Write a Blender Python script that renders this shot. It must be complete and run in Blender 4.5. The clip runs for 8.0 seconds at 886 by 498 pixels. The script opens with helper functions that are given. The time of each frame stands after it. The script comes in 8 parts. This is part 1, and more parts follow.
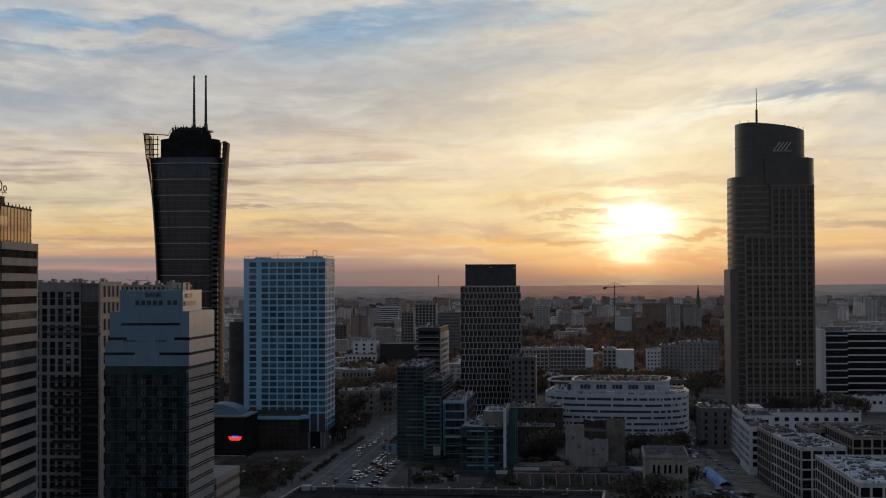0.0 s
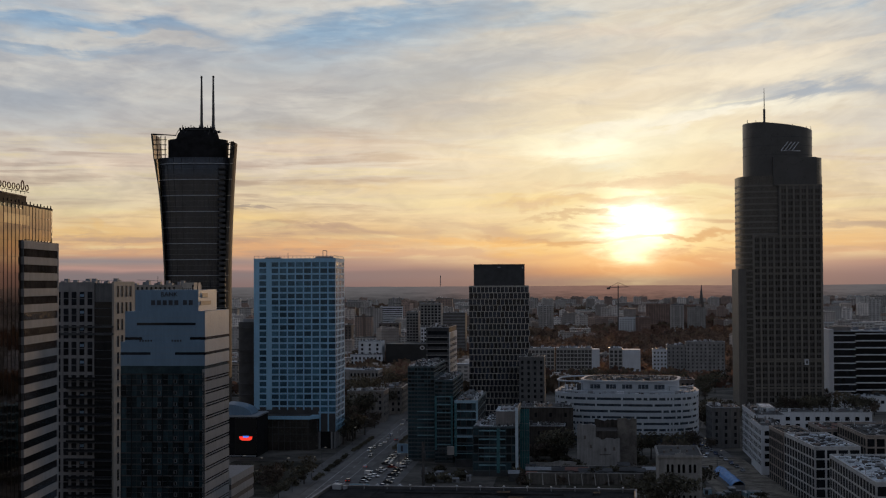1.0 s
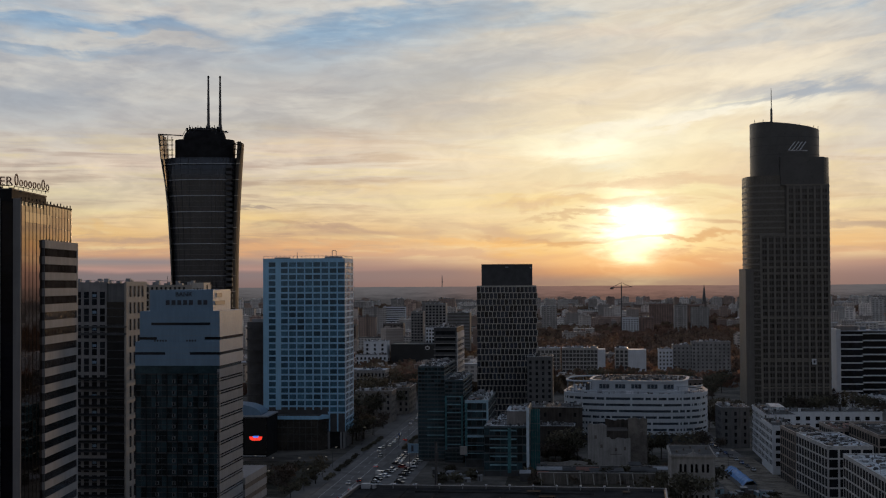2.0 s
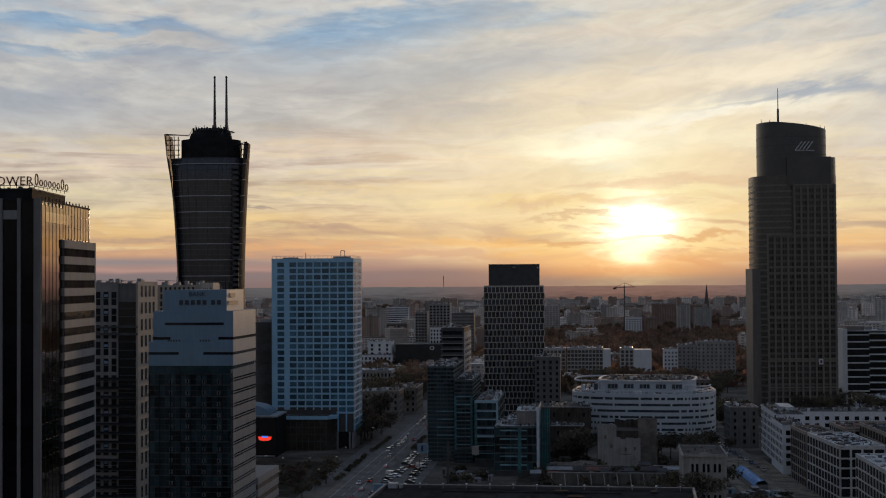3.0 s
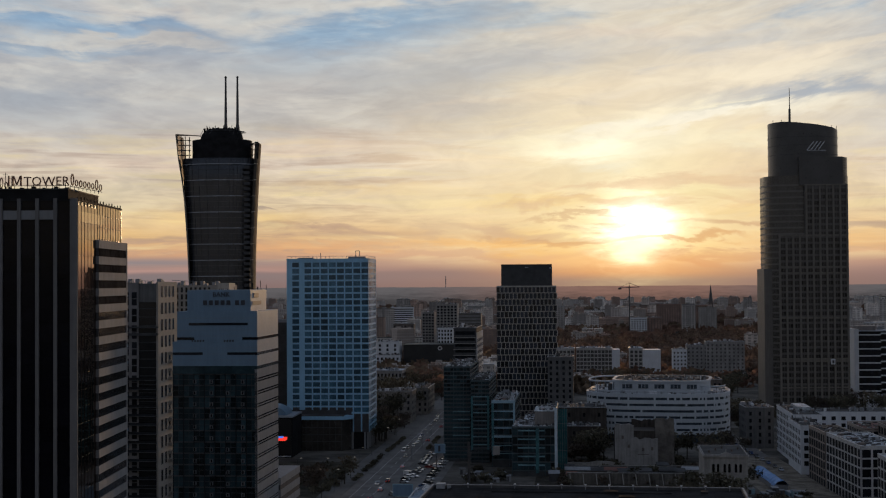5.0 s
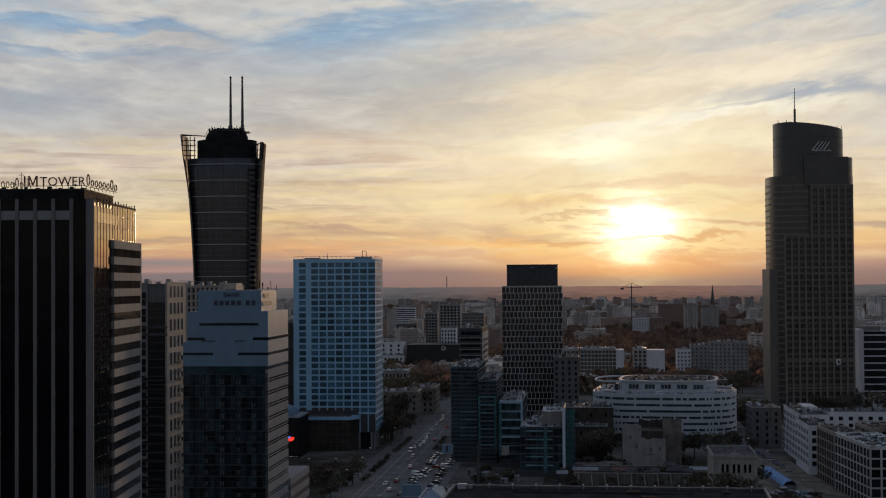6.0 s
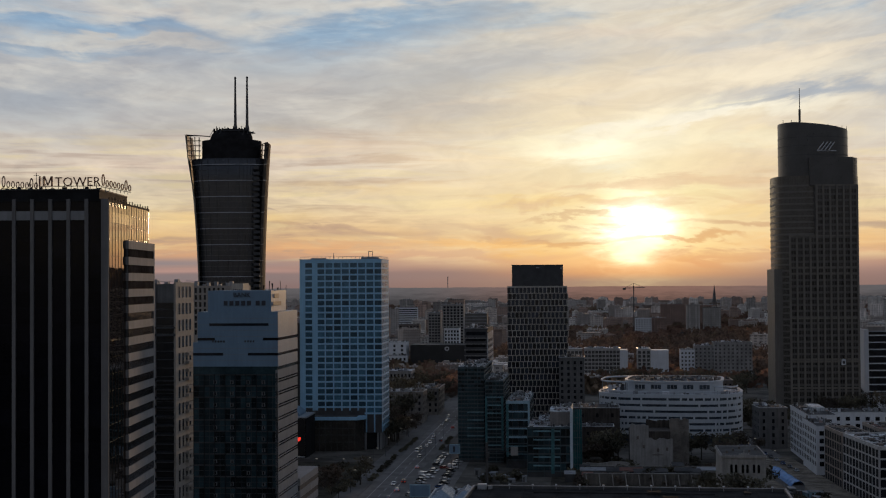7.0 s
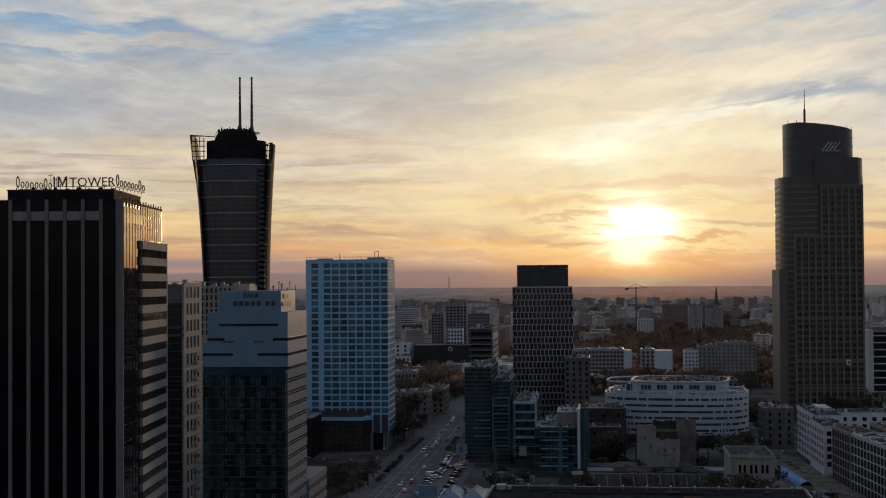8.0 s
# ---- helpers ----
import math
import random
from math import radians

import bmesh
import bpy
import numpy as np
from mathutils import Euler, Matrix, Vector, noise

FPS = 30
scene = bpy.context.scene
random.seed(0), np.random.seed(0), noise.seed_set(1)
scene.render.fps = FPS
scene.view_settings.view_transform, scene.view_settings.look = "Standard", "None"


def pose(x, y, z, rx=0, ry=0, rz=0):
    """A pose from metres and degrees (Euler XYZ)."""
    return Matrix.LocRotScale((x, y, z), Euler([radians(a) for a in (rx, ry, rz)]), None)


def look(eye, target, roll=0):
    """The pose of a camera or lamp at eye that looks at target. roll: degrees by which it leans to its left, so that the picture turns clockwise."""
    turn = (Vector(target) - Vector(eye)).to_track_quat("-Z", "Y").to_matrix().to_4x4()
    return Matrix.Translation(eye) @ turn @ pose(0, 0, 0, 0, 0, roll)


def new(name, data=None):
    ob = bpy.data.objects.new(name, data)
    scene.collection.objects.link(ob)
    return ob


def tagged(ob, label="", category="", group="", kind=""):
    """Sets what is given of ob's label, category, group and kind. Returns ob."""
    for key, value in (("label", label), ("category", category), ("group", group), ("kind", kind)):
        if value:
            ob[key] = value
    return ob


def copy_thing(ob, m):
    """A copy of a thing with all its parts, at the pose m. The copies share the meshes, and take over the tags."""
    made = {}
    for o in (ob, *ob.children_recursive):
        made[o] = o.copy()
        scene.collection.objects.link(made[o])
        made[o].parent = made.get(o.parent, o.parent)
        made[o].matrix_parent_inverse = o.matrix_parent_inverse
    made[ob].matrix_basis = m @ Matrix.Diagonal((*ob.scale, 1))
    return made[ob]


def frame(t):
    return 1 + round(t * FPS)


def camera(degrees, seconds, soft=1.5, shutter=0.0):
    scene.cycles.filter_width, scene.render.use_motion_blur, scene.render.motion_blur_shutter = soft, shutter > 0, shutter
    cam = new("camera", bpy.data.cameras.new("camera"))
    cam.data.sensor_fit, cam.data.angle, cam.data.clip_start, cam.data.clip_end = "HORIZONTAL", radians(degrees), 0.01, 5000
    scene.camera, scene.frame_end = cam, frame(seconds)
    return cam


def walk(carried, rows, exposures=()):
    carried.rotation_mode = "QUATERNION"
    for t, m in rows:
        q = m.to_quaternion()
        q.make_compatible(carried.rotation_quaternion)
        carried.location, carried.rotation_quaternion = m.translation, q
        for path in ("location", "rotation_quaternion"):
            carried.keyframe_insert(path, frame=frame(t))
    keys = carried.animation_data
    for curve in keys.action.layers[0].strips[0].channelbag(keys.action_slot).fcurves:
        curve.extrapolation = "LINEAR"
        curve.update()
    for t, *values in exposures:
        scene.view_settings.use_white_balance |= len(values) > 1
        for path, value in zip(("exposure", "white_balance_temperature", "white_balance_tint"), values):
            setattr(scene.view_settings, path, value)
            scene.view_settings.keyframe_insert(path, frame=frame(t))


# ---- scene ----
cam = camera(34.0, 8.0, soft=1.15)
PATH = [
    (0.0, 0.769, 0.897, 79.905, -0.007, 1.309, 0.221),
    (0.5, -1.661, 0.909, 79.751, 0.006, 1.319, 0.251),
    (1.0, -4.042, 0.935, 79.627, 0.017, 1.327, 0.276),
    (1.5, -6.364, 0.971, 79.532, 0.024, 1.333, 0.297),
    (3.0, -12.923, 1.131, 79.381, 0.034, 1.346, 0.339),
    (3.5, -14.960, 1.196, 79.366, 0.034, 1.348, 0.348),
    (4.0, -16.921, 1.265, 79.364, 0.034, 1.351, 0.354),
    (4.5, -18.805, 1.334, 79.372, 0.033, 1.353, 0.358),
    (6.0, -24.028, 1.537, 79.423, 0.031, 1.362, 0.365),
    (6.5, -25.643, 1.598, 79.440, 0.032, 1.366, 0.366),
    (7.0, -27.207, 1.651, 79.451, 0.034, 1.372, 0.368),
    (7.5, -28.730, 1.697, 79.454, 0.039, 1.378, 0.370),
    (8.0, -30.224, 1.734, 79.446, 0.045, 1.386, 0.374),
]
walk(cam, [(t, pose(x, y, z, 90 + pitch, roll, yaw)) for t, x, y, z, yaw, pitch, roll in PATH])

GZ = -4.0      # street level
GRID = -5.5    # turn of the street grid, degrees

# ---------------------------------------------------------------- light
SUN_AZ, SUN_EL = 7.3, 2.4     # degrees to the right of +y, degrees above the horizon
scene.view_settings.exposure = 0.0


class Nodes:
    """Short-hand for node trees."""

    def __init__(self, tree):
        self.tree = tree
        tree.nodes.clear()

    def add(self, kind):
        return self.tree.nodes.new(kind)

    def link(self, a, b):
        self.tree.links.new(a, b)

    def put(self, value, socket):
        if isinstance(value, (int, float)):
            socket.default_value = value
        elif isinstance(value, tuple):
            socket.default_value = value if len(value) == len(socket.default_value) else (*value, 1.0)
        else:
            self.link(value, socket)

    def math(self, op, a, b=0.0, c=0.0):
        node = self.add("ShaderNodeMath")
        node.operation = op
        for value, socket in zip((a, b, c), node.inputs):
            self.put(value, socket)
        return node.outputs[0]

    def step(self, value, low, high, to_low=0.0, to_high=1.0):
        node = self.add("ShaderNodeMapRange")
        node.interpolation_type = "SMOOTHSTEP"
        for v, s in zip((value, low, high, to_low, to_high), node.inputs):
            self.put(v, s)
        return node.outputs[0]

    def mix(self, factor, a, b, blend="MIX"):
        node = self.add("ShaderNodeMix")
        node.data_type, node.blend_type = "RGBA", blend
        self.put(factor, node.inputs[0])
        self.put(a, node.inputs[6])
        self.put(b, node.inputs[7])
        return node.outputs[2]

    def join(self, x, y, z):
        node = self.add("ShaderNodeCombineXYZ")
        for v, s in zip((x, y, z), node.inputs):
            self.put(v, s)
        return node.outputs[0]

    def noise(self, vector, scale=1.0, detail=4.0, rough=0.5, warp=0.0):
        node = self.add("ShaderNodeTexNoise")
        self.link(vector, node.inputs["Vector"])
        node.inputs["Scale"].default_value = scale
        node.inputs["Detail"].default_value = detail
        node.inputs["Roughness"].default_value = rough
        node.inputs["Distortion"].default_value = warp
        return node.outputs[0]

    def ramp(self, value, stops):
        node = self.add("ShaderNodeValToRGB")
        self.put(value, node.inputs[0])
        while len(node.color_ramp.elements) < len(stops):
            node.color_ramp.elements.new(0.5)
        for e, (at, colour) in zip(node.color_ramp.elements, stops):
            e.position, e.color = at, (*srgb(*colour), 1.0)
        return node.outputs[0]


def srgb(r, g, b):
    """Display values 0..255 as scene-linear."""
    return tuple((c / 255 / 12.92) if c <= 10 else ((c / 255 + 0.055) / 1.055) ** 2.4 for c in (r, g, b))


def make_sky():
    world = bpy.data.worlds.new("dusk_sky")
    scene.world = world
    world.use_nodes = True
    n = Nodes(world.node_tree)
    coord = n.add("ShaderNodeTexCoord").outputs["Generated"]
    split = n.add("ShaderNodeSeparateXYZ")
    n.link(coord, split.inputs[0])
    x, y, z = split.outputs
    flat = n.math("POWER", n.math("ADD", n.math("MULTIPLY", x, x), n.math("MULTIPLY", y, y)), 0.5)
    el = n.math("DIVIDE", z, n.math("MAXIMUM", flat, 0.02))        # tangent of the elevation
    az = n.math("ARCTAN2", x, y)                                   # 0 towards +y, positive to the right

    # clear twilight gradient, towards the sun and away from it
    west = n.ramp(n.math("MULTIPLY", n.math("ADD", el, 0.01), 4.0), [
        (0.000, (116, 104, 106)), (0.045, (128, 113, 115)), (0.076, (142, 122, 122)), (0.092, (178, 142, 128)), (0.12, (214, 166, 130)),
        (0.17, (232, 194, 142)), (0.25, (230, 210, 174)), (0.37, (224, 210, 192)), (0.50, (210, 201, 189)),
        (0.66, (186, 191, 196)), (0.82, (150, 178, 202)), (1.0, (84, 112, 146))])
    east = n.ramp(n.math("MULTIPLY", n.math("ADD", el, 0.01), 1.0), [
        (0.0, (100, 96, 94)), (0.06, (137, 133, 133)), (0.25, (150, 153, 161)), (0.6, (137, 149, 166)), (1.0, (117, 135, 164))])
    facing = n.step(y, -0.2, 0.75)
    sky = n.mix(facing, east, west)

    # high cloud sheets, drawn out into long streaks that bow upwards to the sides
    bow = n.math("MULTIPLY", n.math("POWER", n.math("ABSOLUTE", n.math("ADD", az, 0.10)), 2.0), n.step(el, 0.03, 0.14, 0.0, -0.24))
    lift = n.math("ADD", el, bow)
    big = n.noise(n.join(n.math("MULTIPLY", az, 7.0), n.math("MULTIPLY", lift, 26.0), 3.1), 1.0, 6.0, 0.52, 0.6)
    fine = n.noise(n.join(n.math("MULTIPLY", az, 19.0), n.math("MULTIPLY", lift, 98.0), 7.7), 1.0, 6.0, 0.56, 0.6)
    mid = n.noise(n.join(n.math("MULTIPLY", az, 11.0), n.math("MULTIPLY", lift, 44.0), 1.3), 1.0, 7.0, 0.55, 0.7)

    thin = n.noise(n.join(n.math("MULTIPLY", az, 11.0), n.math("MULTIPLY", el, 150.0), 5.2), 1.0, 6.0, 0.55, 0.4)

    # sun glow
    da = n.math("ADD", n.math("SUBTRACT", az, radians(SUN_AZ)), n.math("MULTIPLY", n.math("SUBTRACT", mid, 0.5), 0.03))
    de = n.math("ADD", n.math("SUBTRACT", el, math.tan(radians(SUN_EL))), n.math("MULTIPLY", n.math("SUBTRACT", fine, 0.5), 0.035))
    far = n.math("POWER", n.math("ADD", n.math("MULTIPLY", da, da), n.math("MULTIPLY", n.math("MULTIPLY", de, de), 1.0)), 0.5)
    wide = n.step(far, 0.0, 0.27, 1.0, 0.0)
    near = n.step(far, 0.0, 0.095, 1.0, 0.0)

    high = n.step(el, 0.06, 0.14)
    cover = n.math("MULTIPLY", n.step(n.math("ADD", big, n.math("MULTIPLY", n.math("SUBTRACT", mid, 0.5), 0.5)), 0.36, 0.58), high)
    bright = n.math("MULTIPLY", facing, n.step(el, 0.22, 0.7, 1.0, 0.0))     # only cloud near the sunset is lit
    cream = n.mix(bright, srgb(124, 130, 142), n.mix(wide, srgb(218, 212, 202), srgb(250, 236, 208)))
    sky = n.mix(n.math("MULTIPLY", cover, 0.85), sky, cream)
    grey = n.mix(bright, srgb(106, 112, 124), n.mix(wide, srgb(172, 178, 184), srgb(214, 202, 188)))
    sky = n.mix(n.math("MULTIPLY", n.math("MULTIPLY", n.step(mid, 0.5, 0.7), high), 0.5), sky, grey)

    # bright bands and dusky streaks lower down
    low = n.math("MULTIPLY", n.step(el, 0.010, 0.022), n.step(el, 0.075, 0.13, 1.0, 0.0))
    sky = n.mix(n.math("MULTIPLY", n.math("MULTIPLY", n.step(thin, 0.50, 0.68), low), 0.62), sky, n.mix(wide, srgb(170, 146, 134), srgb(212, 170, 124)))
    band = n.math("MULTIPLY", n.step(n.math("ADD", n.math("MULTIPLY", thin, 0.7), n.math("MULTIPLY", mid, 0.3)), 0.38, 0.52, 1.0, 0.0), n.math("MULTIPLY", low, 0.55))
    sky = n.mix(band, sky, srgb(246, 226, 172))

    soft_el = n.math("ADD", el, n.math("ADD", n.math("MULTIPLY", n.math("SUBTRACT", mid, 0.5), 0.040), n.math("MULTIPLY", n.math("SUBTRACT", fine, 0.5), 0.016)))
    soft_az = n.math("ADD", az, n.math("MULTIPLY", n.math("SUBTRACT", big, 0.5), 0.12))
    ragged = n.step(n.math("ADD", n.math("MULTIPLY", fine, 0.5), n.math("MULTIPLY", mid, 0.5)), 0.64, 0.44, 0.5, 1.15)

    def streak(under, a, e, long, thick, slope, strength, colour):
        """One drawn-out cloud or gap: middle azimuth and elevation, half length and thickness, slope."""
        du = n.math("SUBTRACT", soft_az, a)
        q = n.math("DIVIDE", n.math("SUBTRACT", n.math("SUBTRACT", soft_el, e), n.math("MULTIPLY", du, slope)), thick)
        r = n.math("ADD", n.math("POWER", n.math("ABSOLUTE", n.math("DIVIDE", du, long)), 2.0), n.math("MULTIPLY", q, q))
        fade = n.math("POWER", 2.718, n.math("MULTIPLY", n.math("MULTIPLY", r, r), -0.45))
        return n.mix(n.math("MULTIPLY", n.math("MULTIPLY", fade, ragged), strength), under, colour)

    sky = streak(sky, -0.0328, 0.1751, 0.0975, 0.0140, 0.12, 0.85, srgb(146, 178, 204))
    sky = streak(sky, -0.2551, 0.1775, 0.0585, 0.0051, -0.03, 0.85, srgb(140, 170, 198))
    sky = streak(sky, -0.2707, 0.1556, 0.0546, 0.0035, -0.05, 0.60, srgb(150, 174, 196))
    sky = streak(sky, 0.2520, 0.1310, 0.0741, 0.0078, 0.20, 0.60, srgb(172, 186, 200))
    sky = streak(sky, -0.2551, 0.1154, 0.0897, 0.0125, -0.03, 0.45, srgb(186, 186, 188))
    sky = streak(sky, -0.0874, 0.1154, 0.1014, 0.0109, 0.10, 0.45, srgb(182, 182, 180))
    sky = streak(sky, 0.0452, 0.1517, 0.0897, 0.0086, 0.10, 0.50, srgb(186, 185, 184))
    sky = streak(sky, 0.1973, 0.1525, 0.0741, 0.0062, 0.15, 0.40, srgb(204, 198, 190))
    sky = streak(sky, -0.2278, 0.1856, 0.0897, 0.0047, -0.04, 0.55, srgb(216, 210, 202))
    sky = streak(sky, -0.2317, 0.1642, 0.0741, 0.0035, -0.06, 0.65, srgb(214, 208, 198))
    sky = streak(sky, 0.0335, 0.1229, 0.0936, 0.0039, 0.17, 0.45, srgb(238, 218, 194))
    sky = streak(sky, 0.1193, 0.1650, 0.1092, 0.0047, 0.10, 0.50, srgb(242, 230, 208))
    sky = streak(sky, 0.2559, 0.1525, 0.0624, 0.0035, 0.22, 0.50, srgb(246, 234, 210))
    sky = streak(sky, 0.1135, 0.0932, 0.0429, 0.0070, 0.05, 0.95, srgb(255, 250, 214))
    sky = streak(sky, 0.1583, 0.1127, 0.0624, 0.0050, 0.20, 0.80, srgb(255, 247, 212))
    sky = streak(sky, 0.0881, 0.0745, 0.0741, 0.0140, 0.10, 0.45, srgb(255, 242, 190))
    sky = streak(sky, 0.2129, 0.0979, 0.0858, 0.0039, 0.14, 0.50, srgb(252, 236, 200))
    sky = streak(sky, 0.0569, 0.0363, 0.0507, 0.0039, -0.08, 0.60, srgb(168, 138, 126))
    sky = streak(sky, 0.0842, 0.0527, 0.0332, 0.0023, 0.00, 0.50, srgb(200, 170, 140))
    sky = streak(sky, 0.2754, 0.0394, 0.0429, 0.0023, 0.00, 0.70, srgb(152, 132, 130))
    sky = streak(sky, 0.2012, 0.0441, 0.0429, 0.0027, -0.02, 0.45, srgb(196, 158, 118))
    sky = streak(sky, -0.0523, 0.0378, 0.0663, 0.0023, 0.00, 0.50, srgb(182, 152, 136))
    sky = streak(sky, -0.1365, 0.0495, 0.0179, 0.0012, 0.00, 0.60, srgb(150, 136, 136))
    sky = streak(sky, -0.0874, 0.0285, 0.0780, 0.0027, 0.00, 0.40, srgb(186, 152, 132))
    sky = streak(sky, -0.2278, 0.0277, 0.0780, 0.0023, 0.00, 0.45, srgb(190, 160, 142))
    sky = streak(sky, 0.2715, 0.0608, 0.0546, 0.0031, 0.03, 0.40, srgb(196, 178, 160))

    sky = streak(sky, 0.0300, 0.1430, 0.0700, 0.0110, 0.10, 0.60, srgb(190, 190, 186))
    sky = streak(sky, 0.0900, 0.1680, 0.0500, 0.0060, 0.08, 0.50, srgb(180, 184, 186))
    sky = streak(sky, -0.0100, 0.1120, 0.0600, 0.0060, 0.06, 0.50, srgb(196, 192, 186))
    sky = streak(sky, 0.1900, 0.1260, 0.0500, 0.0028, 0.14, 0.70, srgb(182, 186, 190))
    sky = streak(sky, 0.2850, 0.1380, 0.0450, 0.0060, 0.22, 0.70, srgb(172, 184, 194))
    sky = streak(sky, 0.2900, 0.1120, 0.0350, 0.0040, 0.05, 0.50, srgb(198, 196, 192))
    ripple = n.noise(n.join(n.math("MULTIPLY", az, 40.0), n.math("MULTIPLY", lift, 125.0), 4.4), 1.0, 6.0, 0.58, 0.8)
    relief = n.math("ADD", n.math("MULTIPLY", mid, 0.5), n.math("ADD", n.math("MULTIPLY", fine, 0.3), n.math("MULTIPLY", ripple, 0.2)))
    relief = n.step(relief, 0.36, 0.64, 0.84, 1.13)
    shade = n.math("ADD", 1.0, n.math("MULTIPLY", n.math("SUBTRACT", relief, 1.0), n.math("MULTIPLY", facing, n.step(el, 0.02, 0.05))))
    sky = n.mix(1.0, sky, n.join(shade, shade, n.math("ADD", n.math("MULTIPLY", shade, 0.8), 0.2)), "MULTIPLY")
    above = n.step(el, 0.004, 0.022)
    streaks = n.math("ADD", n.math("MULTIPLY", fine, 0.45), n.math("MULTIPLY", mid, 0.55))
    warm = n.math("MULTIPLY", n.math("MULTIPLY", n.math("POWER", wide, 1.5), above), n.step(streaks, 0.64, 0.44, 0.25, 1.0))
    sky = n.mix(n.math("MULTIPLY", warm, 0.9), sky, srgb(255, 236, 194))
    hot = n.math("MULTIPLY", n.math("POWER", near, 2.2), n.step(streaks, 0.60, 0.42, 0.05, 1.0))
    core = n.step(far, 0.004, 0.03, 1.0, 0.0)
    hot = n.math("MULTIPLY", n.math("MAXIMUM", hot, n.math("MULTIPLY", core, n.step(fine, 0.72, 0.50, 0.5, 1.0))), n.step(el, 0.004, 0.02))
    sky = n.mix(n.math("MULTIPLY", hot, 0.8), sky, (1.05, 0.93, 0.62))

    glow_el = n.math("ADD", el, n.math("ADD", n.math("MULTIPLY", n.math("SUBTRACT", fine, 0.5), 0.022), n.math("MULTIPLY", n.math("SUBTRACT", ripple, 0.5), 0.012)))
    glow_az = n.math("ADD", az, n.math("ADD", n.math("MULTIPLY", n.math("SUBTRACT", mid, 0.5), 0.03), n.math("MULTIPLY", n.math("SUBTRACT", ripple, 0.5), 0.03)))

    def glow(under, a, e, long, thick, strength, colour):
        """A soft patch of thin cloud lit through by the low sun."""
        du = n.math("DIVIDE", n.math("SUBTRACT", glow_az, a), long)
        dv = n.math("DIVIDE", n.math("SUBTRACT", glow_el, e), thick)
        fade = n.math("POWER", 2.718, n.math("MULTIPLY", n.math("ADD", n.math("MULTIPLY", du, du), n.math("MULTIPLY", dv, dv)), -1.0))
        return n.mix(n.math("MULTIPLY", fade, strength), under, colour)

    sky = glow(sky, 0.1260, 0.0400, 0.1050, 0.0350, 0.35, srgb(255, 226, 150))
    sky = glow(sky, 0.1260, 0.0230, 0.0700, 0.0120, 0.60, srgb(255, 214, 118))
    sky = glow(sky, 0.1290, 0.0400, 0.0460, 0.0330, 0.65, srgb(255, 244, 176))
    sky = glow(sky, 0.1300, 0.0430, 0.0290, 0.0215, 1.00, (1.30, 1.22, 0.86))
    sky = glow(sky, 0.1320, 0.0410, 0.0195, 0.0180, 1.00, (2.8, 2.6, 2.0))
    sky = glow(sky, 0.1100, 0.0940, 0.0520, 0.0090, 1.00, (1.12, 1.06, 0.80))
    sky = glow(sky, 0.1000, 0.0840, 0.0900, 0.0240, 0.60, srgb(255, 246, 208))
    sky = glow(sky, 0.1650, 0.1140, 0.0340, 0.0055, 0.85, (1.06, 1.0, 0.80))
    sky = glow(sky, 0.1600, 0.1400, 0.1400, 0.0260, 0.40, srgb(255, 238, 208))
    sky = glow(sky, 0.2100, 0.1200, 0.0500, 0.0060, 0.70, srgb(255, 248, 222))
    sky = glow(sky, 0.1350, 0.1080, 0.0250, 0.0050, 0.50, srgb(255, 250, 220))
    sky = glow(sky, 0.1150, 0.0800, 0.0180, 0.0040, 0.60, srgb(255, 255, 230))
    sky = streak(sky, 0.1500, 0.0680, 0.0700, 0.0030, 0.06, 0.55, srgb(226, 192, 160))
    sky = streak(sky, 0.1800, 0.0560, 0.0500, 0.0022, 0.00, 0.45, srgb(224, 186, 146))
    sky = streak(sky, 0.0900, 0.0530, 0.0450, 0.0028, 0.00, 0.55, srgb(214, 178, 150))
    sky = streak(sky, 0.0750, 0.0340, 0.0480, 0.0034, -0.08, 0.50, srgb(196, 160, 138))
    sky = streak(sky, 0.1950, 0.0180, 0.0700, 0.0030, 0.03, 0.55, srgb(200, 158, 128))
    sky = streak(sky, 0.1950, 0.0360, 0.0330, 0.0022, 0.00, 0.60, srgb(206, 168, 134))
    sky = streak(sky, 0.0050, 0.0200, 0.0900, 0.0030, 0.00, 0.45, srgb(206, 168, 142))
    sky = streak(sky, 0.0784, 0.0296, 0.0468, 0.0020, -0.05, 0.70, srgb(196, 158, 128))
    sky = streak(sky, 0.0881, 0.0433, 0.0273, 0.0016, -0.02, 0.55, srgb(206, 172, 136))
    sky = streak(sky, 0.1681, 0.0269, 0.0273, 0.0020, 0.00, 0.60, srgb(214, 160, 112))
    for a, e, long, thick, strength, hue in ((-0.235, 0.0150, 0.150, 0.0030, 0.85, (134, 133, 140)), (-0.230, 0.0098, 0.160, 0.0015, 0.70, (200, 158, 146)), (-0.200, 0.0050, 0.200, 0.0032, 0.80, (124, 120, 124)),
                                             (-0.020, 0.0065, 0.090, 0.0036, 0.75, (132, 120, 121)), (-0.060, 0.0345, 0.060, 0.0022, 0.50, (172, 146, 134)), (0.2850, 0.0120, 0.060, 0.0040, 0.50, (168, 138, 130))):
        du = n.math("DIVIDE", n.math("SUBTRACT", soft_az, a), long)
        dv = n.math("DIVIDE", n.math("SUBTRACT", n.math("ADD", el, n.math("MULTIPLY", n.math("SUBTRACT", thin, 0.5), 0.005)), e), thick)
        fade = n.math("POWER", 2.718, n.math("MULTIPLY", n.math("ADD", n.math("MULTIPLY", du, du), n.math("MULTIPLY", dv, dv)), -0.8))
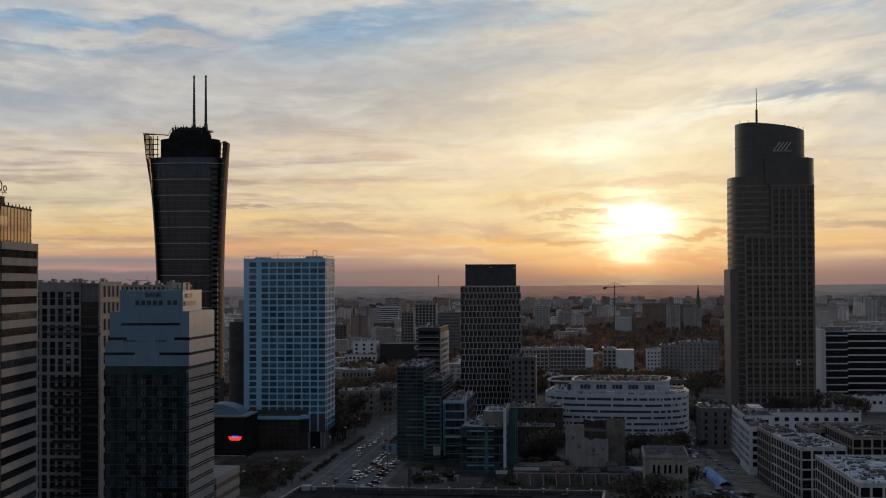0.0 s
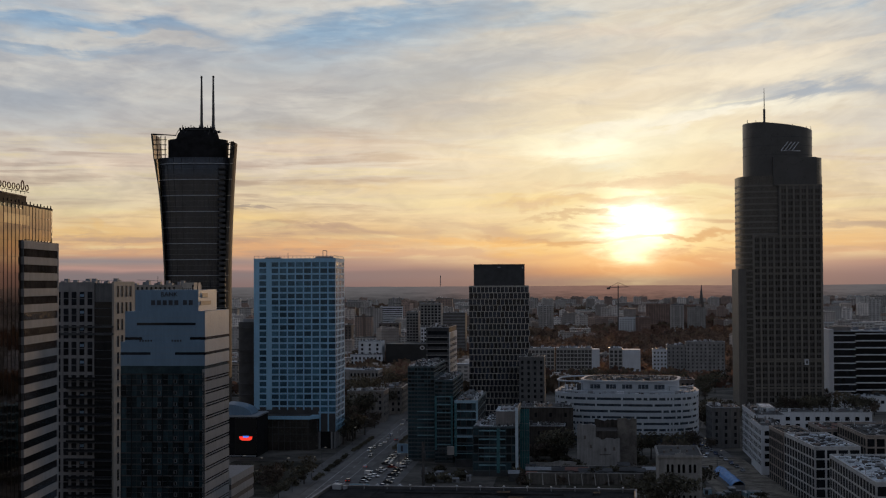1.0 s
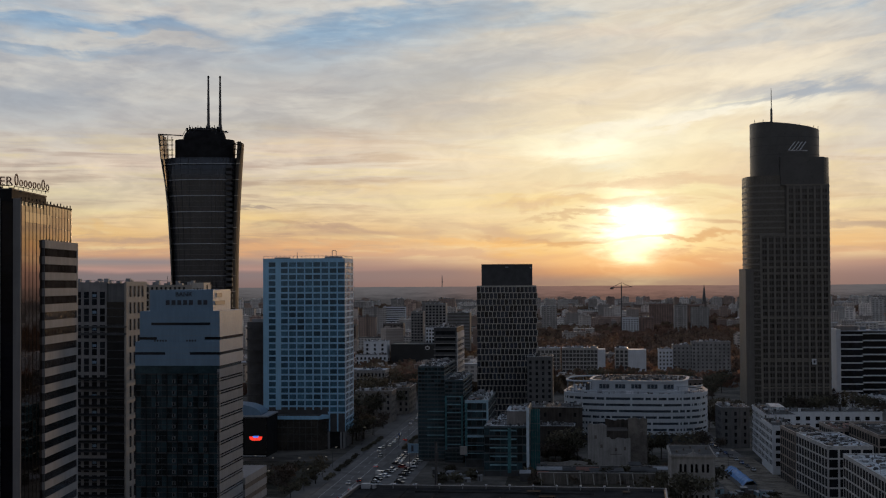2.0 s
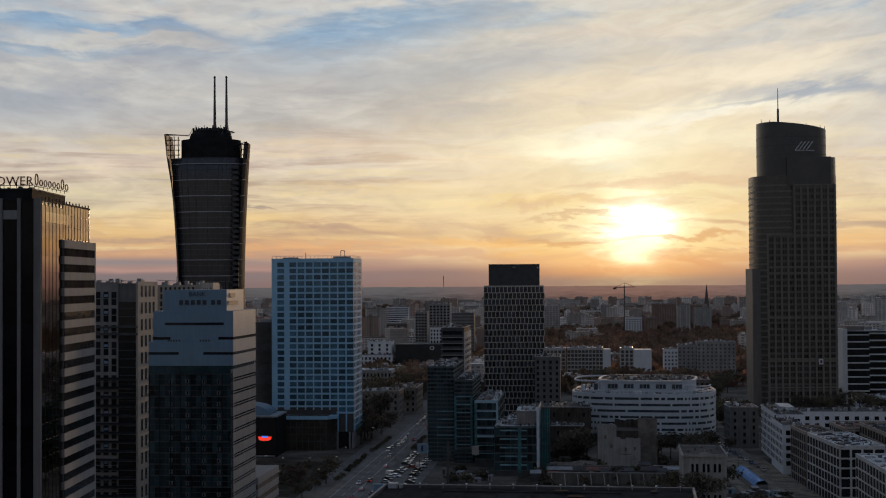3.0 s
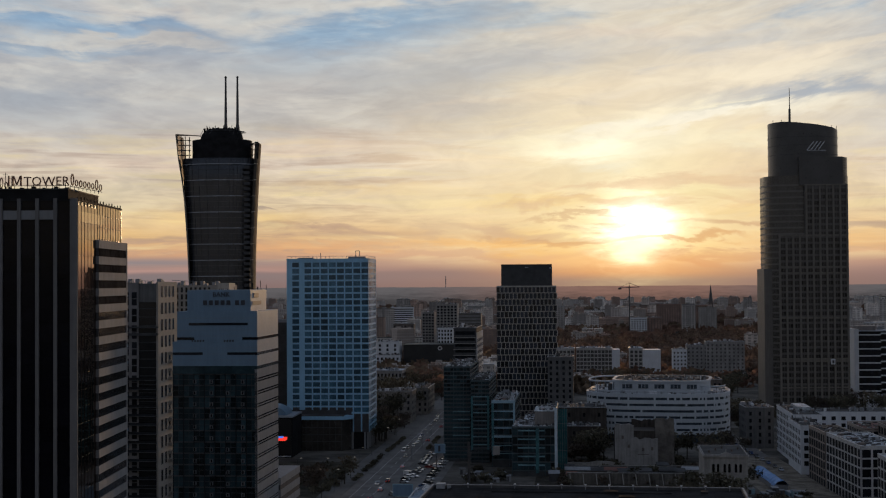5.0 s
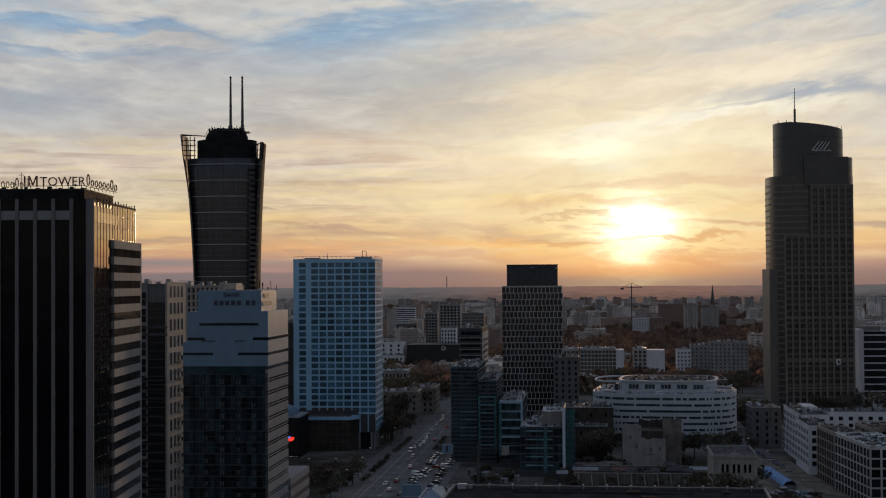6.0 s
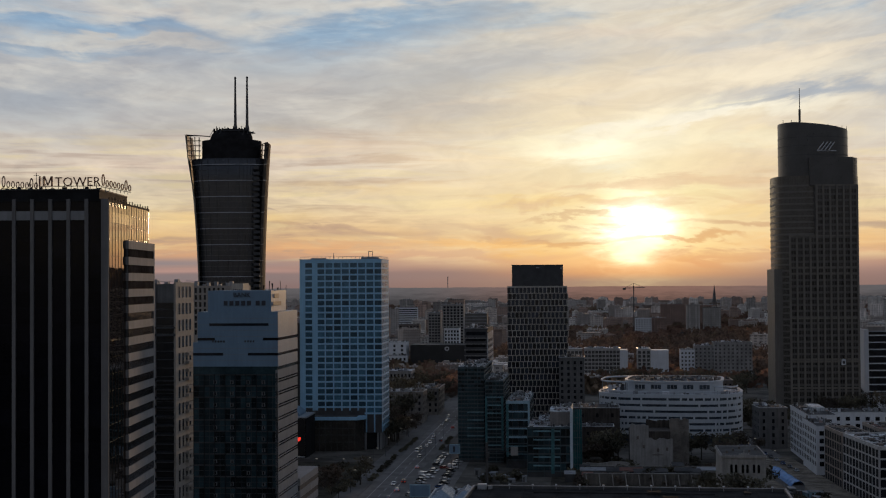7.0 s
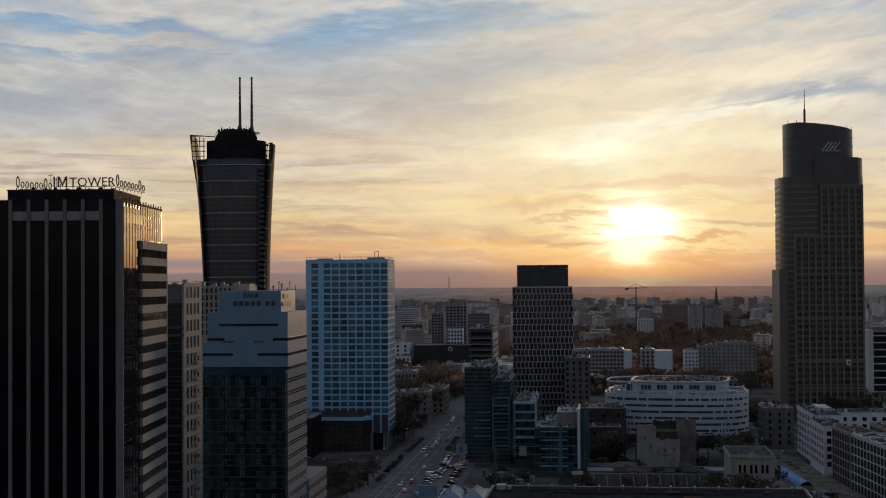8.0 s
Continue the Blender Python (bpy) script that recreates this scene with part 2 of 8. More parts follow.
        sky = n.mix(n.math("MULTIPLY", fade, strength), sky, srgb(*hue))
    ember = n.math("MULTIPLY", n.step(n.math("ABSOLUTE", n.math("SUBTRACT", az, radians(SUN_AZ))), 0.0, 0.13, 1.0, 0.0), n.math("MULTIPLY", n.step(el, 0.0, 0.008), n.step(el, 0.012, 0.03, 1.0, 0.0)))
    sky = n.mix(n.math("MULTIPLY", ember, 0.6), sky, srgb(246, 168, 98))
    sky = glow(sky, 0.1270, 0.0230, 0.0145, 0.0095, 0.95, (1.7, 1.5, 0.92))

    for a, e, long, thick, strength, hue in (
            (-0.050, 0.146, 0.120, 0.017, 0.55, (178, 184, 189)), (0.055, 0.157, 0.070, 0.010, 0.50, (178, 186, 194)), (-0.285, 0.122, 0.075, 0.016, 0.55, (160, 174, 188)), (-0.160, 0.118, 0.060, 0.008, 0.40, (186, 188, 190)),
            (0.010, 0.121, 0.050, 0.008, 0.45, (186, 184, 182)), (0.060, 0.070, 0.060, 0.022, 0.30, (228, 198, 162)), (0.205, 0.076, 0.055, 0.020, 0.35, (230, 202, 164)), (-0.090, 0.094, 0.080, 0.006, 0.45, (240, 214, 186)),
            (-0.200, 0.083, 0.070, 0.005, 0.45, (236, 212, 190)), (-0.250, 0.060, 0.050, 0.010, 0.40, (196, 190, 168)), (0.255, 0.128, 0.060, 0.0055, 0.65, (164, 180, 196)), (0.290, 0.095, 0.040, 0.008, 0.35, (206, 200, 194)),
            (0.245, 0.142, 0.070, 0.006, 0.60, (250, 238, 214)), (0.160, 0.166, 0.070, 0.010, 0.45, (206, 204, 200)), (0.120, 0.172, 0.060, 0.005, 0.45, (240, 222, 200)), (0.280, 0.172, 0.050, 0.008, 0.45, (236, 224, 204))):
        sky = glow(sky, a, e, long, thick, strength, srgb(*hue))
    for a, e, long, thick, strength, hue in (
            (0.165, 0.060, 0.045, 0.0050, 0.60, (255, 242, 186)), (0.215, 0.049, 0.040, 0.0040, 0.55, (255, 226, 160)), (0.060, 0.056, 0.050, 0.0040, 0.50, (255, 226, 156)), (0.200, 0.098, 0.075, 0.0060, 0.60, (255, 246, 212)),
            (0.030, 0.086, 0.050, 0.0050, 0.50, (255, 232, 192)), (-0.050, 0.066, 0.070, 0.0050, 0.50, (250, 222, 168)), (-0.150, 0.046, 0.060, 0.0050, 0.55, (246, 208, 138)), (-0.240, 0.036, 0.050, 0.0040, 0.50, (240, 196, 128)),
            (0.250, 0.028, 0.050, 0.0035, 0.50, (246, 196, 126)), (0.040, 0.026, 0.060, 0.0030, 0.50, (248, 190, 112)), (-0.100, 0.026, 0.070, 0.0030, 0.50, (238, 178, 124)), (0.240, 0.155, 0.070, 0.0060, 0.50, (255, 240, 214)), (0.190, 0.140, 0.060, 0.0060, 0.50, (255, 242, 214))):
        sky = glow(sky, a, e, long, thick, strength, srgb(*hue))
    sky = glow(sky, 0.1050, 0.0920, 0.0330, 0.0060, 0.95, (1.25, 1.18, 0.88))
    sky = streak(sky, 0.1850, 0.1125, 0.0850, 0.0034, 0.10, 0.80, (1.04, 0.98, 0.80))
    sky = streak(sky, 0.2600, 0.1260, 0.0600, 0.0030, 0.12, 0.45, srgb(158, 174, 190))

    wisps = n.noise(n.join(n.math("MULTIPLY", az, 26.0), n.math("MULTIPLY", lift, 80.0), 9.2), 1.0, 8.0, 0.6, 1.0)
    wisps = n.step(wisps, 0.34, 0.66, 0.95, 1.05)
    sky = n.mix(n.math("MULTIPLY", facing, n.step(el, 0.02, 0.05)), sky, n.mix(1.0, sky, n.join(wisps, wisps, n.math("ADD", n.math("MULTIPLY", wisps, 0.85), 0.15)), "MULTIPLY"))
    sky = n.mix(facing, sky, n.mix(1.0, sky, (1.04, 1.05, 1.07), "MULTIPLY"))

    atmosphere = n.add("ShaderNodeTexSky")
    atmosphere.sky_type, atmosphere.sun_disc = "NISHITA", False
    atmosphere.sun_elevation, atmosphere.sun_rotation = radians(SUN_EL), radians(SUN_AZ)
    base = n.add("ShaderNodeBackground")
    n.link(atmosphere.outputs[0], base.inputs[0])
    base.inputs[1].default_value = 0.03
    veil = n.add("ShaderNodeBackground")
    n.link(sky, veil.inputs[0])
    veil.inputs[1].default_value = 0.95
    both = n.add("ShaderNodeMixShader")
    both.inputs[0].default_value = 0.9
    n.link(base.outputs[0], both.inputs[1])
    n.link(veil.outputs[0], both.inputs[2])
    out = n.add("ShaderNodeOutputWorld")
    n.link(both.outputs[0], out.inputs[0])


make_sky()
lamp = bpy.data.lights.new("sun", "SUN")
lamp.energy, lamp.angle, lamp.color = 0.7, radians(0.8), (1.0, 0.62, 0.32)
sun = new("sun", lamp)
sun_way = Vector((math.sin(radians(SUN_AZ)) * math.cos(radians(SUN_EL)), math.cos(radians(SUN_AZ)) * math.cos(radians(SUN_EL)), math.sin(radians(SUN_EL))))
sun.matrix_world = look(sun_way * 1000, (0, 0, 0))


# ---------------------------------------------------------------- materials
def surface(name, colour, rough=0.6, metal=0.0, vary=0.25, size=3.0, bump=0.0, per_object=0.0, streak=False, specular=0.5, coat=0.0, translucent=0.0):
    """A painted, cast or glazed surface: colour broken up at two scales, with rain streaks where asked."""
    m = bpy.data.materials.new(name)
    m.use_nodes = True
    n = Nodes(m.node_tree)
    place = n.add("ShaderNodeNewGeometry").outputs["Position"]
    split = n.add("ShaderNodeSeparateXYZ")
    n.link(place, split.inputs[0])
    px, py, pz = split.outputs
    coarse = n.noise(place, 1.0 / size, 3.0, 0.55)
    grain = n.noise(place, 7.0 / size, 4.0, 0.6)
    tone = n.math("ADD", n.math("MULTIPLY", coarse, 0.65), n.math("MULTIPLY", grain, 0.35))
    if streak:
        rain = n.noise(n.join(n.math("MULTIPLY", px, 1.1), n.math("MULTIPLY", py, 1.1), n.math("MULTIPLY", pz, 0.07)), 1.0, 4.0, 0.6)
        tone = n.math("ADD", n.math("MULTIPLY", tone, 0.55), n.math("MULTIPLY", rain, 0.45))
    dark = tuple(c * (1 - vary) for c in colour)
    light = tuple(min(1.0, c * (1 + vary)) for c in colour)
    hue = n.mix(n.step(tone, 0.34, 0.66), dark, light)
    if per_object:
        rnd = n.add("ShaderNodeObjectInfo").outputs["Random"]
        k = n.step(rnd, 0.0, 1.0, 1 - per_object, 1 + per_object)
        hue = n.mix(1.0, hue, n.join(k, k, k), "MULTIPLY")
    p = n.add("ShaderNodeBsdfPrincipled")
    n.link(hue, p.inputs["Base Color"])
    n.link(n.step(grain, 0.3, 0.7, max(0.02, rough - 0.08), min(1.0, rough + 0.08)), p.inputs["Roughness"])
    p.inputs["Metallic"].default_value = metal
    p.inputs["Specular IOR Level"].default_value = specular
    p.inputs["Coat Weight"].default_value = coat
    if bump:
        b = n.add("ShaderNodeBump")
        b.inputs["Strength"].default_value = 0.6
        b.inputs["Distance"].default_value = bump
        n.link(grain, b.inputs["Height"])
        n.link(b.outputs[0], p.inputs["Normal"])
    out = n.add("ShaderNodeOutputMaterial")
    if translucent:
        leaf = n.add("ShaderNodeBsdfTranslucent")
        n.link(n.mix(1.0, hue, (1.9, 1.5, 1.25), "MULTIPLY"), leaf.inputs[0])
        both = n.add("ShaderNodeMixShader")
        both.inputs[0].default_value = translucent
        n.link(p.outputs[0], both.inputs[1])
        n.link(leaf.outputs[0], both.inputs[2])
        n.link(both.outputs[0], out.inputs[0])
    else:
        n.link(p.outputs[0], out.inputs[0])
    return m


def glowing(name, colour, power):
    m = bpy.data.materials.new(name)
    m.use_nodes = True
    n = Nodes(m.node_tree)
    e = n.add("ShaderNodeEmission")
    e.inputs[0].default_value, e.inputs[1].default_value = (*colour, 1.0), power
    out = n.add("ShaderNodeOutputMaterial")
    n.link(e.outputs[0], out.inputs[0])
    return m


DARK_GLASS = surface("dark_glass", (0.012, 0.014, 0.018), 0.10, 0.0, 0.3, 5.0, per_object=0.5, specular=0.5)
BLUE_GLASS = surface("blue_glass", (0.048, 0.115, 0.175), 0.2, 0.1, 0.35, 4.0, per_object=0.45)
GREEN_GLASS = surface("green_glass", (0.020, 0.038, 0.046), 0.14, 0.05, 0.4, 6.0, per_object=0.7)
TEAL_NET = surface("teal_net", (0.02, 0.12, 0.13), 0.75, 0.0, 0.25, 3.0)
GOLD_GLASS = surface("bronze_glass", (0.17, 0.095, 0.050), -0.02, 1.0, 0.15, 4.0, per_object=0.14)
BRONZE_GLASS = surface("smoked_glass", (0.005, 0.005, 0.008), 0.10, 0.0, 0.3, 4.0, per_object=0.3, specular=0.12)
BLACK_METAL = surface("black_metal", (0.020, 0.020, 0.022), 0.8, 0.0, 0.3, 4.0, specular=0.05)
STEEL = surface("steel", (0.24, 0.25, 0.27), 0.6, 0.2, 0.2, 2.0, specular=0.3)
PALE_METAL = surface("pale_aluminium", (0.34, 0.36, 0.40), 0.42, 0.25, 0.15, 3.0, streak=True)
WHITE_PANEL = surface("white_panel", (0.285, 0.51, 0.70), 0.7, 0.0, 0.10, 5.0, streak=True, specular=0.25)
GREY_PANEL = surface("grey_panel", (0.235, 0.24, 0.25), 0.8, 0.0, 0.14, 5.0, streak=True, specular=0.15)
GREY_CONCRETE = surface("grey_concrete", (0.20, 0.20, 0.205), 0.8, 0.0, 0.25, 4.0, 0.02, streak=True)
DARK_CONCRETE = surface("dark_concrete", (0.11, 0.11, 0.112), 0.8, 0.0, 0.3, 4.0, 0.02, streak=True)
BEIGE_STONE = surface("beige_stone", (0.30, 0.27, 0.24), 0.7, 0.0, 0.15, 5.0, streak=True)
WHITE_PAINT = surface("white_render", (0.62, 0.64, 0.68), 0.75, 0.0, 0.10, 6.0, streak=True)
BROWN_STONE = surface("brown_granite", (0.14, 0.13, 0.12), 0.45, 0.0, 0.2, 4.0, streak=True)
CHARCOAL = surface("charcoal_cladding", (0.065, 0.066, 0.07), 0.7, 0.0, 0.2, 4.0, specular=0.25)
SOOT_BRICK = surface("soot_black_brick", (0.06, 0.052, 0.047), 0.9, 0.0, 0.4, 4.0, 0.03, streak=True, specular=0.15)
BRICK = surface("sooty_brick", (0.12, 0.10, 0.09), 0.85, 0.0, 0.35, 4.0, 0.03, streak=True)
OLD_PLASTER = surface("old_plaster", (0.28, 0.265, 0.25), 0.9, 0.0, 0.30, 5.0, 0.02, streak=True)
ROOF_FELT = surface("roof_felt", (0.07, 0.07, 0.072), 0.95, 0.0, 0.35, 6.0, 0.02, specular=0.1)
PALE_ROOF = surface("pale_roof_membrane", (0.36, 0.39, 0.43), 0.7, 0.0, 0.25, 6.0)
RUST_TILE = surface("red_roof_tile", (0.14, 0.06, 0.045), 0.8, 0.0, 0.3, 3.0)
ASPHALT = surface("asphalt", (0.145, 0.138, 0.134), 0.85, 0.0, 0.3, 9.0, 0.01, specular=0.2)
PAVING = surface("paving", (0.105, 0.100, 0.096), 0.85, 0.0, 0.25, 8.0)
# Flush dull panes, their dark standing in for shaded window reveals.
WINDOW_DARK = surface("dull_dark_window", (0.012, 0.013, 0.016), 0.5, 0.0, 0.4, 2.0, per_object=0.5, specular=0.06)
LINE_PAINT = surface("road_paint", (0.45, 0.45, 0.45), 0.7, 0.0, 0.2, 1.0)
GROUND = surface("urban_ground", (0.10, 0.092, 0.082), 0.95, 0.0, 0.55, 22.0, specular=0.1)
BARE_EARTH = surface("bare_sandy_earth", (0.19, 0.165, 0.135), 0.95, 0.0, 0.5, 5.0, 0.05, specular=0.1)
SCRUB = surface("trampled_scrub", (0.050, 0.045, 0.037), 0.95, 0.0, 0.6, 5.0, 0.05, specular=0.1)
GRASS = surface("dry_grass", (0.046, 0.042, 0.032), 0.95, 0.0, 0.6, 7.0, specular=0.1)
# Far leaves lighter and more see-through than near ones, in place of haze.
FAR_GREEN = surface("far_green_leaves", (0.11, 0.098, 0.080), 0.9, 0.0, 0.5, 40.0, specular=0.1, translucent=0.75)
FAR_BROWN = surface("far_autumn_leaves", (0.12, 0.090, 0.078), 0.9, 0.0, 0.45, 40.0, specular=0.1, translucent=0.75)
BARK = surface("bark", (0.05, 0.04, 0.032), 0.9, 0.0, 0.3, 0.6)
LEAF_GREEN = surface("dark_leaves", (0.080, 0.075, 0.055), 0.8, 0.0, 0.5, 3.0, per_object=0.35, specular=0.2, translucent=0.15)
LEAF_BROWN = surface("autumn_leaves", (0.082, 0.068, 0.056), 0.8, 0.0, 0.45, 3.0, per_object=0.35, specular=0.2, translucent=0.15)
TYRE = surface("tyre_rubber", (0.02, 0.02, 0.02), 0.85, 0.0, 0.1, 1.0)
BLUE_TARP = surface("blue_tarp", (0.07, 0.22, 0.50), 0.5, 0.0, 0.2, 3.0, 0.1)
HEADLIGHT = glowing("headlight_glow", (1.0, 0.93, 0.8), 0.3)
TAILLIGHT = glowing("taillight_glow", (1.0, 0.06, 0.03), 0.6)
SCREEN_RED = glowing("screen_red", (1.0, 0.05, 0.03), 1.0)
SCREEN_BLUE = glowing("screen_blue", (0.08, 0.22, 0.9), 0.9)
CAR_PAINTS = [surface("car_paint_" + w, c, 0.25, 0.2, 0.05, 2.0, coat=0.5) for w, c in (
    ("white", (0.60, 0.60, 0.62)), ("silver", (0.36, 0.37, 0.39)), ("black", (0.02, 0.02, 0.022)), ("grey", (0.12, 0.12, 0.13)), ("red", (0.22, 0.03, 0.025)), ("blue", (0.04, 0.08, 0.2)))]


# ---------------------------------------------------------------- builders
def mesh_of(verts, faces, material=None, smooth=False):
    me = bpy.data.meshes.new("mesh")
    me.from_pydata([tuple(v) for v in verts], [], faces)
    if material:
        me.materials.append(material)
    if smooth:
        me.polygons.foreach_set("use_smooth", [True] * len(faces))
    me.update()
    return me


BOX_FACES = [(0, 3, 2, 1), (4, 5, 6, 7), (0, 1, 5, 4), (1, 2, 6, 5), (2, 3, 7, 6), (3, 0, 4, 7)]


def box_verts(x0, x1, y0, y1, z0, z1):
    return [(x0, y0, z0), (x1, y0, z0), (x1, y1, z0), (x0, y1, z0), (x0, y0, z1), (x1, y0, z1), (x1, y1, z1), (x0, y1, z1)]


def boxes_mesh(boxes, material):
    verts, faces = [], []
    for b in boxes:
        k = len(verts)
        verts += box_verts(*b)
        faces += [tuple(i + k for i in f) for f in BOX_FACES]
    return mesh_of(verts, faces, material)


def put(name, me, parent=None, at=(0, 0, 0), turn=0.0, label=""):
    """Links a mesh as one part under its thing."""
    ob = new(name, me)
    ob.parent = parent
    ob.location = at
    ob.rotation_euler = (0, 0, radians(turn))
    if label:
        ob["label"] = label
    return ob


def box(name, x0, x1, y0, y1, z0, z1, material, parent=None, label=""):
    """A box as a part, with its origin at the foot of its middle."""
    cx, cy = (x0 + x1) / 2, (y0 + y1) / 2
    me = mesh_of(box_verts(x0 - cx, x1 - cx, y0 - cy, y1 - cy, 0, z1 - z0), BOX_FACES, material)
    return put(name, me, parent, (cx, cy, z0), 0, label)


def thing(name, x, y, turn, label, category, z=GZ, group="", kind=""):
    """An Empty at the foot of a thing."""
    ob = new(name)
    ob.empty_display_size = 1.0
    ob.location, ob.rotation_euler = (x, y, z), (0, 0, radians(turn))
    return tagged(ob, label, category, group, kind)


def prism(name, outline, z0, z1, material, parent, label="", smooth=False, top=None):
    """An upright prism over a plan outline; top(x, y) may give each point's own height."""
    k = len(outline)
    verts = [(x, y, z0) for x, y in outline] + [(x, y, top(x, y) if top else z1) for x, y in outline]
    faces = [(i, (i + 1) % k, k + (i + 1) % k, k + i) for i in range(k)] + [tuple(range(k, 2 * k)), tuple(reversed(range(k)))]
    return put(name, mesh_of(verts, faces, material), parent, label=label)


def oval(cx, cy, rx, ry, k=48, power=2.0):
    out = []
    for i in range(k):
        a = 2 * math.pi * i / k
        c, s = math.cos(a), math.sin(a)
        out.append((cx + rx * math.copysign(abs(c) ** (2 / power), c), cy + ry * math.copysign(abs(s) ** (2 / power), s)))
    return out


def loft(name, rings, material, parent, label=""):
    """A closed body through a stack of plan outlines [(outline, z), ...]."""
    k = len(rings[0][0])
    verts = [(x, y, z) for pts, z in rings for x, y in pts]
    faces = [(j * k + i, j * k + (i + 1) % k, (j + 1) * k + (i + 1) % k, (j + 1) * k + i) for j in range(len(rings) - 1) for i in range(k)]
    faces += [tuple(reversed(range(k))), tuple(range((len(rings) - 1) * k, len(rings) * k))]
    return put(name, mesh_of(verts, faces, material), parent, label=label)


def ring(name, outline, z0, z1, proud, material, parent, label=""):
    """A band round a plan outline (counter-clockwise), standing proud of it."""
    k = len(outline)
    cx, cy = sum(p[0] for p in outline) / k, sum(p[1] for p in outline) / k
    outer = []
    for i, (x, y) in enumerate(outline):
        (ax, ay), (bx, by) = outline[i - 1], outline[(i + 1) % k]
        n = Vector((by - ay, ax - bx)).normalized()
        outer.append((x + n.x * proud, y + n.y * proud))
    inner = [(cx + (x - cx) * 0.97, cy + (y - cy) * 0.97) for x, y in outline]
    verts = [(x, y, z) for pts in (outer, inner) for z in (z0, z1) for x, y in pts]
    faces = []
    for i in range(k):
        j = (i + 1) % k
        faces += [(i, j, k + j, k + i), (k + i, k + j, 3 * k + j, 3 * k + i), (j, i, 2 * k + i, 2 * k + j)]
    return put(name, mesh_of(verts, faces, material), parent, label=label)


def rod(name, a, b, r, material, parent, sides=6, r2=None, label=""):
    """A round bar from a to b."""
    a, b = Vector(a), Vector(b)
    way = (b - a).normalized()
    q = way.to_track_quat("Z", "Y")
    r2 = r if r2 is None else r2
    verts, faces = [], []
    for p, rr in ((Vector((0, 0, 0)), r), (b - a, r2)):
        for i in range(sides):
            t = 2 * math.pi * i / sides
            verts.append(p + q @ Vector((rr * math.cos(t), rr * math.sin(t), 0)))
    for i in range(sides):
        j = (i + 1) % sides
        faces.append((i, j, sides + j, sides + i))
    faces += [tuple(reversed(range(sides))), tuple(range(sides, 2 * sides))]
    return put(name, mesh_of(verts, faces, material), parent, tuple(a), label=label)


PANES = {}


def panes(parent, name, spots, w, h, material, turn=0.0, deep=0.06, limit=300):
    """Panes (or other alike plates) on one mesh; those past the limit are joined into one part."""
    key = (round(w, 3), round(h, 3), round(deep, 3), material.name)
    if key not in PANES:
        PANES[key] = mesh_of(box_verts(-w / 2, w / 2, -deep, 0, 0, h), BOX_FACES, material)
    for p in spots[:limit]:
        put(name, PANES[key], parent, p, turn)
    rest = spots[limit:]
    if rest:
        c, s = math.cos(radians(turn)), math.sin(radians(turn))
        verts, faces = [], []
        for x, y, z in rest:
            k = len(verts)
            verts += [(x + c * a - s * b, y + s * a + c * b, z + d) for a, b, d in box_verts(-w / 2, w / 2, -deep, 0, 0, h)]
            faces += [tuple(i + k for i in f) for f in BOX_FACES]
        tagged(put(name + "_far", mesh_of(verts, faces, material), parent), kind="stuff")


def railing(parent, x0, x1, y0, y1, z, h, step, material, r=0.06):
    """Posts and a top rail along a straight edge."""
    long = math.hypot(x1 - x0, y1 - y0)
    k = max(1, round(long / step))
    for i in range(k + 1):
        f = i / k
        px, py = x0 + (x1 - x0) * f, y0 + (y1 - y0) * f
        box("railing_post", px - r, px + r, py - r, py + r, z, z + h, material, parent)
    rod("rail", (x0, y0, z + h), (x1, y1, z + h), r, material, parent, 4)


def words(name, text, size, material, parent, at, turn=0.0, deep=0.15, mirror=False):
    """Raised lettering as a mesh, standing upright and facing -y."""
    cu = bpy.data.curves.new("lettering", "FONT")
    cu.body, cu.size, cu.extrude = text, size, deep
    cu.resolution_u = 2
    ob = bpy.data.objects.new("lettering", cu)
    me = bpy.data.meshes.new_from_object(ob)
    bpy.data.objects.remove(ob)
    me.materials.clear()
    me.materials.append(material)
    me.transform(Euler((radians(90), 0, 0)).to_matrix().to_4x4())
    if mirror:
        me.transform(Matrix.Diagonal((-1, 1, 1, 1)))
    return put(name, me, parent, at, turn)


# ---------------------------------------------------------------- ground
def make_ground():
    """One sheet: flat under the city, rising very gently towards the far horizon."""
    xs = [-6000, -3000, -1500, -800, -400, -200, 0, 200, 400, 800, 1500, 3000, 6000]
    ys = [-1500, -500, 0, 300, 600, 900, 1200, 1600, 2000, 2500, 3000, 3500, 3720, 5000, 9000]
    rise = lambda y: GZ + 46.0 * max(0.0, min(1.0, (y - 1700) / 3200)) ** 1.15
    verts = [(x, y, rise(y)) for y in ys for x in xs]
    k = len(xs)
    faces = [(j * k + i, j * k + i + 1, (j + 1) * k + i + 1, (j + 1) * k + i) for j in range(len(ys) - 1) for i in range(k - 1)]
    tagged(put("ground", mesh_of(verts, faces, GROUND)), "dark built-up city ground reaching the hazy horizon", "ground", kind="structure")
    return rise


ground_height = make_ground()


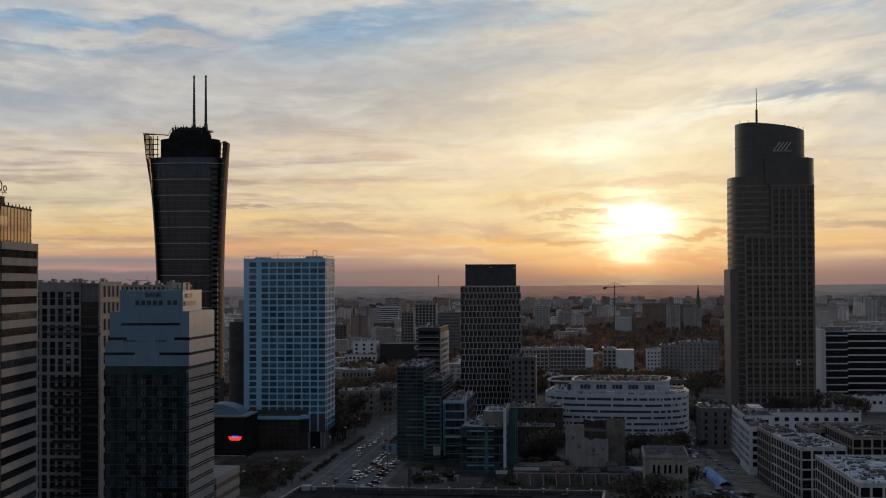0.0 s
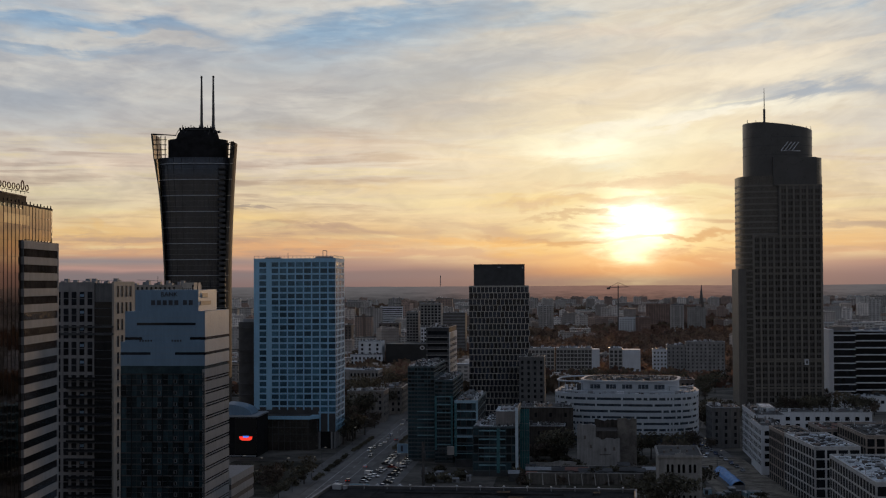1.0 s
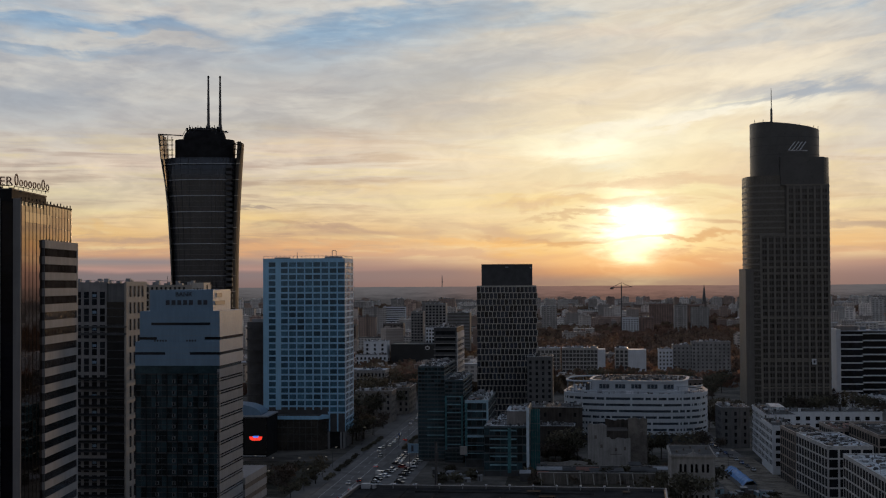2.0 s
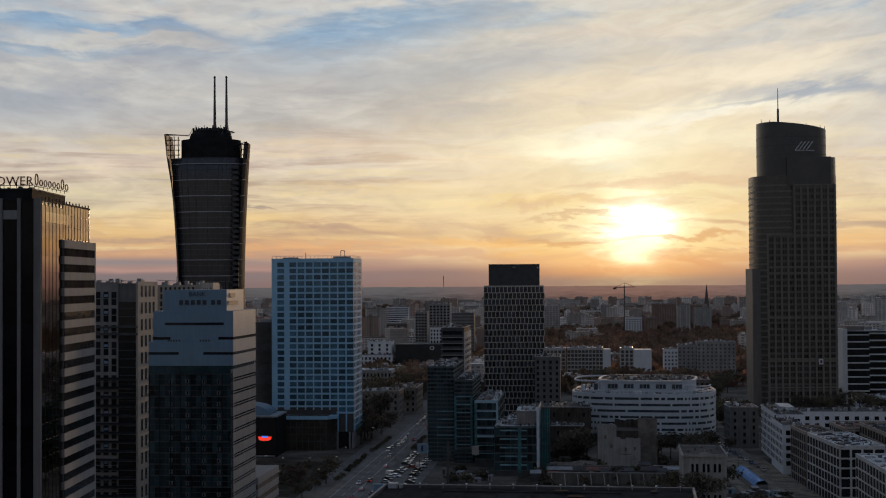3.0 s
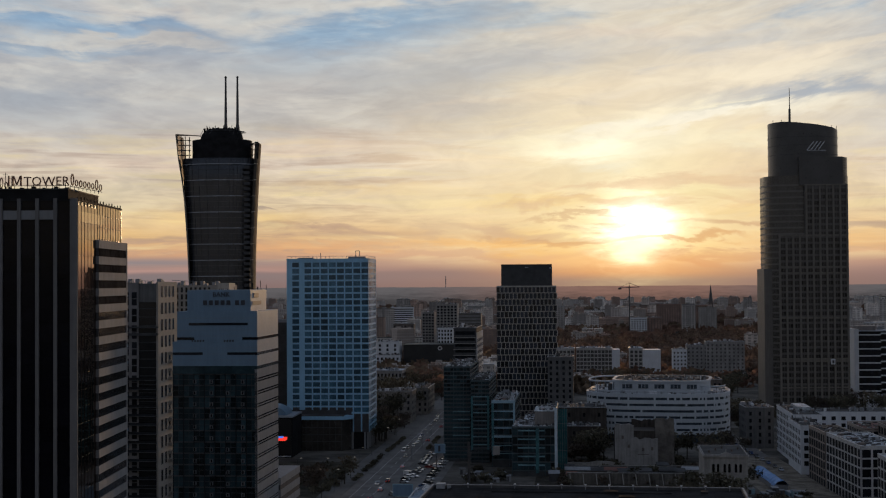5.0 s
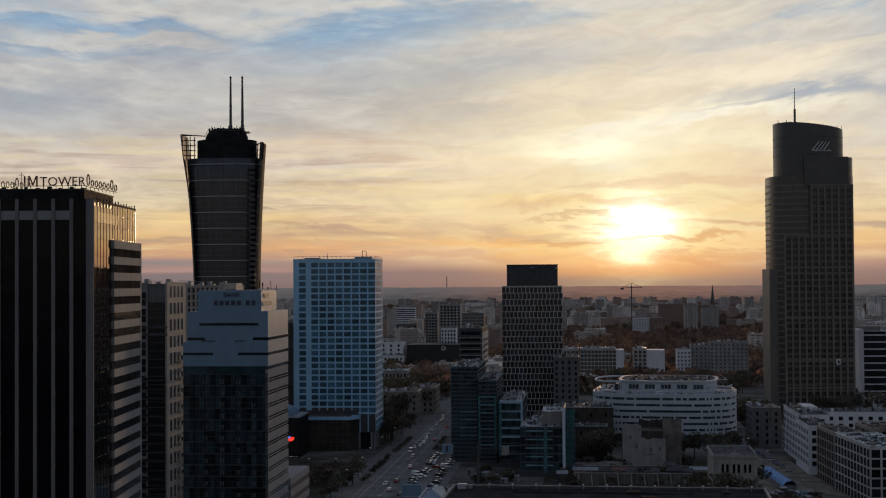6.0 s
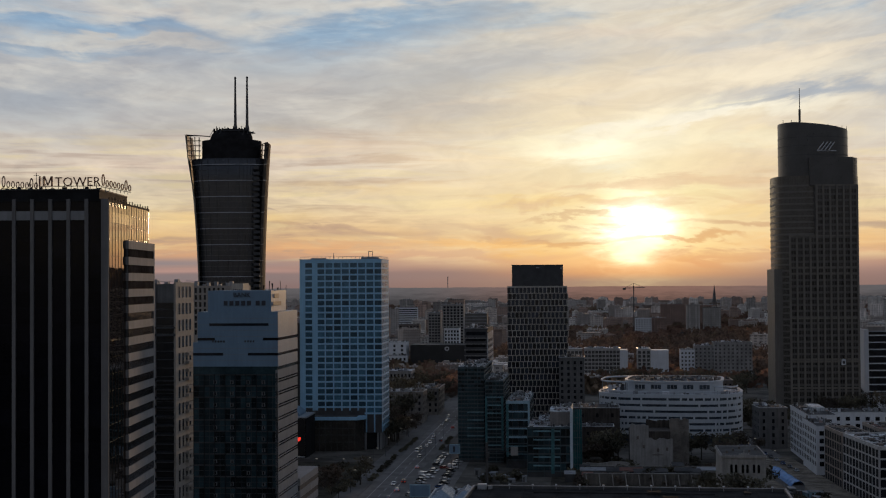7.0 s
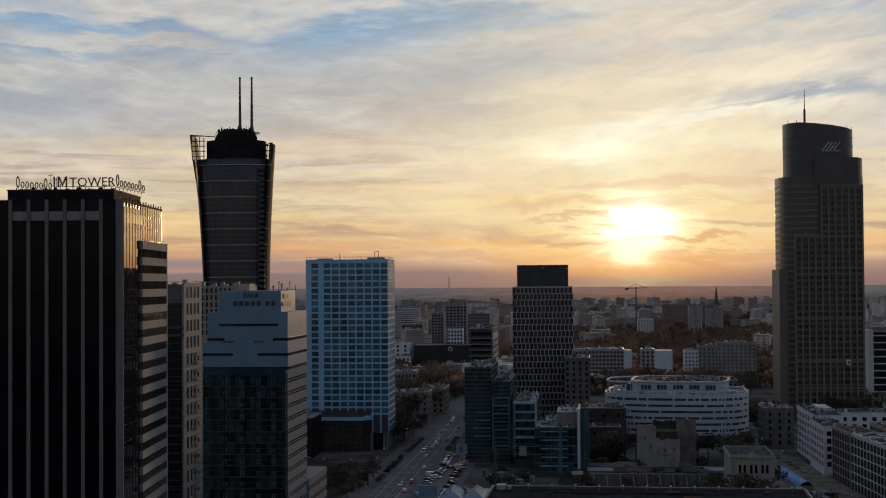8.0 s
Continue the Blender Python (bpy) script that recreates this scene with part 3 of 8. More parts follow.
def make_distance():
    """Plain backdrop of the far plain behind the last woods, haze painted as glow."""
    m = bpy.data.materials.new("hazy_distance")
    m.use_nodes = True
    n = Nodes(m.node_tree)
    place = n.add("ShaderNodeNewGeometry").outputs["Position"]
    split = n.add("ShaderNodeSeparateXYZ")
    n.link(place, split.inputs[0])
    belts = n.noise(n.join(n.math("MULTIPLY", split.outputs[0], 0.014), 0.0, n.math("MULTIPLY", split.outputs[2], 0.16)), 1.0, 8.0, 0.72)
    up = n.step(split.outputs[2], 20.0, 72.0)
    # Warmer and lighter below the sun, part of the painted haze.
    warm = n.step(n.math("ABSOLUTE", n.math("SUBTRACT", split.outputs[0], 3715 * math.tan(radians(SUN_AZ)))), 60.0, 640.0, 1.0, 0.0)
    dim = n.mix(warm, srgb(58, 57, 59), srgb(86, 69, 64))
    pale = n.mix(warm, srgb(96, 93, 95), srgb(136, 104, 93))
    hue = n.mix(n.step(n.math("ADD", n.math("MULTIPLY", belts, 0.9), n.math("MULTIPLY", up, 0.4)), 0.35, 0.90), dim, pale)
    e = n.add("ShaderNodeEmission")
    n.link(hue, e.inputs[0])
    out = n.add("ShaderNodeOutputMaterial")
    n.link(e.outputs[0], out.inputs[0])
    rnd = random.Random(3)
    k = 160
    verts = []
    for i in range(k + 1):
        x = -2000 + 4000 * i / k
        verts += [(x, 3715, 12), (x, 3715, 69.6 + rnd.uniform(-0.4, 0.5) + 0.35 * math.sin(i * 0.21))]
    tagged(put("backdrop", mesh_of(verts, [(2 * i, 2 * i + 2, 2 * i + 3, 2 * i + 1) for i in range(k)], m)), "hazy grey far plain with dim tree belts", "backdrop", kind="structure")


make_distance()


def strip(name, x0, x1, y0, y1, up, material, label, turn=GRID, origin=(-47.0, 640.0), thick=0.3):
    """A flat slab laid along the street grid."""
    ob = box(name, x0, x1, y0, y1, 0, up + thick, material)
    m = Matrix.Translation((origin[0], origin[1], GZ - thick)) @ Matrix.Rotation(radians(turn), 4, "Z")
    ob.matrix_world = m @ Matrix.Translation(ob.location)
    return tagged(ob, label, name, kind="structure")


strip("road", -8.0, 8.0, -180, 420, 0.03, ASPHALT, "grey asphalt avenue with several lanes")
strip("pavement", -17.0, -8.0, -180, 420, 0.16, PAVING, "grey paved footway beside the avenue")
strip("pavement", 8.0, 10.5, -180, 420, 0.16, PAVING, "narrow paved strip between avenue and car park")
strip("road", 10.5, 27.0, -150, 85, 0.05, ASPHALT, "asphalt car park beside the avenue")
strip("road", -180.0, -8.0, -88, -74, 0.04, ASPHALT, "asphalt cross street in front of the white tower", thick=0.25)
strip("road", 0, 12, 132, 300, 0.03, ASPHALT, "asphalt side street between office blocks", origin=(117.0, 560.0), turn=-2.0)
strip("road", 0, 700, 0, 14, 0.02, ASPHALT, "asphalt cross street", origin=(-40.0, 845.0), thick=0.22)
for i in range(34):
    strip("road_line", -0.1, 0.1, -170 + i * 17, -162 + i * 17, 0.045, LINE_PAINT, "white dashed lane line on the avenue")
strip("road_line", -4.1, -3.9, -180, 420, 0.043, LINE_PAINT, "white lane line on the avenue")
strip("road_line", 3.9, 4.1, -180, 420, 0.043, LINE_PAINT, "white lane line on the avenue")
strip("earth_yard", -13.0, 15.0, -40, 132, 0.04, BARE_EARTH, "sandy bare earth of a street being rebuilt", origin=(117.0, 560.0), turn=-2.0)
strip("lawn", -60.0, -17.5, -72, 40, 0.10, GRASS, "dark grass plot beside the avenue")
strip("lawn", 26, 54, -6, 95, 0.09, SCRUB, "dark trampled scrub beside the office blocks", origin=(-10.0, 600.0), thick=0.28)
strip("lawn", 55, 112, 0, 95, 0.10, GRASS, "dark overgrown plot between buildings", origin=(-10.0, 590.0))


# ---------------------------------------------------------------- towers
# Matte brown for mullions and for the reflection painted into upper wing windows.
BROWN_MATTE = surface("smoked_brown_glass", (0.05, 0.04, 0.034), 0.6, 0.0, 0.4, 3.0, specular=0.0)
PILASTER = surface("pilaster_panel", (0.165, 0.160, 0.160), 0.85, 0.0, 0.14, 5.0, streak=True, specular=0.1)


def make_bronze_tower():
    """Dark office tower with pale pilasters, bronze side glazing and a banded wing; origin at its near corner."""
    t = thing("office_tower", -97.4, 305.0, 0.0, "dark glass office tower with pale pilasters and bronze side glazing", "tower")
    top = 101.7
    rnd = random.Random(44)
    box("body", -42, -0.06, 0.35, 42, 0, top - 0.5, BRONZE_GLASS, t, "near-black glazed body")
    pil = [-23.6 + 3.8 * i for i in range(-4, 6)]
    for x in pil:
        box("pilaster", x - 0.36, x + 0.36, -0.25, 0.4, 0, top, PILASTER, t)
    box("corner_pier", -1.5, 0.02, -0.25, 0.6, 0, top, PILASTER, t)
    floors = 28
    spots = []
    for f in range(9, floors):
        for i in range(4, len(pil)):
            spots.append((pil[i] + 1.9 if i < len(pil) - 1 else -3.2, 0.34, 1.0 + f * 3.55))
    panes(t, "pane", spots, 2.85, 3.1, BRONZE_GLASS, deep=0.05)
    for i in range(4, len(pil) - 1):
        box("light_panel", pil[i] + 0.42, pil[i + 1] - 0.42, 0.05, 0.3, 97.3, 99.2, GREY_PANEL, t)
    # bronze glazing of the side, bay by bay
    bays = [(i * 2.85 + 0.65, (i + 1) * 2.85 + 0.45) for i in range(6)]
    for a, b in bays:
        for f in range(9, 28):
            z0 = 1.0 + f * 3.55
            pane_ = box("side_pane", -0.2, 0.0, a - 0.05, b + 0.05, z0, z0 + 3.5, GOLD_GLASS, t)
            pane_.rotation_euler = (0, rnd.gauss(0, 0.0016), rnd.gauss(0, 0.0016))
    for i in range(7):
        box("side_mullion", -0.1, 0.06, i * 2.85 + 0.5, i * 2.85 + 0.62, 0, top, BROWN_MATTE, t)
    for i in range(9):
        a = 17.3 + i * 2.6
        for f in range(3):
            z0 = 93.8 + f * 2.6
            pane_ = box("side_pane", -0.2, 0.0, a + 0.1, a + 2.6, z0, z0 + 2.5, GOLD_GLASS, t)
            pane_.rotation_euler = (0, rnd.gauss(0, 0.0016), rnd.gauss(0, 0.0016))
        box("side_mullion", -0.1, 0.06, a + 2.55, a + 2.66, 93, top - 0.2, BROWN_MATTE, t)
    for i in range(1, 8):
        box("side_light_panel", -0.1, 0.03, i * 2.85 + 0.75, i * 2.85 + 3.2, 96.9, 99.1, CREAM_PANEL, t)
    for i in range(15):
        y = 0.6 + i * 2.85
        box("roof_bracket", -0.15, 0.08, y - 0.12, y + 0.12, top - 0.05, top + 0.3 + 0.15 * (i % 3), BLACK_METAL, t)
    box("parapet", -42, 0.05, 0.2, 42, top - 0.5, top - 0.05, BLACK_METAL, t)
    # banded wing
    box("wing", -6, 0.4, 16.5, 45.0, 0, 93.5, CHARCOAL, t, "dark ribbon windows of the banded wing")
    for f in range(19):
        z0 = 93.4 - f * 3.56
        box("spandrel", -1.0, 0.65, 16.45, 45.1, z0 - 1.75, z0, GREY_PANEL, t)
        # Top four rows carry a brownish reflection as plain colour.
        for k in range(5):
            box("window", 0.3, 0.5, 17.0 + k * 5.5, 22.4 + k * 5.5, z0 - 3.5, z0 - 1.8, BLACK_GLASS if f > 3 else BROWN_MATTE, t)
    box("end_pier", -1.0, 0.67, 44.2, 45.15, 0, 93.5, GREY_PANEL, t)
    # plant storey with lettering
    box("plant_room", -24.3, -2.0, 0.4, 27, top - 0.4, 103.6, BLACK_METAL, t)
    box("plant_coping", -24.5, -1.9, 0.25, 27.1, 103.6, 103.85, CHARCOAL, t)
    for i in range(9):
        x = -22.5 + i * 2.4
        box("rooftop_unit", x, x + 0.45 + 0.2 * (i % 3), 3, 3.9, 103.8, 104.2 + 0.25 * (i % 2), BLACK_METAL, t)
    for x, up in ((-15.8, 107.4), (-14.6, 106.6), (-17.3, 105.4)):
        rod("roof_aerial", (x, 2.5, 103.8), (x, 2.5, up), 0.06, BLACK_METAL, t, 4)
        rod("roof_aerial", (x - 0.6, 2.5, up - 0.5), (x + 0.6, 2.5, up - 0.5), 0.04, BLACK_METAL, t, 4)
    return t


BLACK_GLASS = surface("black_glass", (0.006, 0.006, 0.008), 0.1, 0.0, 0.3, 5.0, per_object=0.5, specular=0.3)
CREAM_PANEL = surface("cream_panel", (0.30, 0.22, 0.15), -0.02, 1.0, 0.10, 4.0)
SIGN_BRONZE = surface("sign_bronze", (0.19, 0.09, 0.06), 0.5, 0.2, 0.15, 1.0)
bronze_tower = make_bronze_tower()


def make_roof_sign():
    t = thing("roof_sign", -112.3, 306.2, -2.6, "dark brown standing letters on a rooftop frame", "sign", z=99.85)
    for i in range(10):
        box("frame_post", i * 1.35, i * 1.35 + 0.1, 0.1, 0.25, 0, 1.2, BLACK_METAL, t)
    box("frame_rail", 0, 12.9, 0.12, 0.24, 0.55, 0.68, BLACK_METAL, t)
    for i, (a, b) in enumerate(((0.0, 0.35), (0.9, 1.25), (2.6, 2.95))):
        box("letter_shape", a, b, -0.1, 0.1, 0.55, 2.75, SIGN_BRONZE, t)
    rod("letter_shape", (1.2, 0, 2.7), (1.9, 0, 0.8), 0.16, SIGN_BRONZE, t, 4)
    rod("letter_shape", (1.9, 0, 0.8), (2.65, 0, 2.7), 0.16, SIGN_BRONZE, t, 4)
    words("lettering", "TOWER", 2.75, SIGN_BRONZE, t, (3.35, 0, 0.62), deep=0.1)
    return t


make_roof_sign()


def make_shape_sign(x, y, turn, long):
    """Standing plain shapes of a logo sign, in bronze."""
    t = thing("roof_sign", x, y, turn, "bronze standing logo shapes on a roof edge frame", "sign", z=99.85)
    k = 8
    for i in range(k):
        a = long * i / k
        h = (2.6, 1.5, 1.55, 1.5, 1.5, 1.45, 2.4, 1.5)[i]
        box("frame_post", a + 0.1, a + 0.18, 0.1, 0.2, 0, 0.8, BLACK_METAL, t)
        verts, faces = [], []
        w, z0 = long / k * 0.78, 0.7
        n = 12
        for j in range(n):
            s = 2 * math.pi * j / n
            for r in (1.0, 0.62):
                for dy in (-0.08, 0.08):
                    verts.append((a + w / 2 + w / 2 * r * math.cos(s), dy, z0 + h / 2 + h / 2 * (r if r == 1 else 0.72) * math.sin(s)))
        for j in range(n):
            q, p = j * 4, ((j + 1) % n) * 4
            faces += [(q, p, p + 1, q + 1), (q + 2, q + 3, p + 3, p + 2), (q, q + 2, p + 2, p), (q + 1, p + 1, p + 3, q + 3)]
        put("letter_shape", mesh_of(verts, faces, SIGN_BRONZE), t)
    box("frame_rail", 0, long, 0.12, 0.2, 0.5, 0.62, BLACK_METAL, t)
    return t


make_shape_sign(-121.6, 311.0, 40.0, 8.4)
make_shape_sign(-99.4, 307.5, 84.0, 20.0)


def make_bank_tower():
    """Stepped bank tower: pale upper tiers over a dark glazed front; origin at its near corner."""
    t = thing("bank_tower", -80.3, 462.7, -5.3, "stepped bank tower with pale panelled crown over dark green glass", "tower")
    W = 27.2
    box("core", -W, 0, 0.5, 32, 0, 55.0, CHARCOAL, t)
    cols, rows = 16, 15
    w, h = W / cols, 54.0 / rows
    front = [(-W + (i + 0.5) * w, 0.45, 1.0 + j * h) for j in reversed(range(rows)) for i in range(cols)]
    panes(t, "pane", front, w * 0.92, h * 0.9, GREEN_GLASS, deep=0.08, limit=170)
    for i in range(0, cols + 1, 2):
        x = -W + i * w
        box("mullion", x - 0.09, x + 0.09, 0.1, 0.5, 0, 55.0, BLACK_METAL, t)
    for j in range(rows + 1):
        box("transom", -W, 0, 0.25, 0.5, 0.85 + j * h, 1.1 + j * h, CHARCOAL, t)
        box("transom", -W, 0, 0.3, 0.5, 2.7 + j * h, 2.82 + j * h, CHARCOAL, t)
    # paler square panes in four columns
    accents = [(-W + c, 0.36, 1.5 + j * h) for j in range(rows) for c in (7.0, 12.4, 17.7, 22.6)]
    panes(t, "vent_frame", accents, 1.15, 1.15, VENT_GREY, deep=0.05)
    panes(t, "vent_glass", [(x, y - 0.06, z + 0.12) for x, y, z in accents], 0.42, 0.9, BLACK_GLASS, deep=0.02, limit=16)
    # side: pale panels with pairs of dark slots
    for j in range(14):
        z0 = 56.4 - (j + 1) * 4.05
        if z0 < 1:
            break
        box("side_panel", -0.6, 0.25, 0.0, 32.1, z0 + 1.35, z0 + 4.05, GREY_PANEL, t)
        box("side_window", -0.6, 0.06, 0.4, 31.8, z0, z0 + 0.5, DARK_GLASS, t)
        box("side_sill", -0.6, 0.18, 0.1, 32.0, z0 + 0.5, z0 + 0.8, GREY_PANEL, t)
        box("side_window", -0.6, 0.06, 0.4, 31.8, z0 + 0.8, z0 + 1.35, DARK_GLASS, t)
    box("side_frame", -0.5, 0.12, 0.0, 2.0, 0, 55.4, CHARCOAL, t)
    box("gallery", -W - 0.1, 0, 0.2, 31, 55.0, 57.5, GREEN_GLASS, t, "dark green glazed gallery strip")

    def tier(x0, x1, y0, y1, z0, z1):
        return box("tier", x0, x1, y0, y1, z0, z1, PALE_PANEL, t, "pale grey metal-panelled tier")

    tier(-W, 0.3, -0.2, 32.1, 57.5, 65.2)
    tier(-25.8, 0.25, 0.1, 32.1, 65.2, 74.9)
    tier(-22.6, -2.0, 0.6, 24.0, 74.9, 81.7)
    for z in (59.4, 61.3, 63.2):
        box("panel_joint", -W, 0.32, -0.215, 0.1, z, z + 0.07, GREY_PANEL, t)
    for z in (67.0, 68.9, 70.8, 72.7):
        box("panel_joint", -25.8, 0.27, 0.085, 0.3, z, z + 0.07, GREY_PANEL, t)
    for x0, x1, z, y in ((-W - 0.02, -17.4, 61.0, -0.23), (-9.4, 0.32, 61.0, -0.23), (-22.0, -2.8, 70.4, 0.07), (-25.85, -20.2, 65.8, 0.07), (-4.6, 0.27, 65.8, 0.07)):
        box("slot_window", x0, x1, y, y + 0.6, z, z + 0.85, DARK_GLASS, t)
    for z in (61.0, 65.8):
        box("slot_window", -0.5, 0.36, 0.3, 31.8, z, z + 0.85, DARK_GLASS, t)
    for k in range(9):
        box("bracket", -21 + k * 0.9 + (6 if k > 4 else 0), -20.6 + k * 0.9 + (6 if k > 4 else 0), -0.3, 0.5, 65.2, 65.8, CHARCOAL, t)
    words("lettering", "BANK", 2.1, SIGN_DARK, t, (-14.3, 0.5, 79.6), deep=0.1)
    for i in range(7):
        a = -17.4 + i * 1.9 + (0.9 if i > 4 else 0)
        box("sign_shape", a, a + 1.25, 0.42, 0.6, 76.9, 78.4, SIGN_DARK, t)
    box("sign_shape", -2.05, -1.9, 5, 12, 79.2, 80.6, SIGN_DARK, t)
    box("sign_shape", -2.05, -1.9, 3, 16, 76.8, 78.1, SIGN_DARK, t)
    for i in range(14):
        a = -8 + (i * 1.7) % 7.5
        b = 4 + (i * 5.3) % 18
        rod("aerial", (a, b, 81.7), (a + 0.2 * (i % 3 - 1), b, 82.6 + (i % 4) * 0.7), 0.09, BLACK_METAL, t, 4)
    # lower wing behind
    box("rear_wing", -W, 0.8, 32.2, 66, 0, 17.0, CHARCOAL, t)
    for j in range(4):
        z0 = 17.7 - j * 4.1
        box("rear_band", -W - 0.1, 1.0, 32.15, 66.1 - 0.0, z0 - 2.4, z0, GREY_PANEL, t)
    return t


VENT_GREY = surface("vent_grey", (0.11, 0.115, 0.12), 0.7, 0.0, 0.3, 2.0)
PALE_PANEL = surface("pale_blue_panel", (0.155, 0.245, 0.345), 0.45, 0.15, 0.10, 5.0, streak=True)
SIGN_DARK = surface("sign_navy", (0.03, 0.035, 0.05), 0.5, 0.0, 0.1, 1.0)
make_bank_tower()




FRONT_GREY = surface("grey_front_panel", (0.21, 0.20, 0.20), 0.8, 0.0, 0.2, 4.0, streak=True, specular=0.2)


def make_residential_tower():
    t = thing("residential_tower", -128.0, 545.0, -5.0, "beige and grey residential tower with slit windows and dark glass bay", "tower")
    H = 84.0
    box("body", -40, 0, 0.4, 26, 0, H, DARK_CONCRETE, t)
    box("side_wall", -0.5, 0.25, 0, 26.1, 0, H + 0.6, BEIGE_STONE, t, "beige stone side wall")
    for j in range(13):
        for i in range(4):
            box("slit_window", -0.4, 0.3, 4.0 + i * 5.2, 6.2 + i * 5.2, H - 5.2 - j * 6.3, H - 1.0 - j * 6.3, DARK_GLASS, t)
    for j in range(18):
        box("balcony", 0.2, 1.7, 13.5, 25.5, 3 + j * 3.15, 4.1 + j * 3.15, BEIGE_STONE, t)
    box("glass_bay", -7.2, -0.6, 0.1, 2, 0, 77.0, DARK_GLASS, t, "dark glass bay")
    for j in range(24):
        box("bay_transom", -7.2, -0.6, 0.0, 0.3, 2 + j * 3.15, 2.25 + j * 3.15, CHARCOAL, t)
    box("front_wall", -40, -7.3, -0.1, 0.4, 0, H + 0.4, FRONT_GREY, t, "grey panelled front wall")
    spots = [(-8.9 - i * 3.08, -0.1, H - 8.2 - j * 6.25) for j in range(13) for i in range(10)]
    panes(t, "window", spots, 1.9, 5.0, WINDOW_DARK, deep=0.05, limit=100)
    panes(t, "window_bar", [(x, -0.15, z + 2.3) for x, y, z in spots], 1.9, 0.4, DARK_CONCRETE, deep=0.06, limit=12)
    panes(t, "blind", [(x, -0.15, z + 0.5 + 2.6 * ((k * 7) % 2)) for k, (x, y, z) in enumerate(spots) if k % 5 == 1], 1.5, 1.0, PALE_PANEL, deep=0.03)
    for j in range(14):
        z = 4.0 + j * 3.36
        box("balcony_slab", -17.6, -0.3, -1.6, -0.1, z, z + 0.3, CHARCOAL, t)
        box("balcony_rail", -17.6, -0.3, -1.62, -1.56, z + 0.3, z + 1.1, DARK_GLASS, t)
    box("beam", -20, 0.3, -0.8, 0.3, 64.5, 65.4, CHARCOAL, t)
    box("beam", -20, 0.3, -0.8, 0.3, 67.3, 67.9, CHARCOAL, t)
    for i in range(12):
        x, y = -30 + i * 2.5, 3 + (i * 7) % 18
        box("rooftop_unit", x, x + 1.6, y, y + 2, H, H + 0.8 + 0.5 * (i % 3), STEEL, t)
    railing(t, -38, 0, 0.6, 0.6, H, 1.0, 2.4, STEEL)
    return t


make_residential_tower()


def make_rear_block():
    t = thing("apartment_block", -153.0, 690.0, -5.0, "tall beige apartment block behind the bank tower", "building")
    box("body", 0, 30, 0, 20, 0, 83.2, BEIGE_STONE, t)
    box("stair_tower", 25.5, 31, -0.6, 12, 0, 84.2, PALE_PANEL_WARM, t)
    panes(t, "window", [(1.5 + i * 2.2, -0.02, 60 + j * 3.3) for j in range(7) for i in range(10)], 1.0, 2.4, DARK_GLASS, deep=0.06)
    panes(t, "slit", [(26.3 + i * 1.0, -0.62, 76.5) for i in range(5)], 0.45, 5.0, DARK_GLASS, deep=0.06)
    for i in range(10):
        box("rooftop_unit", 1 + i * 2.7, 2.5 + i * 2.7, 3 + (i * 5) % 9, 6 + (i * 5) % 9, 83.2, 84.0 + 0.6 * (i % 3), STEEL, t)
    rod("aerial", (12, 5, 83), (12, 5, 87.5), 0.1, BLACK_METAL, t, 4)
    rod("boom", (2, 5, 85.6), (14, 5, 85.0), 0.12, STEEL, t, 4)


PALE_PANEL_WARM = surface("warm_stone", (0.42, 0.38, 0.34), 0.6, 0.0, 0.12, 4.0, streak=True)
make_rear_block()


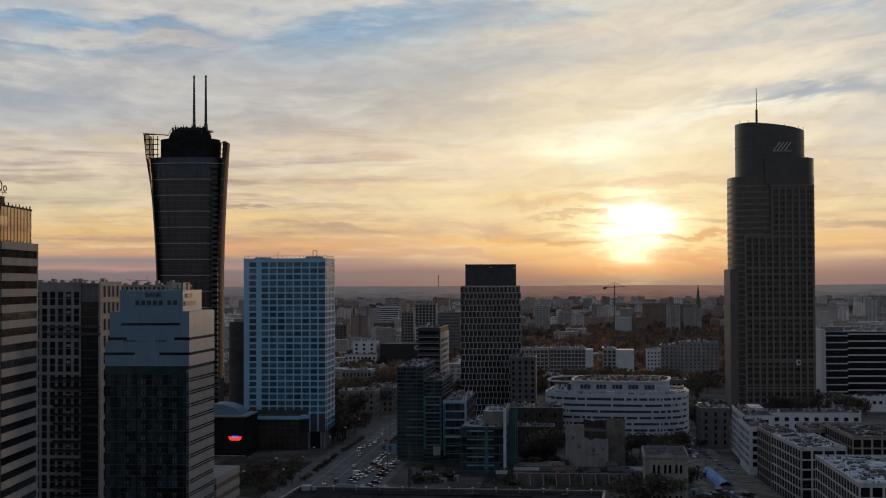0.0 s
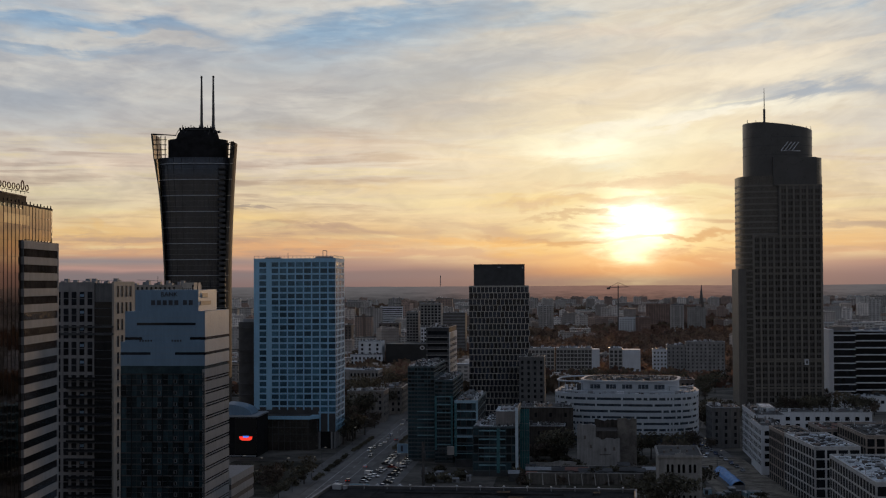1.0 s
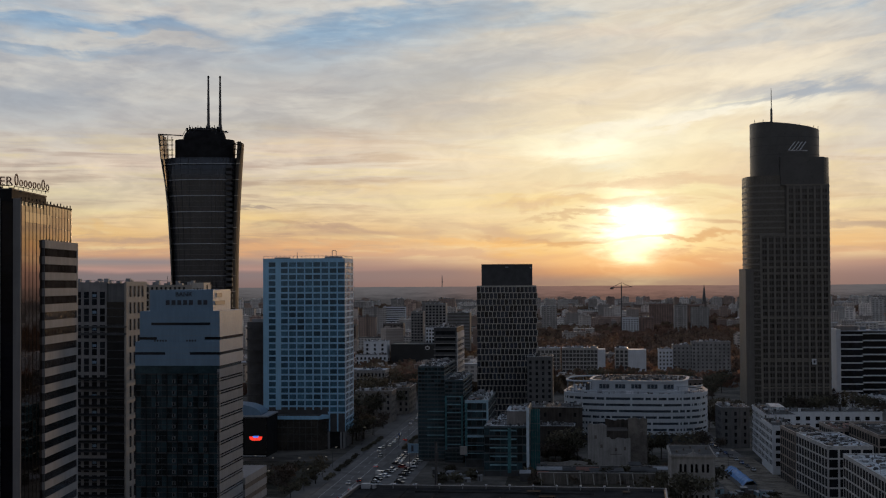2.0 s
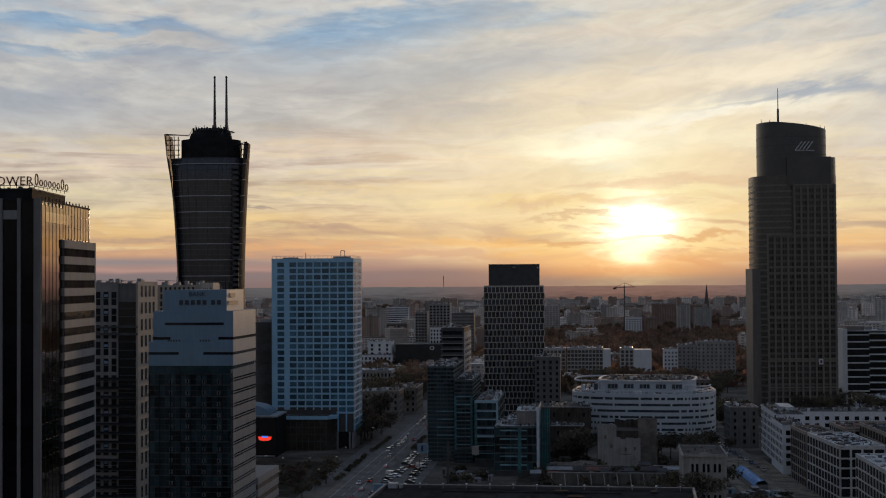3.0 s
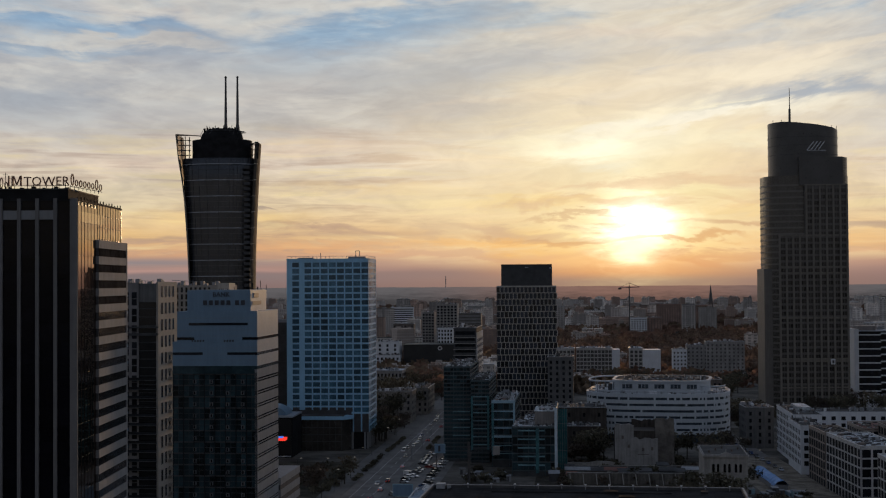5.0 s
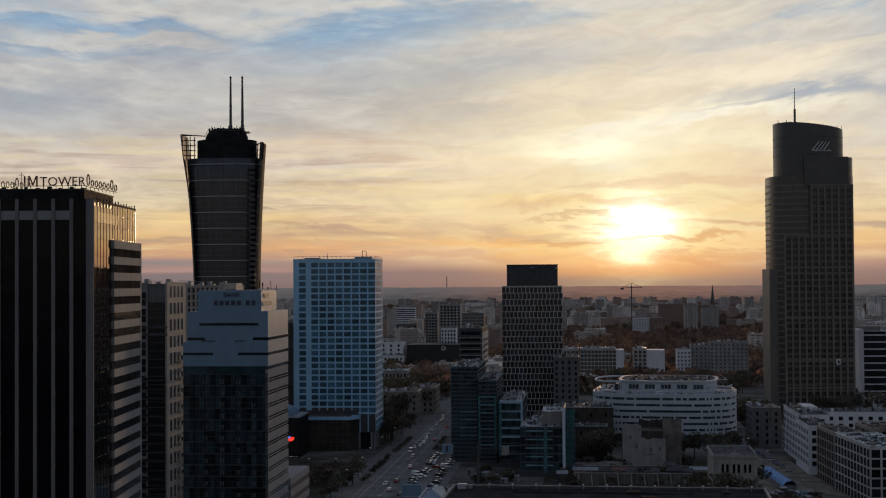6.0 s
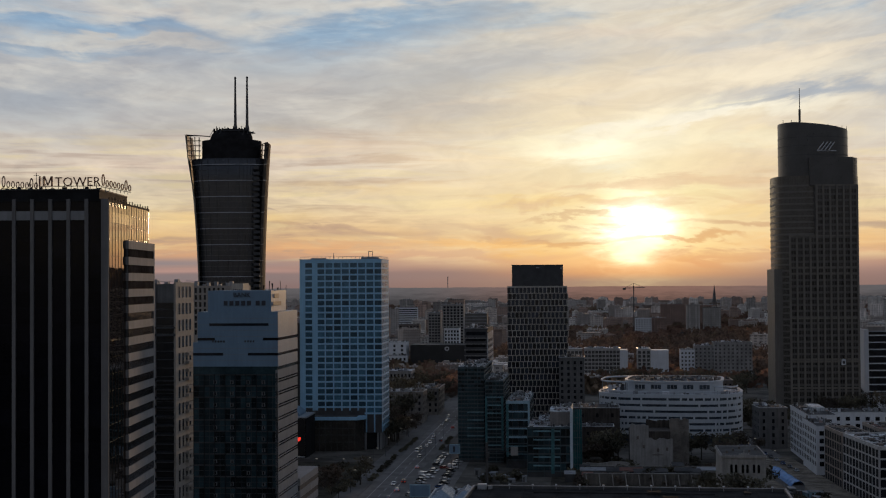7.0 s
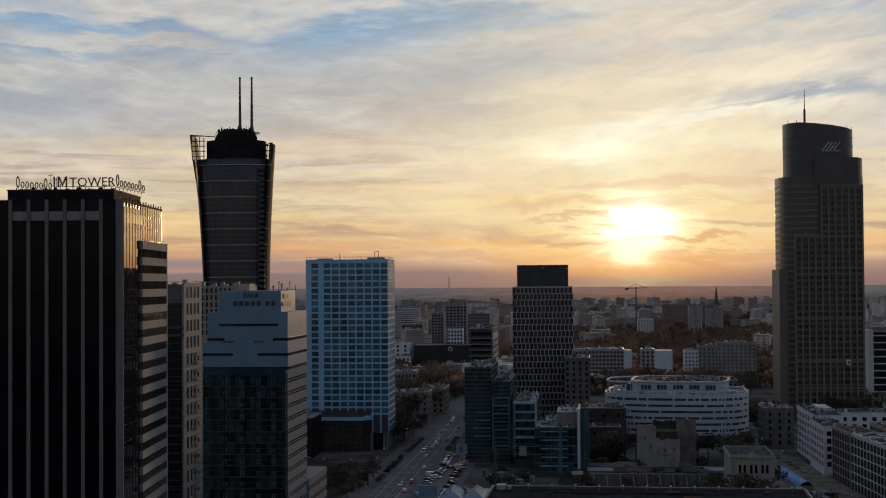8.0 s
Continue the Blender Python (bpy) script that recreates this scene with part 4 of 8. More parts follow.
def make_spire_tower():
    """Tall glass tower that widens upwards between two curved screens, with a drum and twin masts."""
    t = thing("glass_skyscraper", -172.6, 980.0, -1.5, "tall dark glass skyscraper flaring upwards with twin rooftop masts", "skyscraper")
    half = lambda z: 22.0 + 3.6 * max(0.0, (z - 80) / 90) ** 1.7
    deep = 15.0
    levels = [0, 40, 80, 95, 110, 125, 140, 155, 169.3]
    k = 56

    def outline(z, grow=0.0):
        flare = 1 + 0.10 * max(0.0, (z - 75) / 95) ** 1.2
        return [(x * flare if x < 0 else x, y) for x, y in oval(0, 15, half(z) + grow - 0.8, deep + grow, k, 2.6)]

    verts = [(x, y, z) for z in levels for x, y in outline(z)]
    faces = []
    for j in range(len(levels) - 1):
        faces += [(j * k + i, j * k + (i + 1) % k, (j + 1) * k + (i + 1) % k, (j + 1) * k + i) for i in range(k)]
    faces.append(tuple(range((len(levels) - 1) * k, len(levels) * k)))
    put("shaft", mesh_of(verts, faces, SPIRE_GLASS, True), t, label="dark blue-black curved glass shaft")
    for j in range(46):
        z = 2 + j * 3.62
        heavy = (j % 3 == 0)
        ring("floor_ring", outline(z), z, z + (0.5 if heavy else 0.22), 0.32 if heavy else 0.1, PALE_METAL if heavy else DARK_CONCRETE, t)
    for i in range(26, 55):
        pts = [(outline(z)[i], z) for z in levels]
        x0, y0 = pts[0][0]
        if i % 2 == 0 or 44 < i < 50:
            for (a, za), (b, zb) in zip(pts[2:-1], pts[3:]):
                rod("mullion", (a[0], a[1] - 0.1, za), (b[0], b[1] - 0.1, zb), 0.11, CHARCOAL, t, 4)
            rod("mullion", (x0, y0 - 0.1, 0), (pts[2][0][0], pts[2][0][1] - 0.1, 80), 0.11, CHARCOAL, t, 4)
    # recessed lift strip and stepped bays on one flank
    for j in range(44):
        box("flank_bay", 17.0, 21.0, 0.6, 6, 6 + j * 3.62, 7.9 + j * 3.62, CHARCOAL, t)
    # curved end screens
    for side, top in ((-1, 185.8), (1, 180.2)):
        zs = [0, 40, 80, 95, 110, 125, 140, 155, 170, top]
        v, f = [], []
        for z in zs:
            e = side * (half(z) + (0.6 + 2.6 * max(0.0, (z - 75) / 100) ** 1.2 if side < 0 else -0.3))
            th = 0.6 * side
            for y in (3.0, 9.0, 15.0, 21.0, 27.0):
                b = 1.0 - ((y - 15) / 12) ** 2 * (0.035 if side > 0 else (0.10 if z < 150 else (0.05 if z < 165 else 0.012)))
                v += [(e * b - th, y, z), (e * b, y, z)]
        for j in range(len(zs) - 1):
            for i in range(4):
                p, q = j * 10 + i * 2, (j + 1) * 10 + i * 2
                f += [(p + 1, p + 3, q + 3, q + 1), (p + 2, p, q, q + 2)]
            for i in (0, 4):
                p, q = j * 10 + i * 2, (j + 1) * 10 + i * 2
                f.append((p, p + 1, q + 1, q) if i == 0 else (p + 1, p, q, q + 1))
        put("end_screen", mesh_of(v, f, SCREEN_METAL if side < 0 else SCREEN_DIMMED), t, label="curved metal end screen")
        for j in range(1, 16):
            z = 2 + j * 10.86
            e = side * (half(z) + (0.6 + 2.6 * max(0.0, (z - 75) / 100) ** 1.2 if side < 0 else -0.3))
            # Bright rods at the floor line ends, added for the glints there.
            if side > 0:
                rod("floor_tick", (e - 1.2, 2.6, z + 0.2), (e + 0.9, 4.4, z + 0.5), 0.22, TICK_METAL, t, 5)
        for f_ in (0.0, 0.3, 0.62, 0.95):
            e = side * ((half(172) + (2.4 if side < 0 else 0)) * (1 - f_) + 20.2 * f_)
            rod("lattice_post", (e, 5, 168.5), (e + side * 1.0 * (1 - f_), 5, top - 0.8 - f_), 0.3, BLACK_METAL, t, 4)
        z = 171.5
        while z < top - 0.3:
            e = side * (half(z) + (2.4 if side < 0 else 0.0))
            inner = side * (19.6 if side < 0 else 19.5)
            rod("lattice_bar", (e, 5, z), (inner, 5, z), 0.28, BLACK_METAL, t, 4)
            z += 3.4
        rod("lattice_rim", (side * (half(top) + (2.8 if side < 0 else 0)), 5, top), (side * 13, 5, top - (1.2 if side < 0 else 4)), 0.35, BLACK_METAL, t, 5)
    prism("drum", oval(0, 15, 20.3, 13, 48, 2.4), 169.3, 182.9, BLACK_METAL, t, "black rooftop drum", top=lambda x, y: 182.9 - 0.9 * abs(x) / 20)
    loft("cap", [(oval(-0.3 + 0.1 * j, 15, rx, rx * 0.74, 40, 2.2), z) for j, (rx, z) in enumerate(((14.6, 182.0), (14.4, 184.6), (13.6, 186.6), (12.6, 188.0), (11.0, 189.4), (9.0, 190.2)))], BLACK_METAL, t, "black rounded cap")
    ring("cap_rim", oval(0.2, 15, 12.4, 9.2, 40, 2.2), 188.4, 188.8, 0.5, CHARCOAL, t)
    for i in range(9):
        rod("cap_cable", (-13.5 + i * 3.2, 6, 185.0 + 0.6 * (i % 3)), (-11.0 + i * 3.0, 6.4, 189.6 - 0.5 * (i % 2)), 0.16, STEEL_DARK, t, 4)
    for i in range(13):
        a = -11.5 + i * 1.9
        rod("roof_aerial", (a, 10, 188.0), (a, 10, 190.4 + 0.9 * ((i * 5) % 3)), 0.22, BLACK_METAL, t, 4)
        box("roof_unit", a, a + 1.1, 8, 9.5, 188.5, 190.2 + 0.5 * (i % 2), BLACK_METAL, t)
    for x, z in ((-9.5, 186.5), (-5.0, 189.6), (5.5, 189.4), (13.2, 187.2)):
        rod("roof_unit", (x, 8, z), (x + 3.2, 8, z + 0.4), 0.5, CHARCOAL, t, 6)
    rod("davit_arm", (12.0, 8, 186.0), (17.4, 8, 187.0), 0.3, BLACK_METAL, t, 5)
    for x in (2.6, 10.7):
        rod("mast_foot", (x, 14, 188.5), (x, 14, 193.0), 1.7, STEEL_DARK, t, 8, 1.15)
        m = rod("mast", (x, 14, 182), (x, 14, 225.4), 1.15, STEEL_DARK, t, 8, 0.6, "slender grey steel mast")
        rod("mast_tip", (x, 14, 225.4), (x, 14, 226.6), 0.95, BLACK_METAL, t, 8, 0.4)
    return t


TICK_METAL = surface("polished_tick_metal", (0.62, 0.60, 0.57), 0.25, 0.7, 0.1, 2.0)
# Darker copy of the screen metal that tones down the sunlit side.
SCREEN_DIMMED = surface("dimmed_screen_metal", (0.05, 0.045, 0.04), 0.8, 0.0, 0.2, 6.0, specular=0.05)
SPIRE_GLASS = surface("spire_glass", (0.042, 0.044, 0.050), 0.2, 0.2, 0.35, 9.0, streak=True)
SCREEN_METAL = surface("screen_metal", (0.085, 0.078, 0.070), 0.6, 0.2, 0.2, 6.0)
STEEL_DARK = surface("dark_steel", (0.07, 0.07, 0.075), 0.45, 0.4, 0.2, 3.0)
make_spire_tower()


def make_white_hotel():
    """White gridded hotel slab over a dark glazed base."""
    t = thing("hotel_tower", -100.5, 738.2, -4.5, "white-panelled hotel tower with a regular grid of square windows", "tower")
    W, D, H = 41.9, 31.0, 96.0
    box("body", 0.3, W - 0.3, 0.35, D, 8.5, H - 0.4, CHARCOAL, t)
    xs = [4.6] + [10.9 + 4.17 * i for i in range(8)]
    ww, wh, step = 3.5, 2.3, 3.19
    edges = [0.0]
    for x in xs:
        edges += [x - ww / 2, x + ww / 2]
    edges.append(W)
    low = 19.6
    for i in range(0, len(edges), 2):
        a, b = edges[i], edges[i + 1]
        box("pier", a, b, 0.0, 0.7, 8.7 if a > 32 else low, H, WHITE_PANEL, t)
    rows = 24
    for j in range(rows + 1):
        z = H - 1.7 - j * step
        x0 = 0 if z > low else 33.0
        if z < 8.8:
            break
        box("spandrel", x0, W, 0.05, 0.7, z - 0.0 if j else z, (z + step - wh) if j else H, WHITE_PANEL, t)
    spots = []
    for j in range(1, rows + 1):
        z = H - 1.7 - j * step + (step - wh)
        for x in xs:
            if z < 9.5 or (z < low and x < 34):
                continue
            spots.append((x, 0.34, z))
    panes(t, "window", spots, ww, wh, BLUE_GLASS, deep=0.06)
    # side with square windows
    for j in range(27):
        z = H - 1.7 - j * step
        if z < 9:
            break
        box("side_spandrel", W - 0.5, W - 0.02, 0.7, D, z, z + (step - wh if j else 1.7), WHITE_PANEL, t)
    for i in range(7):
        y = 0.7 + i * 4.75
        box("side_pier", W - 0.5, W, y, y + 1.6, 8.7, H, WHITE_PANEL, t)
    box("side_glass", W - 0.6, W - 0.1, 0.8, D - 0.3, 8.7, H - 1, BLUE_GLASS, t)
    box("coping", -0.1, W + 0.1, -0.1, D, H - 0.1, H + 0.25, WHITE_PANEL, t)
    railing(t, 0.3, W - 0.3, 0.4, 0.4, H + 0.2, 1.3, 2.2, STEEL, 0.08)
    railing(t, W - 0.3, W - 0.3, 0.4, D - 1, H + 0.2, 1.3, 4, STEEL, 0.08)
    rod("aerial", (16.5, 6, H), (16.5, 6, H + 3.4), 0.14, STEEL, t, 4)
    for a in (34.6, 36.6):
        rod("roof_frame", (a, 6, H), (a, 6, H + 4.2), 0.16, STEEL, t, 4)
    rod("roof_frame", (34.6, 6, H + 4.2), (36.6, 6, H + 4.2), 0.16, STEEL, t, 4)
    box("rooftop_unit", 31, 40, 4, 9, H, H + 1.3, STEEL, t)
    box("rooftop_unit", 5, 13, 4, 9, H, H + 0.9, STEEL, t)
    # base
    box("lobby", 1.0, W - 1.5, 1.2, D - 2, 0, 19.0, DARK_GLASS, t, "dark recessed glass lobby")
    for i in range(7):
        box("lobby_column", 2 + i * 6.2, 2.9 + i * 6.2, 0.4, 1.3, 0, 9.0 if i > 4 else 19.5, GREY_PANEL, t)
    for i in range(5):
        box("side_column", W - 1.4, W - 0.4, 1.5 + i * 6.3, 2.6 + i * 6.3, 0, 9, GREY_PANEL, t)
    prism("canopy", [(1, -9), (30, -9), (34, -3), (34, 0), (1, 0)], 15.5, 17.2, WHITE_PANEL, t, "pale blue metal canopy")
    box("canopy_roof", 2, 30, -8.4, -0.4, 17.2, 17.5, ROOF_FELT, t)
    prism("podium", [(1.4, -8.2), (29.5, -8.2), (33, -2.8), (33, 1.0), (1.4, 1.0)], 0, 15.5, PODIUM_GLASS, t, "dark glazed podium")
    for i in range(10):
        box("podium_mullion", 2 + i * 3.0, 2.2 + i * 3.0, -8.45, -8.2, 0, 14.6, CHARCOAL, t)
    for z in (4.5, 8.0, 11.4):
        box("podium_transom", 1.4, 29.5, -8.4, -8.2, z, z + 0.3, CHARCOAL, t)
    return t


def make_screen_building():
    t = thing("cinema_block", -112.0, 702.0, -4.5, "low black block with a lit advertising screen and curved blue roof", "building")
    box("body", 0, 18, 0, 26, 0, 19.2, BLACK_METAL, t)
    box("cornice", -0.2, 18.3, -0.3, 26, 19.2, 19.9, PALE_METAL, t)
    box("screen", 7.0, 17.6, -0.35, 0.1, 1.5, 18.6, SCREEN_BLACK, t, "black advertising screen")
    verts = [(9.2, -0.4, 10.0), (15.8, -0.4, 10.0), (15.4, -0.4, 8.6), (14.4, -0.4, 8.0), (10.6, -0.4, 8.0), (9.6, -0.4, 8.6)]
    put("logo_shape", mesh_of(verts + [(x, -0.36, z) for x, _, z in verts], [(0, 5, 4, 3, 2, 1), (0, 1, 7, 6), (1, 2, 8, 7), (2, 3, 9, 8), (3, 4, 10, 9), (4, 5, 11, 10), (5, 0, 6, 11)], SCREEN_RED), t, label="glowing red smile-shaped logo")
    verts = [(10.9, -0.45, 10.3), (14.1, -0.45, 10.3), (13.6, -0.45, 9.4), (11.4, -0.45, 9.4)]
    put("logo_shape", mesh_of(verts + [(x, -0.4, z) for x, _, z in verts], [(0, 3, 2, 1), (0, 1, 5, 4), (1, 2, 6, 5), (2, 3, 7, 6), (3, 0, 4, 7)], SCREEN_BLUE), t, label="glowing blue logo shape")
    box("light_strip", 0.5, 17.5, -0.5, -0.2, 0.4, 0.9, PALE_METAL, t)
    k = 12
    verts, faces = [], []
    for y in (3.0, 20.0):
        for i in range(k + 1):
            a = math.pi / 2 * i / k
            verts.append((1.0 + 13.5 * math.sin(a), y, 20.0 + 5.2 * math.cos(a)))
        verts.append((1.0, y, 20.0))
    m = k + 2
    faces = [(i, i + 1, m + i + 1, m + i) for i in range(k + 1)] + [tuple(reversed(range(m))), tuple(range(m, 2 * m))]
    put("curved_roof", mesh_of(verts, faces, PALE_PANEL, False), t, label="pale blue curved roof")


PODIUM_GLASS = surface("podium_glass", (0.045, 0.040, 0.035), 0.2, 0.0, 0.4, 6.0)
SCREEN_BLACK = surface("screen_black", (0.008, 0.008, 0.009), 0.35, 0.0, 0.1, 2.0)
make_white_hotel()
make_screen_building()


def make_round_tower():
    t = thing("round_tower", -110.5, 800.0, 0, "dark round tower with ring balconies", "tower")
    prism("shaft", oval(0, 0, 6.5, 6.5, 32), 0, 62.5, CHARCOAL, t)
    for j in range(10):
        ring("ring_balcony", oval(0, 0, 6.5, 6.5, 32), 4 + j * 6.1, 4.7 + j * 6.1, 0.7, CHARCOAL, t)
    prism("cap", oval(0, 0, 4, 4, 24), 62.5, 64.2, STEEL, t)


make_round_tower()


def make_checker_tower():
    """Dark tower whose window rows step sideways from floor to floor, under a black plant storey."""
    t = thing("checker_tower", 11.6, 887.6, -2.5, "dark tower with staggered window grid and black plant storey", "tower")
    W, D, H = 36.4, 30, 81.4
    box("body", 0, W, 0.3, D, 0, H, CHARCOAL_WARM, t)
    step, floors, cols = 3.78, 21, 15
    pitch = W / cols
    spots, fins = [], []
    for j in range(floors):
        z = H - 0.5 - (j + 1) * step
        off = 0.45 if j % 2 else -0.25
        for i in range(cols):
            x = (i + 0.5) * pitch + off
            spots.append((x, 0.26, z + 0.35))
            fins.append((x + pitch / 2, 0.3, z + 0.1))
        box("floor_ledge", 0, W, 0.0, 0.35, z + 0.0, z + 0.3, GRID_GREY, t)
    panes(t, "window", spots, pitch * 0.84, step - 0.7, CHECKER_GLASS, deep=0.05, limit=225)
    panes(t, "fin", fins, pitch * 0.16, step - 0.2, GRID_GREY, deep=0.16, limit=150)
    box("top_ledge", 0, W, 0.0, 0.35, H - 0.6, H + 0.2, GRID_GREY, t)
    side = [(W + 0.02, 1.6 + i * 2.4, H - 0.15 - (j + 1) * step) for j in range(floors) for i in range(11)]
    panes(t, "side_window", side, 1.5, step - 0.75, BLACK_GLASS, turn=90, deep=0.05, limit=22)
    panes(t, "side_window", [(-0.02, 1.6 + i * 2.4, z) for i in range(11) for z in (40, 50, 60, 70)], 1.5, 3, BLACK_GLASS, turn=-90, deep=0.05, limit=4)
    box("plant_storey", 2.9, 34.0, 1.2, 26, H, 94.3, CHARCOAL, t, "black louvred plant storey")
    for i in range(21):
        x = 3.2 + i * 1.52
        box("louvre", x, x + 0.1, 1.0, 1.2, H + 0.3, 94.1, CHARCOAL, t)
    box("plant_rim", 2.8, 34.1, 1.0, 26.1, 94.3, 94.7, CHARCOAL, t)
    box("roof_lamp", 17.5, 19.4, 0.9, 1.05, 92.6, 93.1, PALE_METAL, t)
    box("roof_lamp", 32.4, 33.3, 0.9, 1.05, 92.0, 92.9, PALE_METAL, t)
    return t


CHARCOAL_WARM = surface("charcoal_render", (0.10, 0.095, 0.09), 0.7, 0.0, 0.25, 6.0)
CHECKER_GLASS = surface("checker_glass", (0.020, 0.024, 0.034), 0.15, 0.0, 0.4, 3.0, per_object=0.6)
GRID_GREY = surface("grid_aluminium", (0.41, 0.39, 0.36), 0.55, 0.2, 0.2, 5.0, streak=True)
make_checker_tower()


def make_trade_tower():
    """Tall brown-grey tower: gridded front slabs before a curved drum with a sloping rim and a mast."""
    t = thing("trade_tower", 188.4, 940.0, -1.5, "tall brown granite office tower with curved crown and antenna", "skyscraper")
    # local x 0..58; the front stands at y 0
    prism("main_shaft", oval(29.5, 23, 27.6, 21.0, 64, 3.2), 0, 152.0, TRADE_GLASS, t, "dark curved glass shaft")
    prism("shoulder", oval(39.6, 23, 17.5, 19.0, 48, 2.8), 151, 164.2, TRADE_GLASS, t)
    prism("crown", oval(29.4, 24, 22.4, 19.5, 72, 2.3), 150, 186, CROWN_GLASS, t, "smooth dark crown with sloping rim",
          top=lambda x, y: 187.8 - 0.10 * max(0, x - 14) - 0.0010 * max(0, x - 18) ** 2)
    for z in (166.0, 172.0, 177.5):
        ring("crown_rib", oval(29.4, 24, 22.4, 19.5, 72, 2.3), z, z + 0.4, 0.12, CHARCOAL, t)
    for j in range(37):
        z = 3 + j * 3.95
        ring("floor_line", oval(29.5, 23, 27.6, 21.0, 64, 3.2), z, z + 1.1, 0.12, BROWN_STONE, t)
    box("side_wing", 0, 6, 8, 32, 0, 91.5, BROWN_STONE, t)
    # front slabs
    box("front_slab", 9.2, 52.0, 0.5, 14, 0, 113.0, BROWN_DARK, t)
    box("front_slab", 25.0, 52.0, 0.45, 14, 113.0, 145.7, BROWN_DARK, t)
    box("upper_panel", 22, 50, 0.9, 10, 145.7, 164.0, CROWN_GLASS, t)
    cols = [(10.9 + 4.35 * i) for i in range(10)]
    spots = []
    for j in range(36):
        z = 1.4 + j * 3.98
        for i, x in enumerate(cols):
            if z > 141 or (z > 109 and i < 4):
                continue
            for dx in (-0.9, 0.9):
                spots.append((x + dx, 0.42, z))
    random.Random(4).shuffle(spots)
    panes(t, "window", spots, 1.55, 2.5, TRADE_WINDOW, deep=0.06, limit=220)
    for i in range(11):
        x = 8.8 + 4.35 * i
        box("rib", x - 0.65, x + 0.65, -0.35, 0.6, 0, 146.2 if i > 3 else 113.4, TRADE_STONE, t)
    for z in (14, 31, 32.5, 59.0, 88.0, 91.9, 112.4):
        box("belt", 9.0, 52.2, -0.1, 0.6, z, z + 1.1, TRADE_STONE, t)
    box("belt", 24.8, 52.2, -0.1, 0.6, 145.2, 146.2, TRADE_STONE, t)
    for j in range(35):
        z = 0.3 + j * 3.98
        box("sill_line", 25 if z > 110 else 9.2, 52.0, 0.3, 0.6, z, z + 0.9, BROWN_DARK, t)
    # plain mark on the crown
    y = lambda x: 24 - 19.5 * (1 - min(0.98, abs((x - 29.4) / 22.4)) ** 2.3) ** (1 / 2.3) - 0.5
    for a, b in (((28.0, 168.6), (32.4, 174.2)), ((30.4, 168.6), (34.8, 174.2)), ((32.8, 168.6), (37.2, 174.2)), ((35.2, 168.6), (39.6, 174.2)), ((28.0, 168.4), (40.6, 168.4))):
        rod("logo_shape", (a[0], y(a[0]), a[1]), (b[0], y(b[0]), b[1]), 0.36, LOGO_PALE, t, 4)
    for x in (2.0, 8, 14, 19, 24, 30, 34, 38, 43, 47, 50):
        rod("roof_aerial", (max(8.5, x), 16, 180), (max(8.5, x), 16, 187.8 - 0.10 * max(0, x - 14) - 0.0010 * max(0, x - 18) ** 2 + 1.2 + (x % 3) * 0.5), 0.16, BLACK_METAL, t, 4)
    rod("mast", (20.3, 20, 180), (20.3, 20, 197.5), 0.75, STEEL_DARK, t, 8)
    rod("mast", (20.3, 20, 197), (20.3, 20, 211.5), 0.34, STEEL_DARK, t, 6, 0.18)
    box("gondola", 40.6, 43.2, -1.6, -0.4, 29.5, 33.0, WHITE_PAINT, t, "white facade-cleaning gondola")
    box("gondola_door", 41.3, 42.6, -1.68, -1.6, 30.2, 32.2, CHARCOAL, t)
    return t


TRADE_WINDOW = surface("trade_window", (0.034, 0.031, 0.029), 0.2, 0.0, 0.3, 3.0, per_object=0.6, specular=0.3)
TRADE_GLASS = surface("trade_glass", (0.072, 0.066, 0.058), 0.28, 0.1, 0.25, 6.0, streak=True)
CROWN_GLASS = surface("crown_cladding", (0.065, 0.065, 0.066), 0.35, 0.2, 0.15, 8.0)
BROWN_DARK = surface("dark_granite", (0.10, 0.094, 0.088), 0.5, 0.0, 0.25, 4.0)
TRADE_STONE = surface("trade_stone", (0.175, 0.158, 0.138), 0.7, 0.0, 0.2, 5.0, streak=True, specular=0.3)
LOGO_PALE = surface("logo_pale", (0.5, 0.5, 0.52), 0.5, 0.0, 0.1, 1.0)
make_trade_tower()


# ---------------------------------------------------------------- middle distance
BRIGHT_ROOF = surface("worn_white_roofing", (0.40, 0.43, 0.46), 0.8, 0.0, 0.65, 4.0, 0.03)


def debris_material():
    """Mixed small roof gear, each piece with its own tone."""
    m = bpy.data.materials.new("mixed_roof_gear")
    m.use_nodes = True
    n = Nodes(m.node_tree)
    own = n.add("ShaderNodeNewGeometry").outputs["Random Per Island"]
    p = n.add("ShaderNodeBsdfPrincipled")
    n.link(n.ramp(own, [(0.0, (38, 38, 40)), (0.45, (82, 80, 80)), (0.75, (140, 146, 152)), (0.9, (206, 210, 214)), (1.0, (120, 84, 66))]), p.inputs["Base Color"])
    p.inputs["Roughness"].default_value = 0.7
    out = n.add("ShaderNodeOutputMaterial")
    n.link(p.outputs[0], out.inputs[0])
    return m


ROOF_GEAR = debris_material()


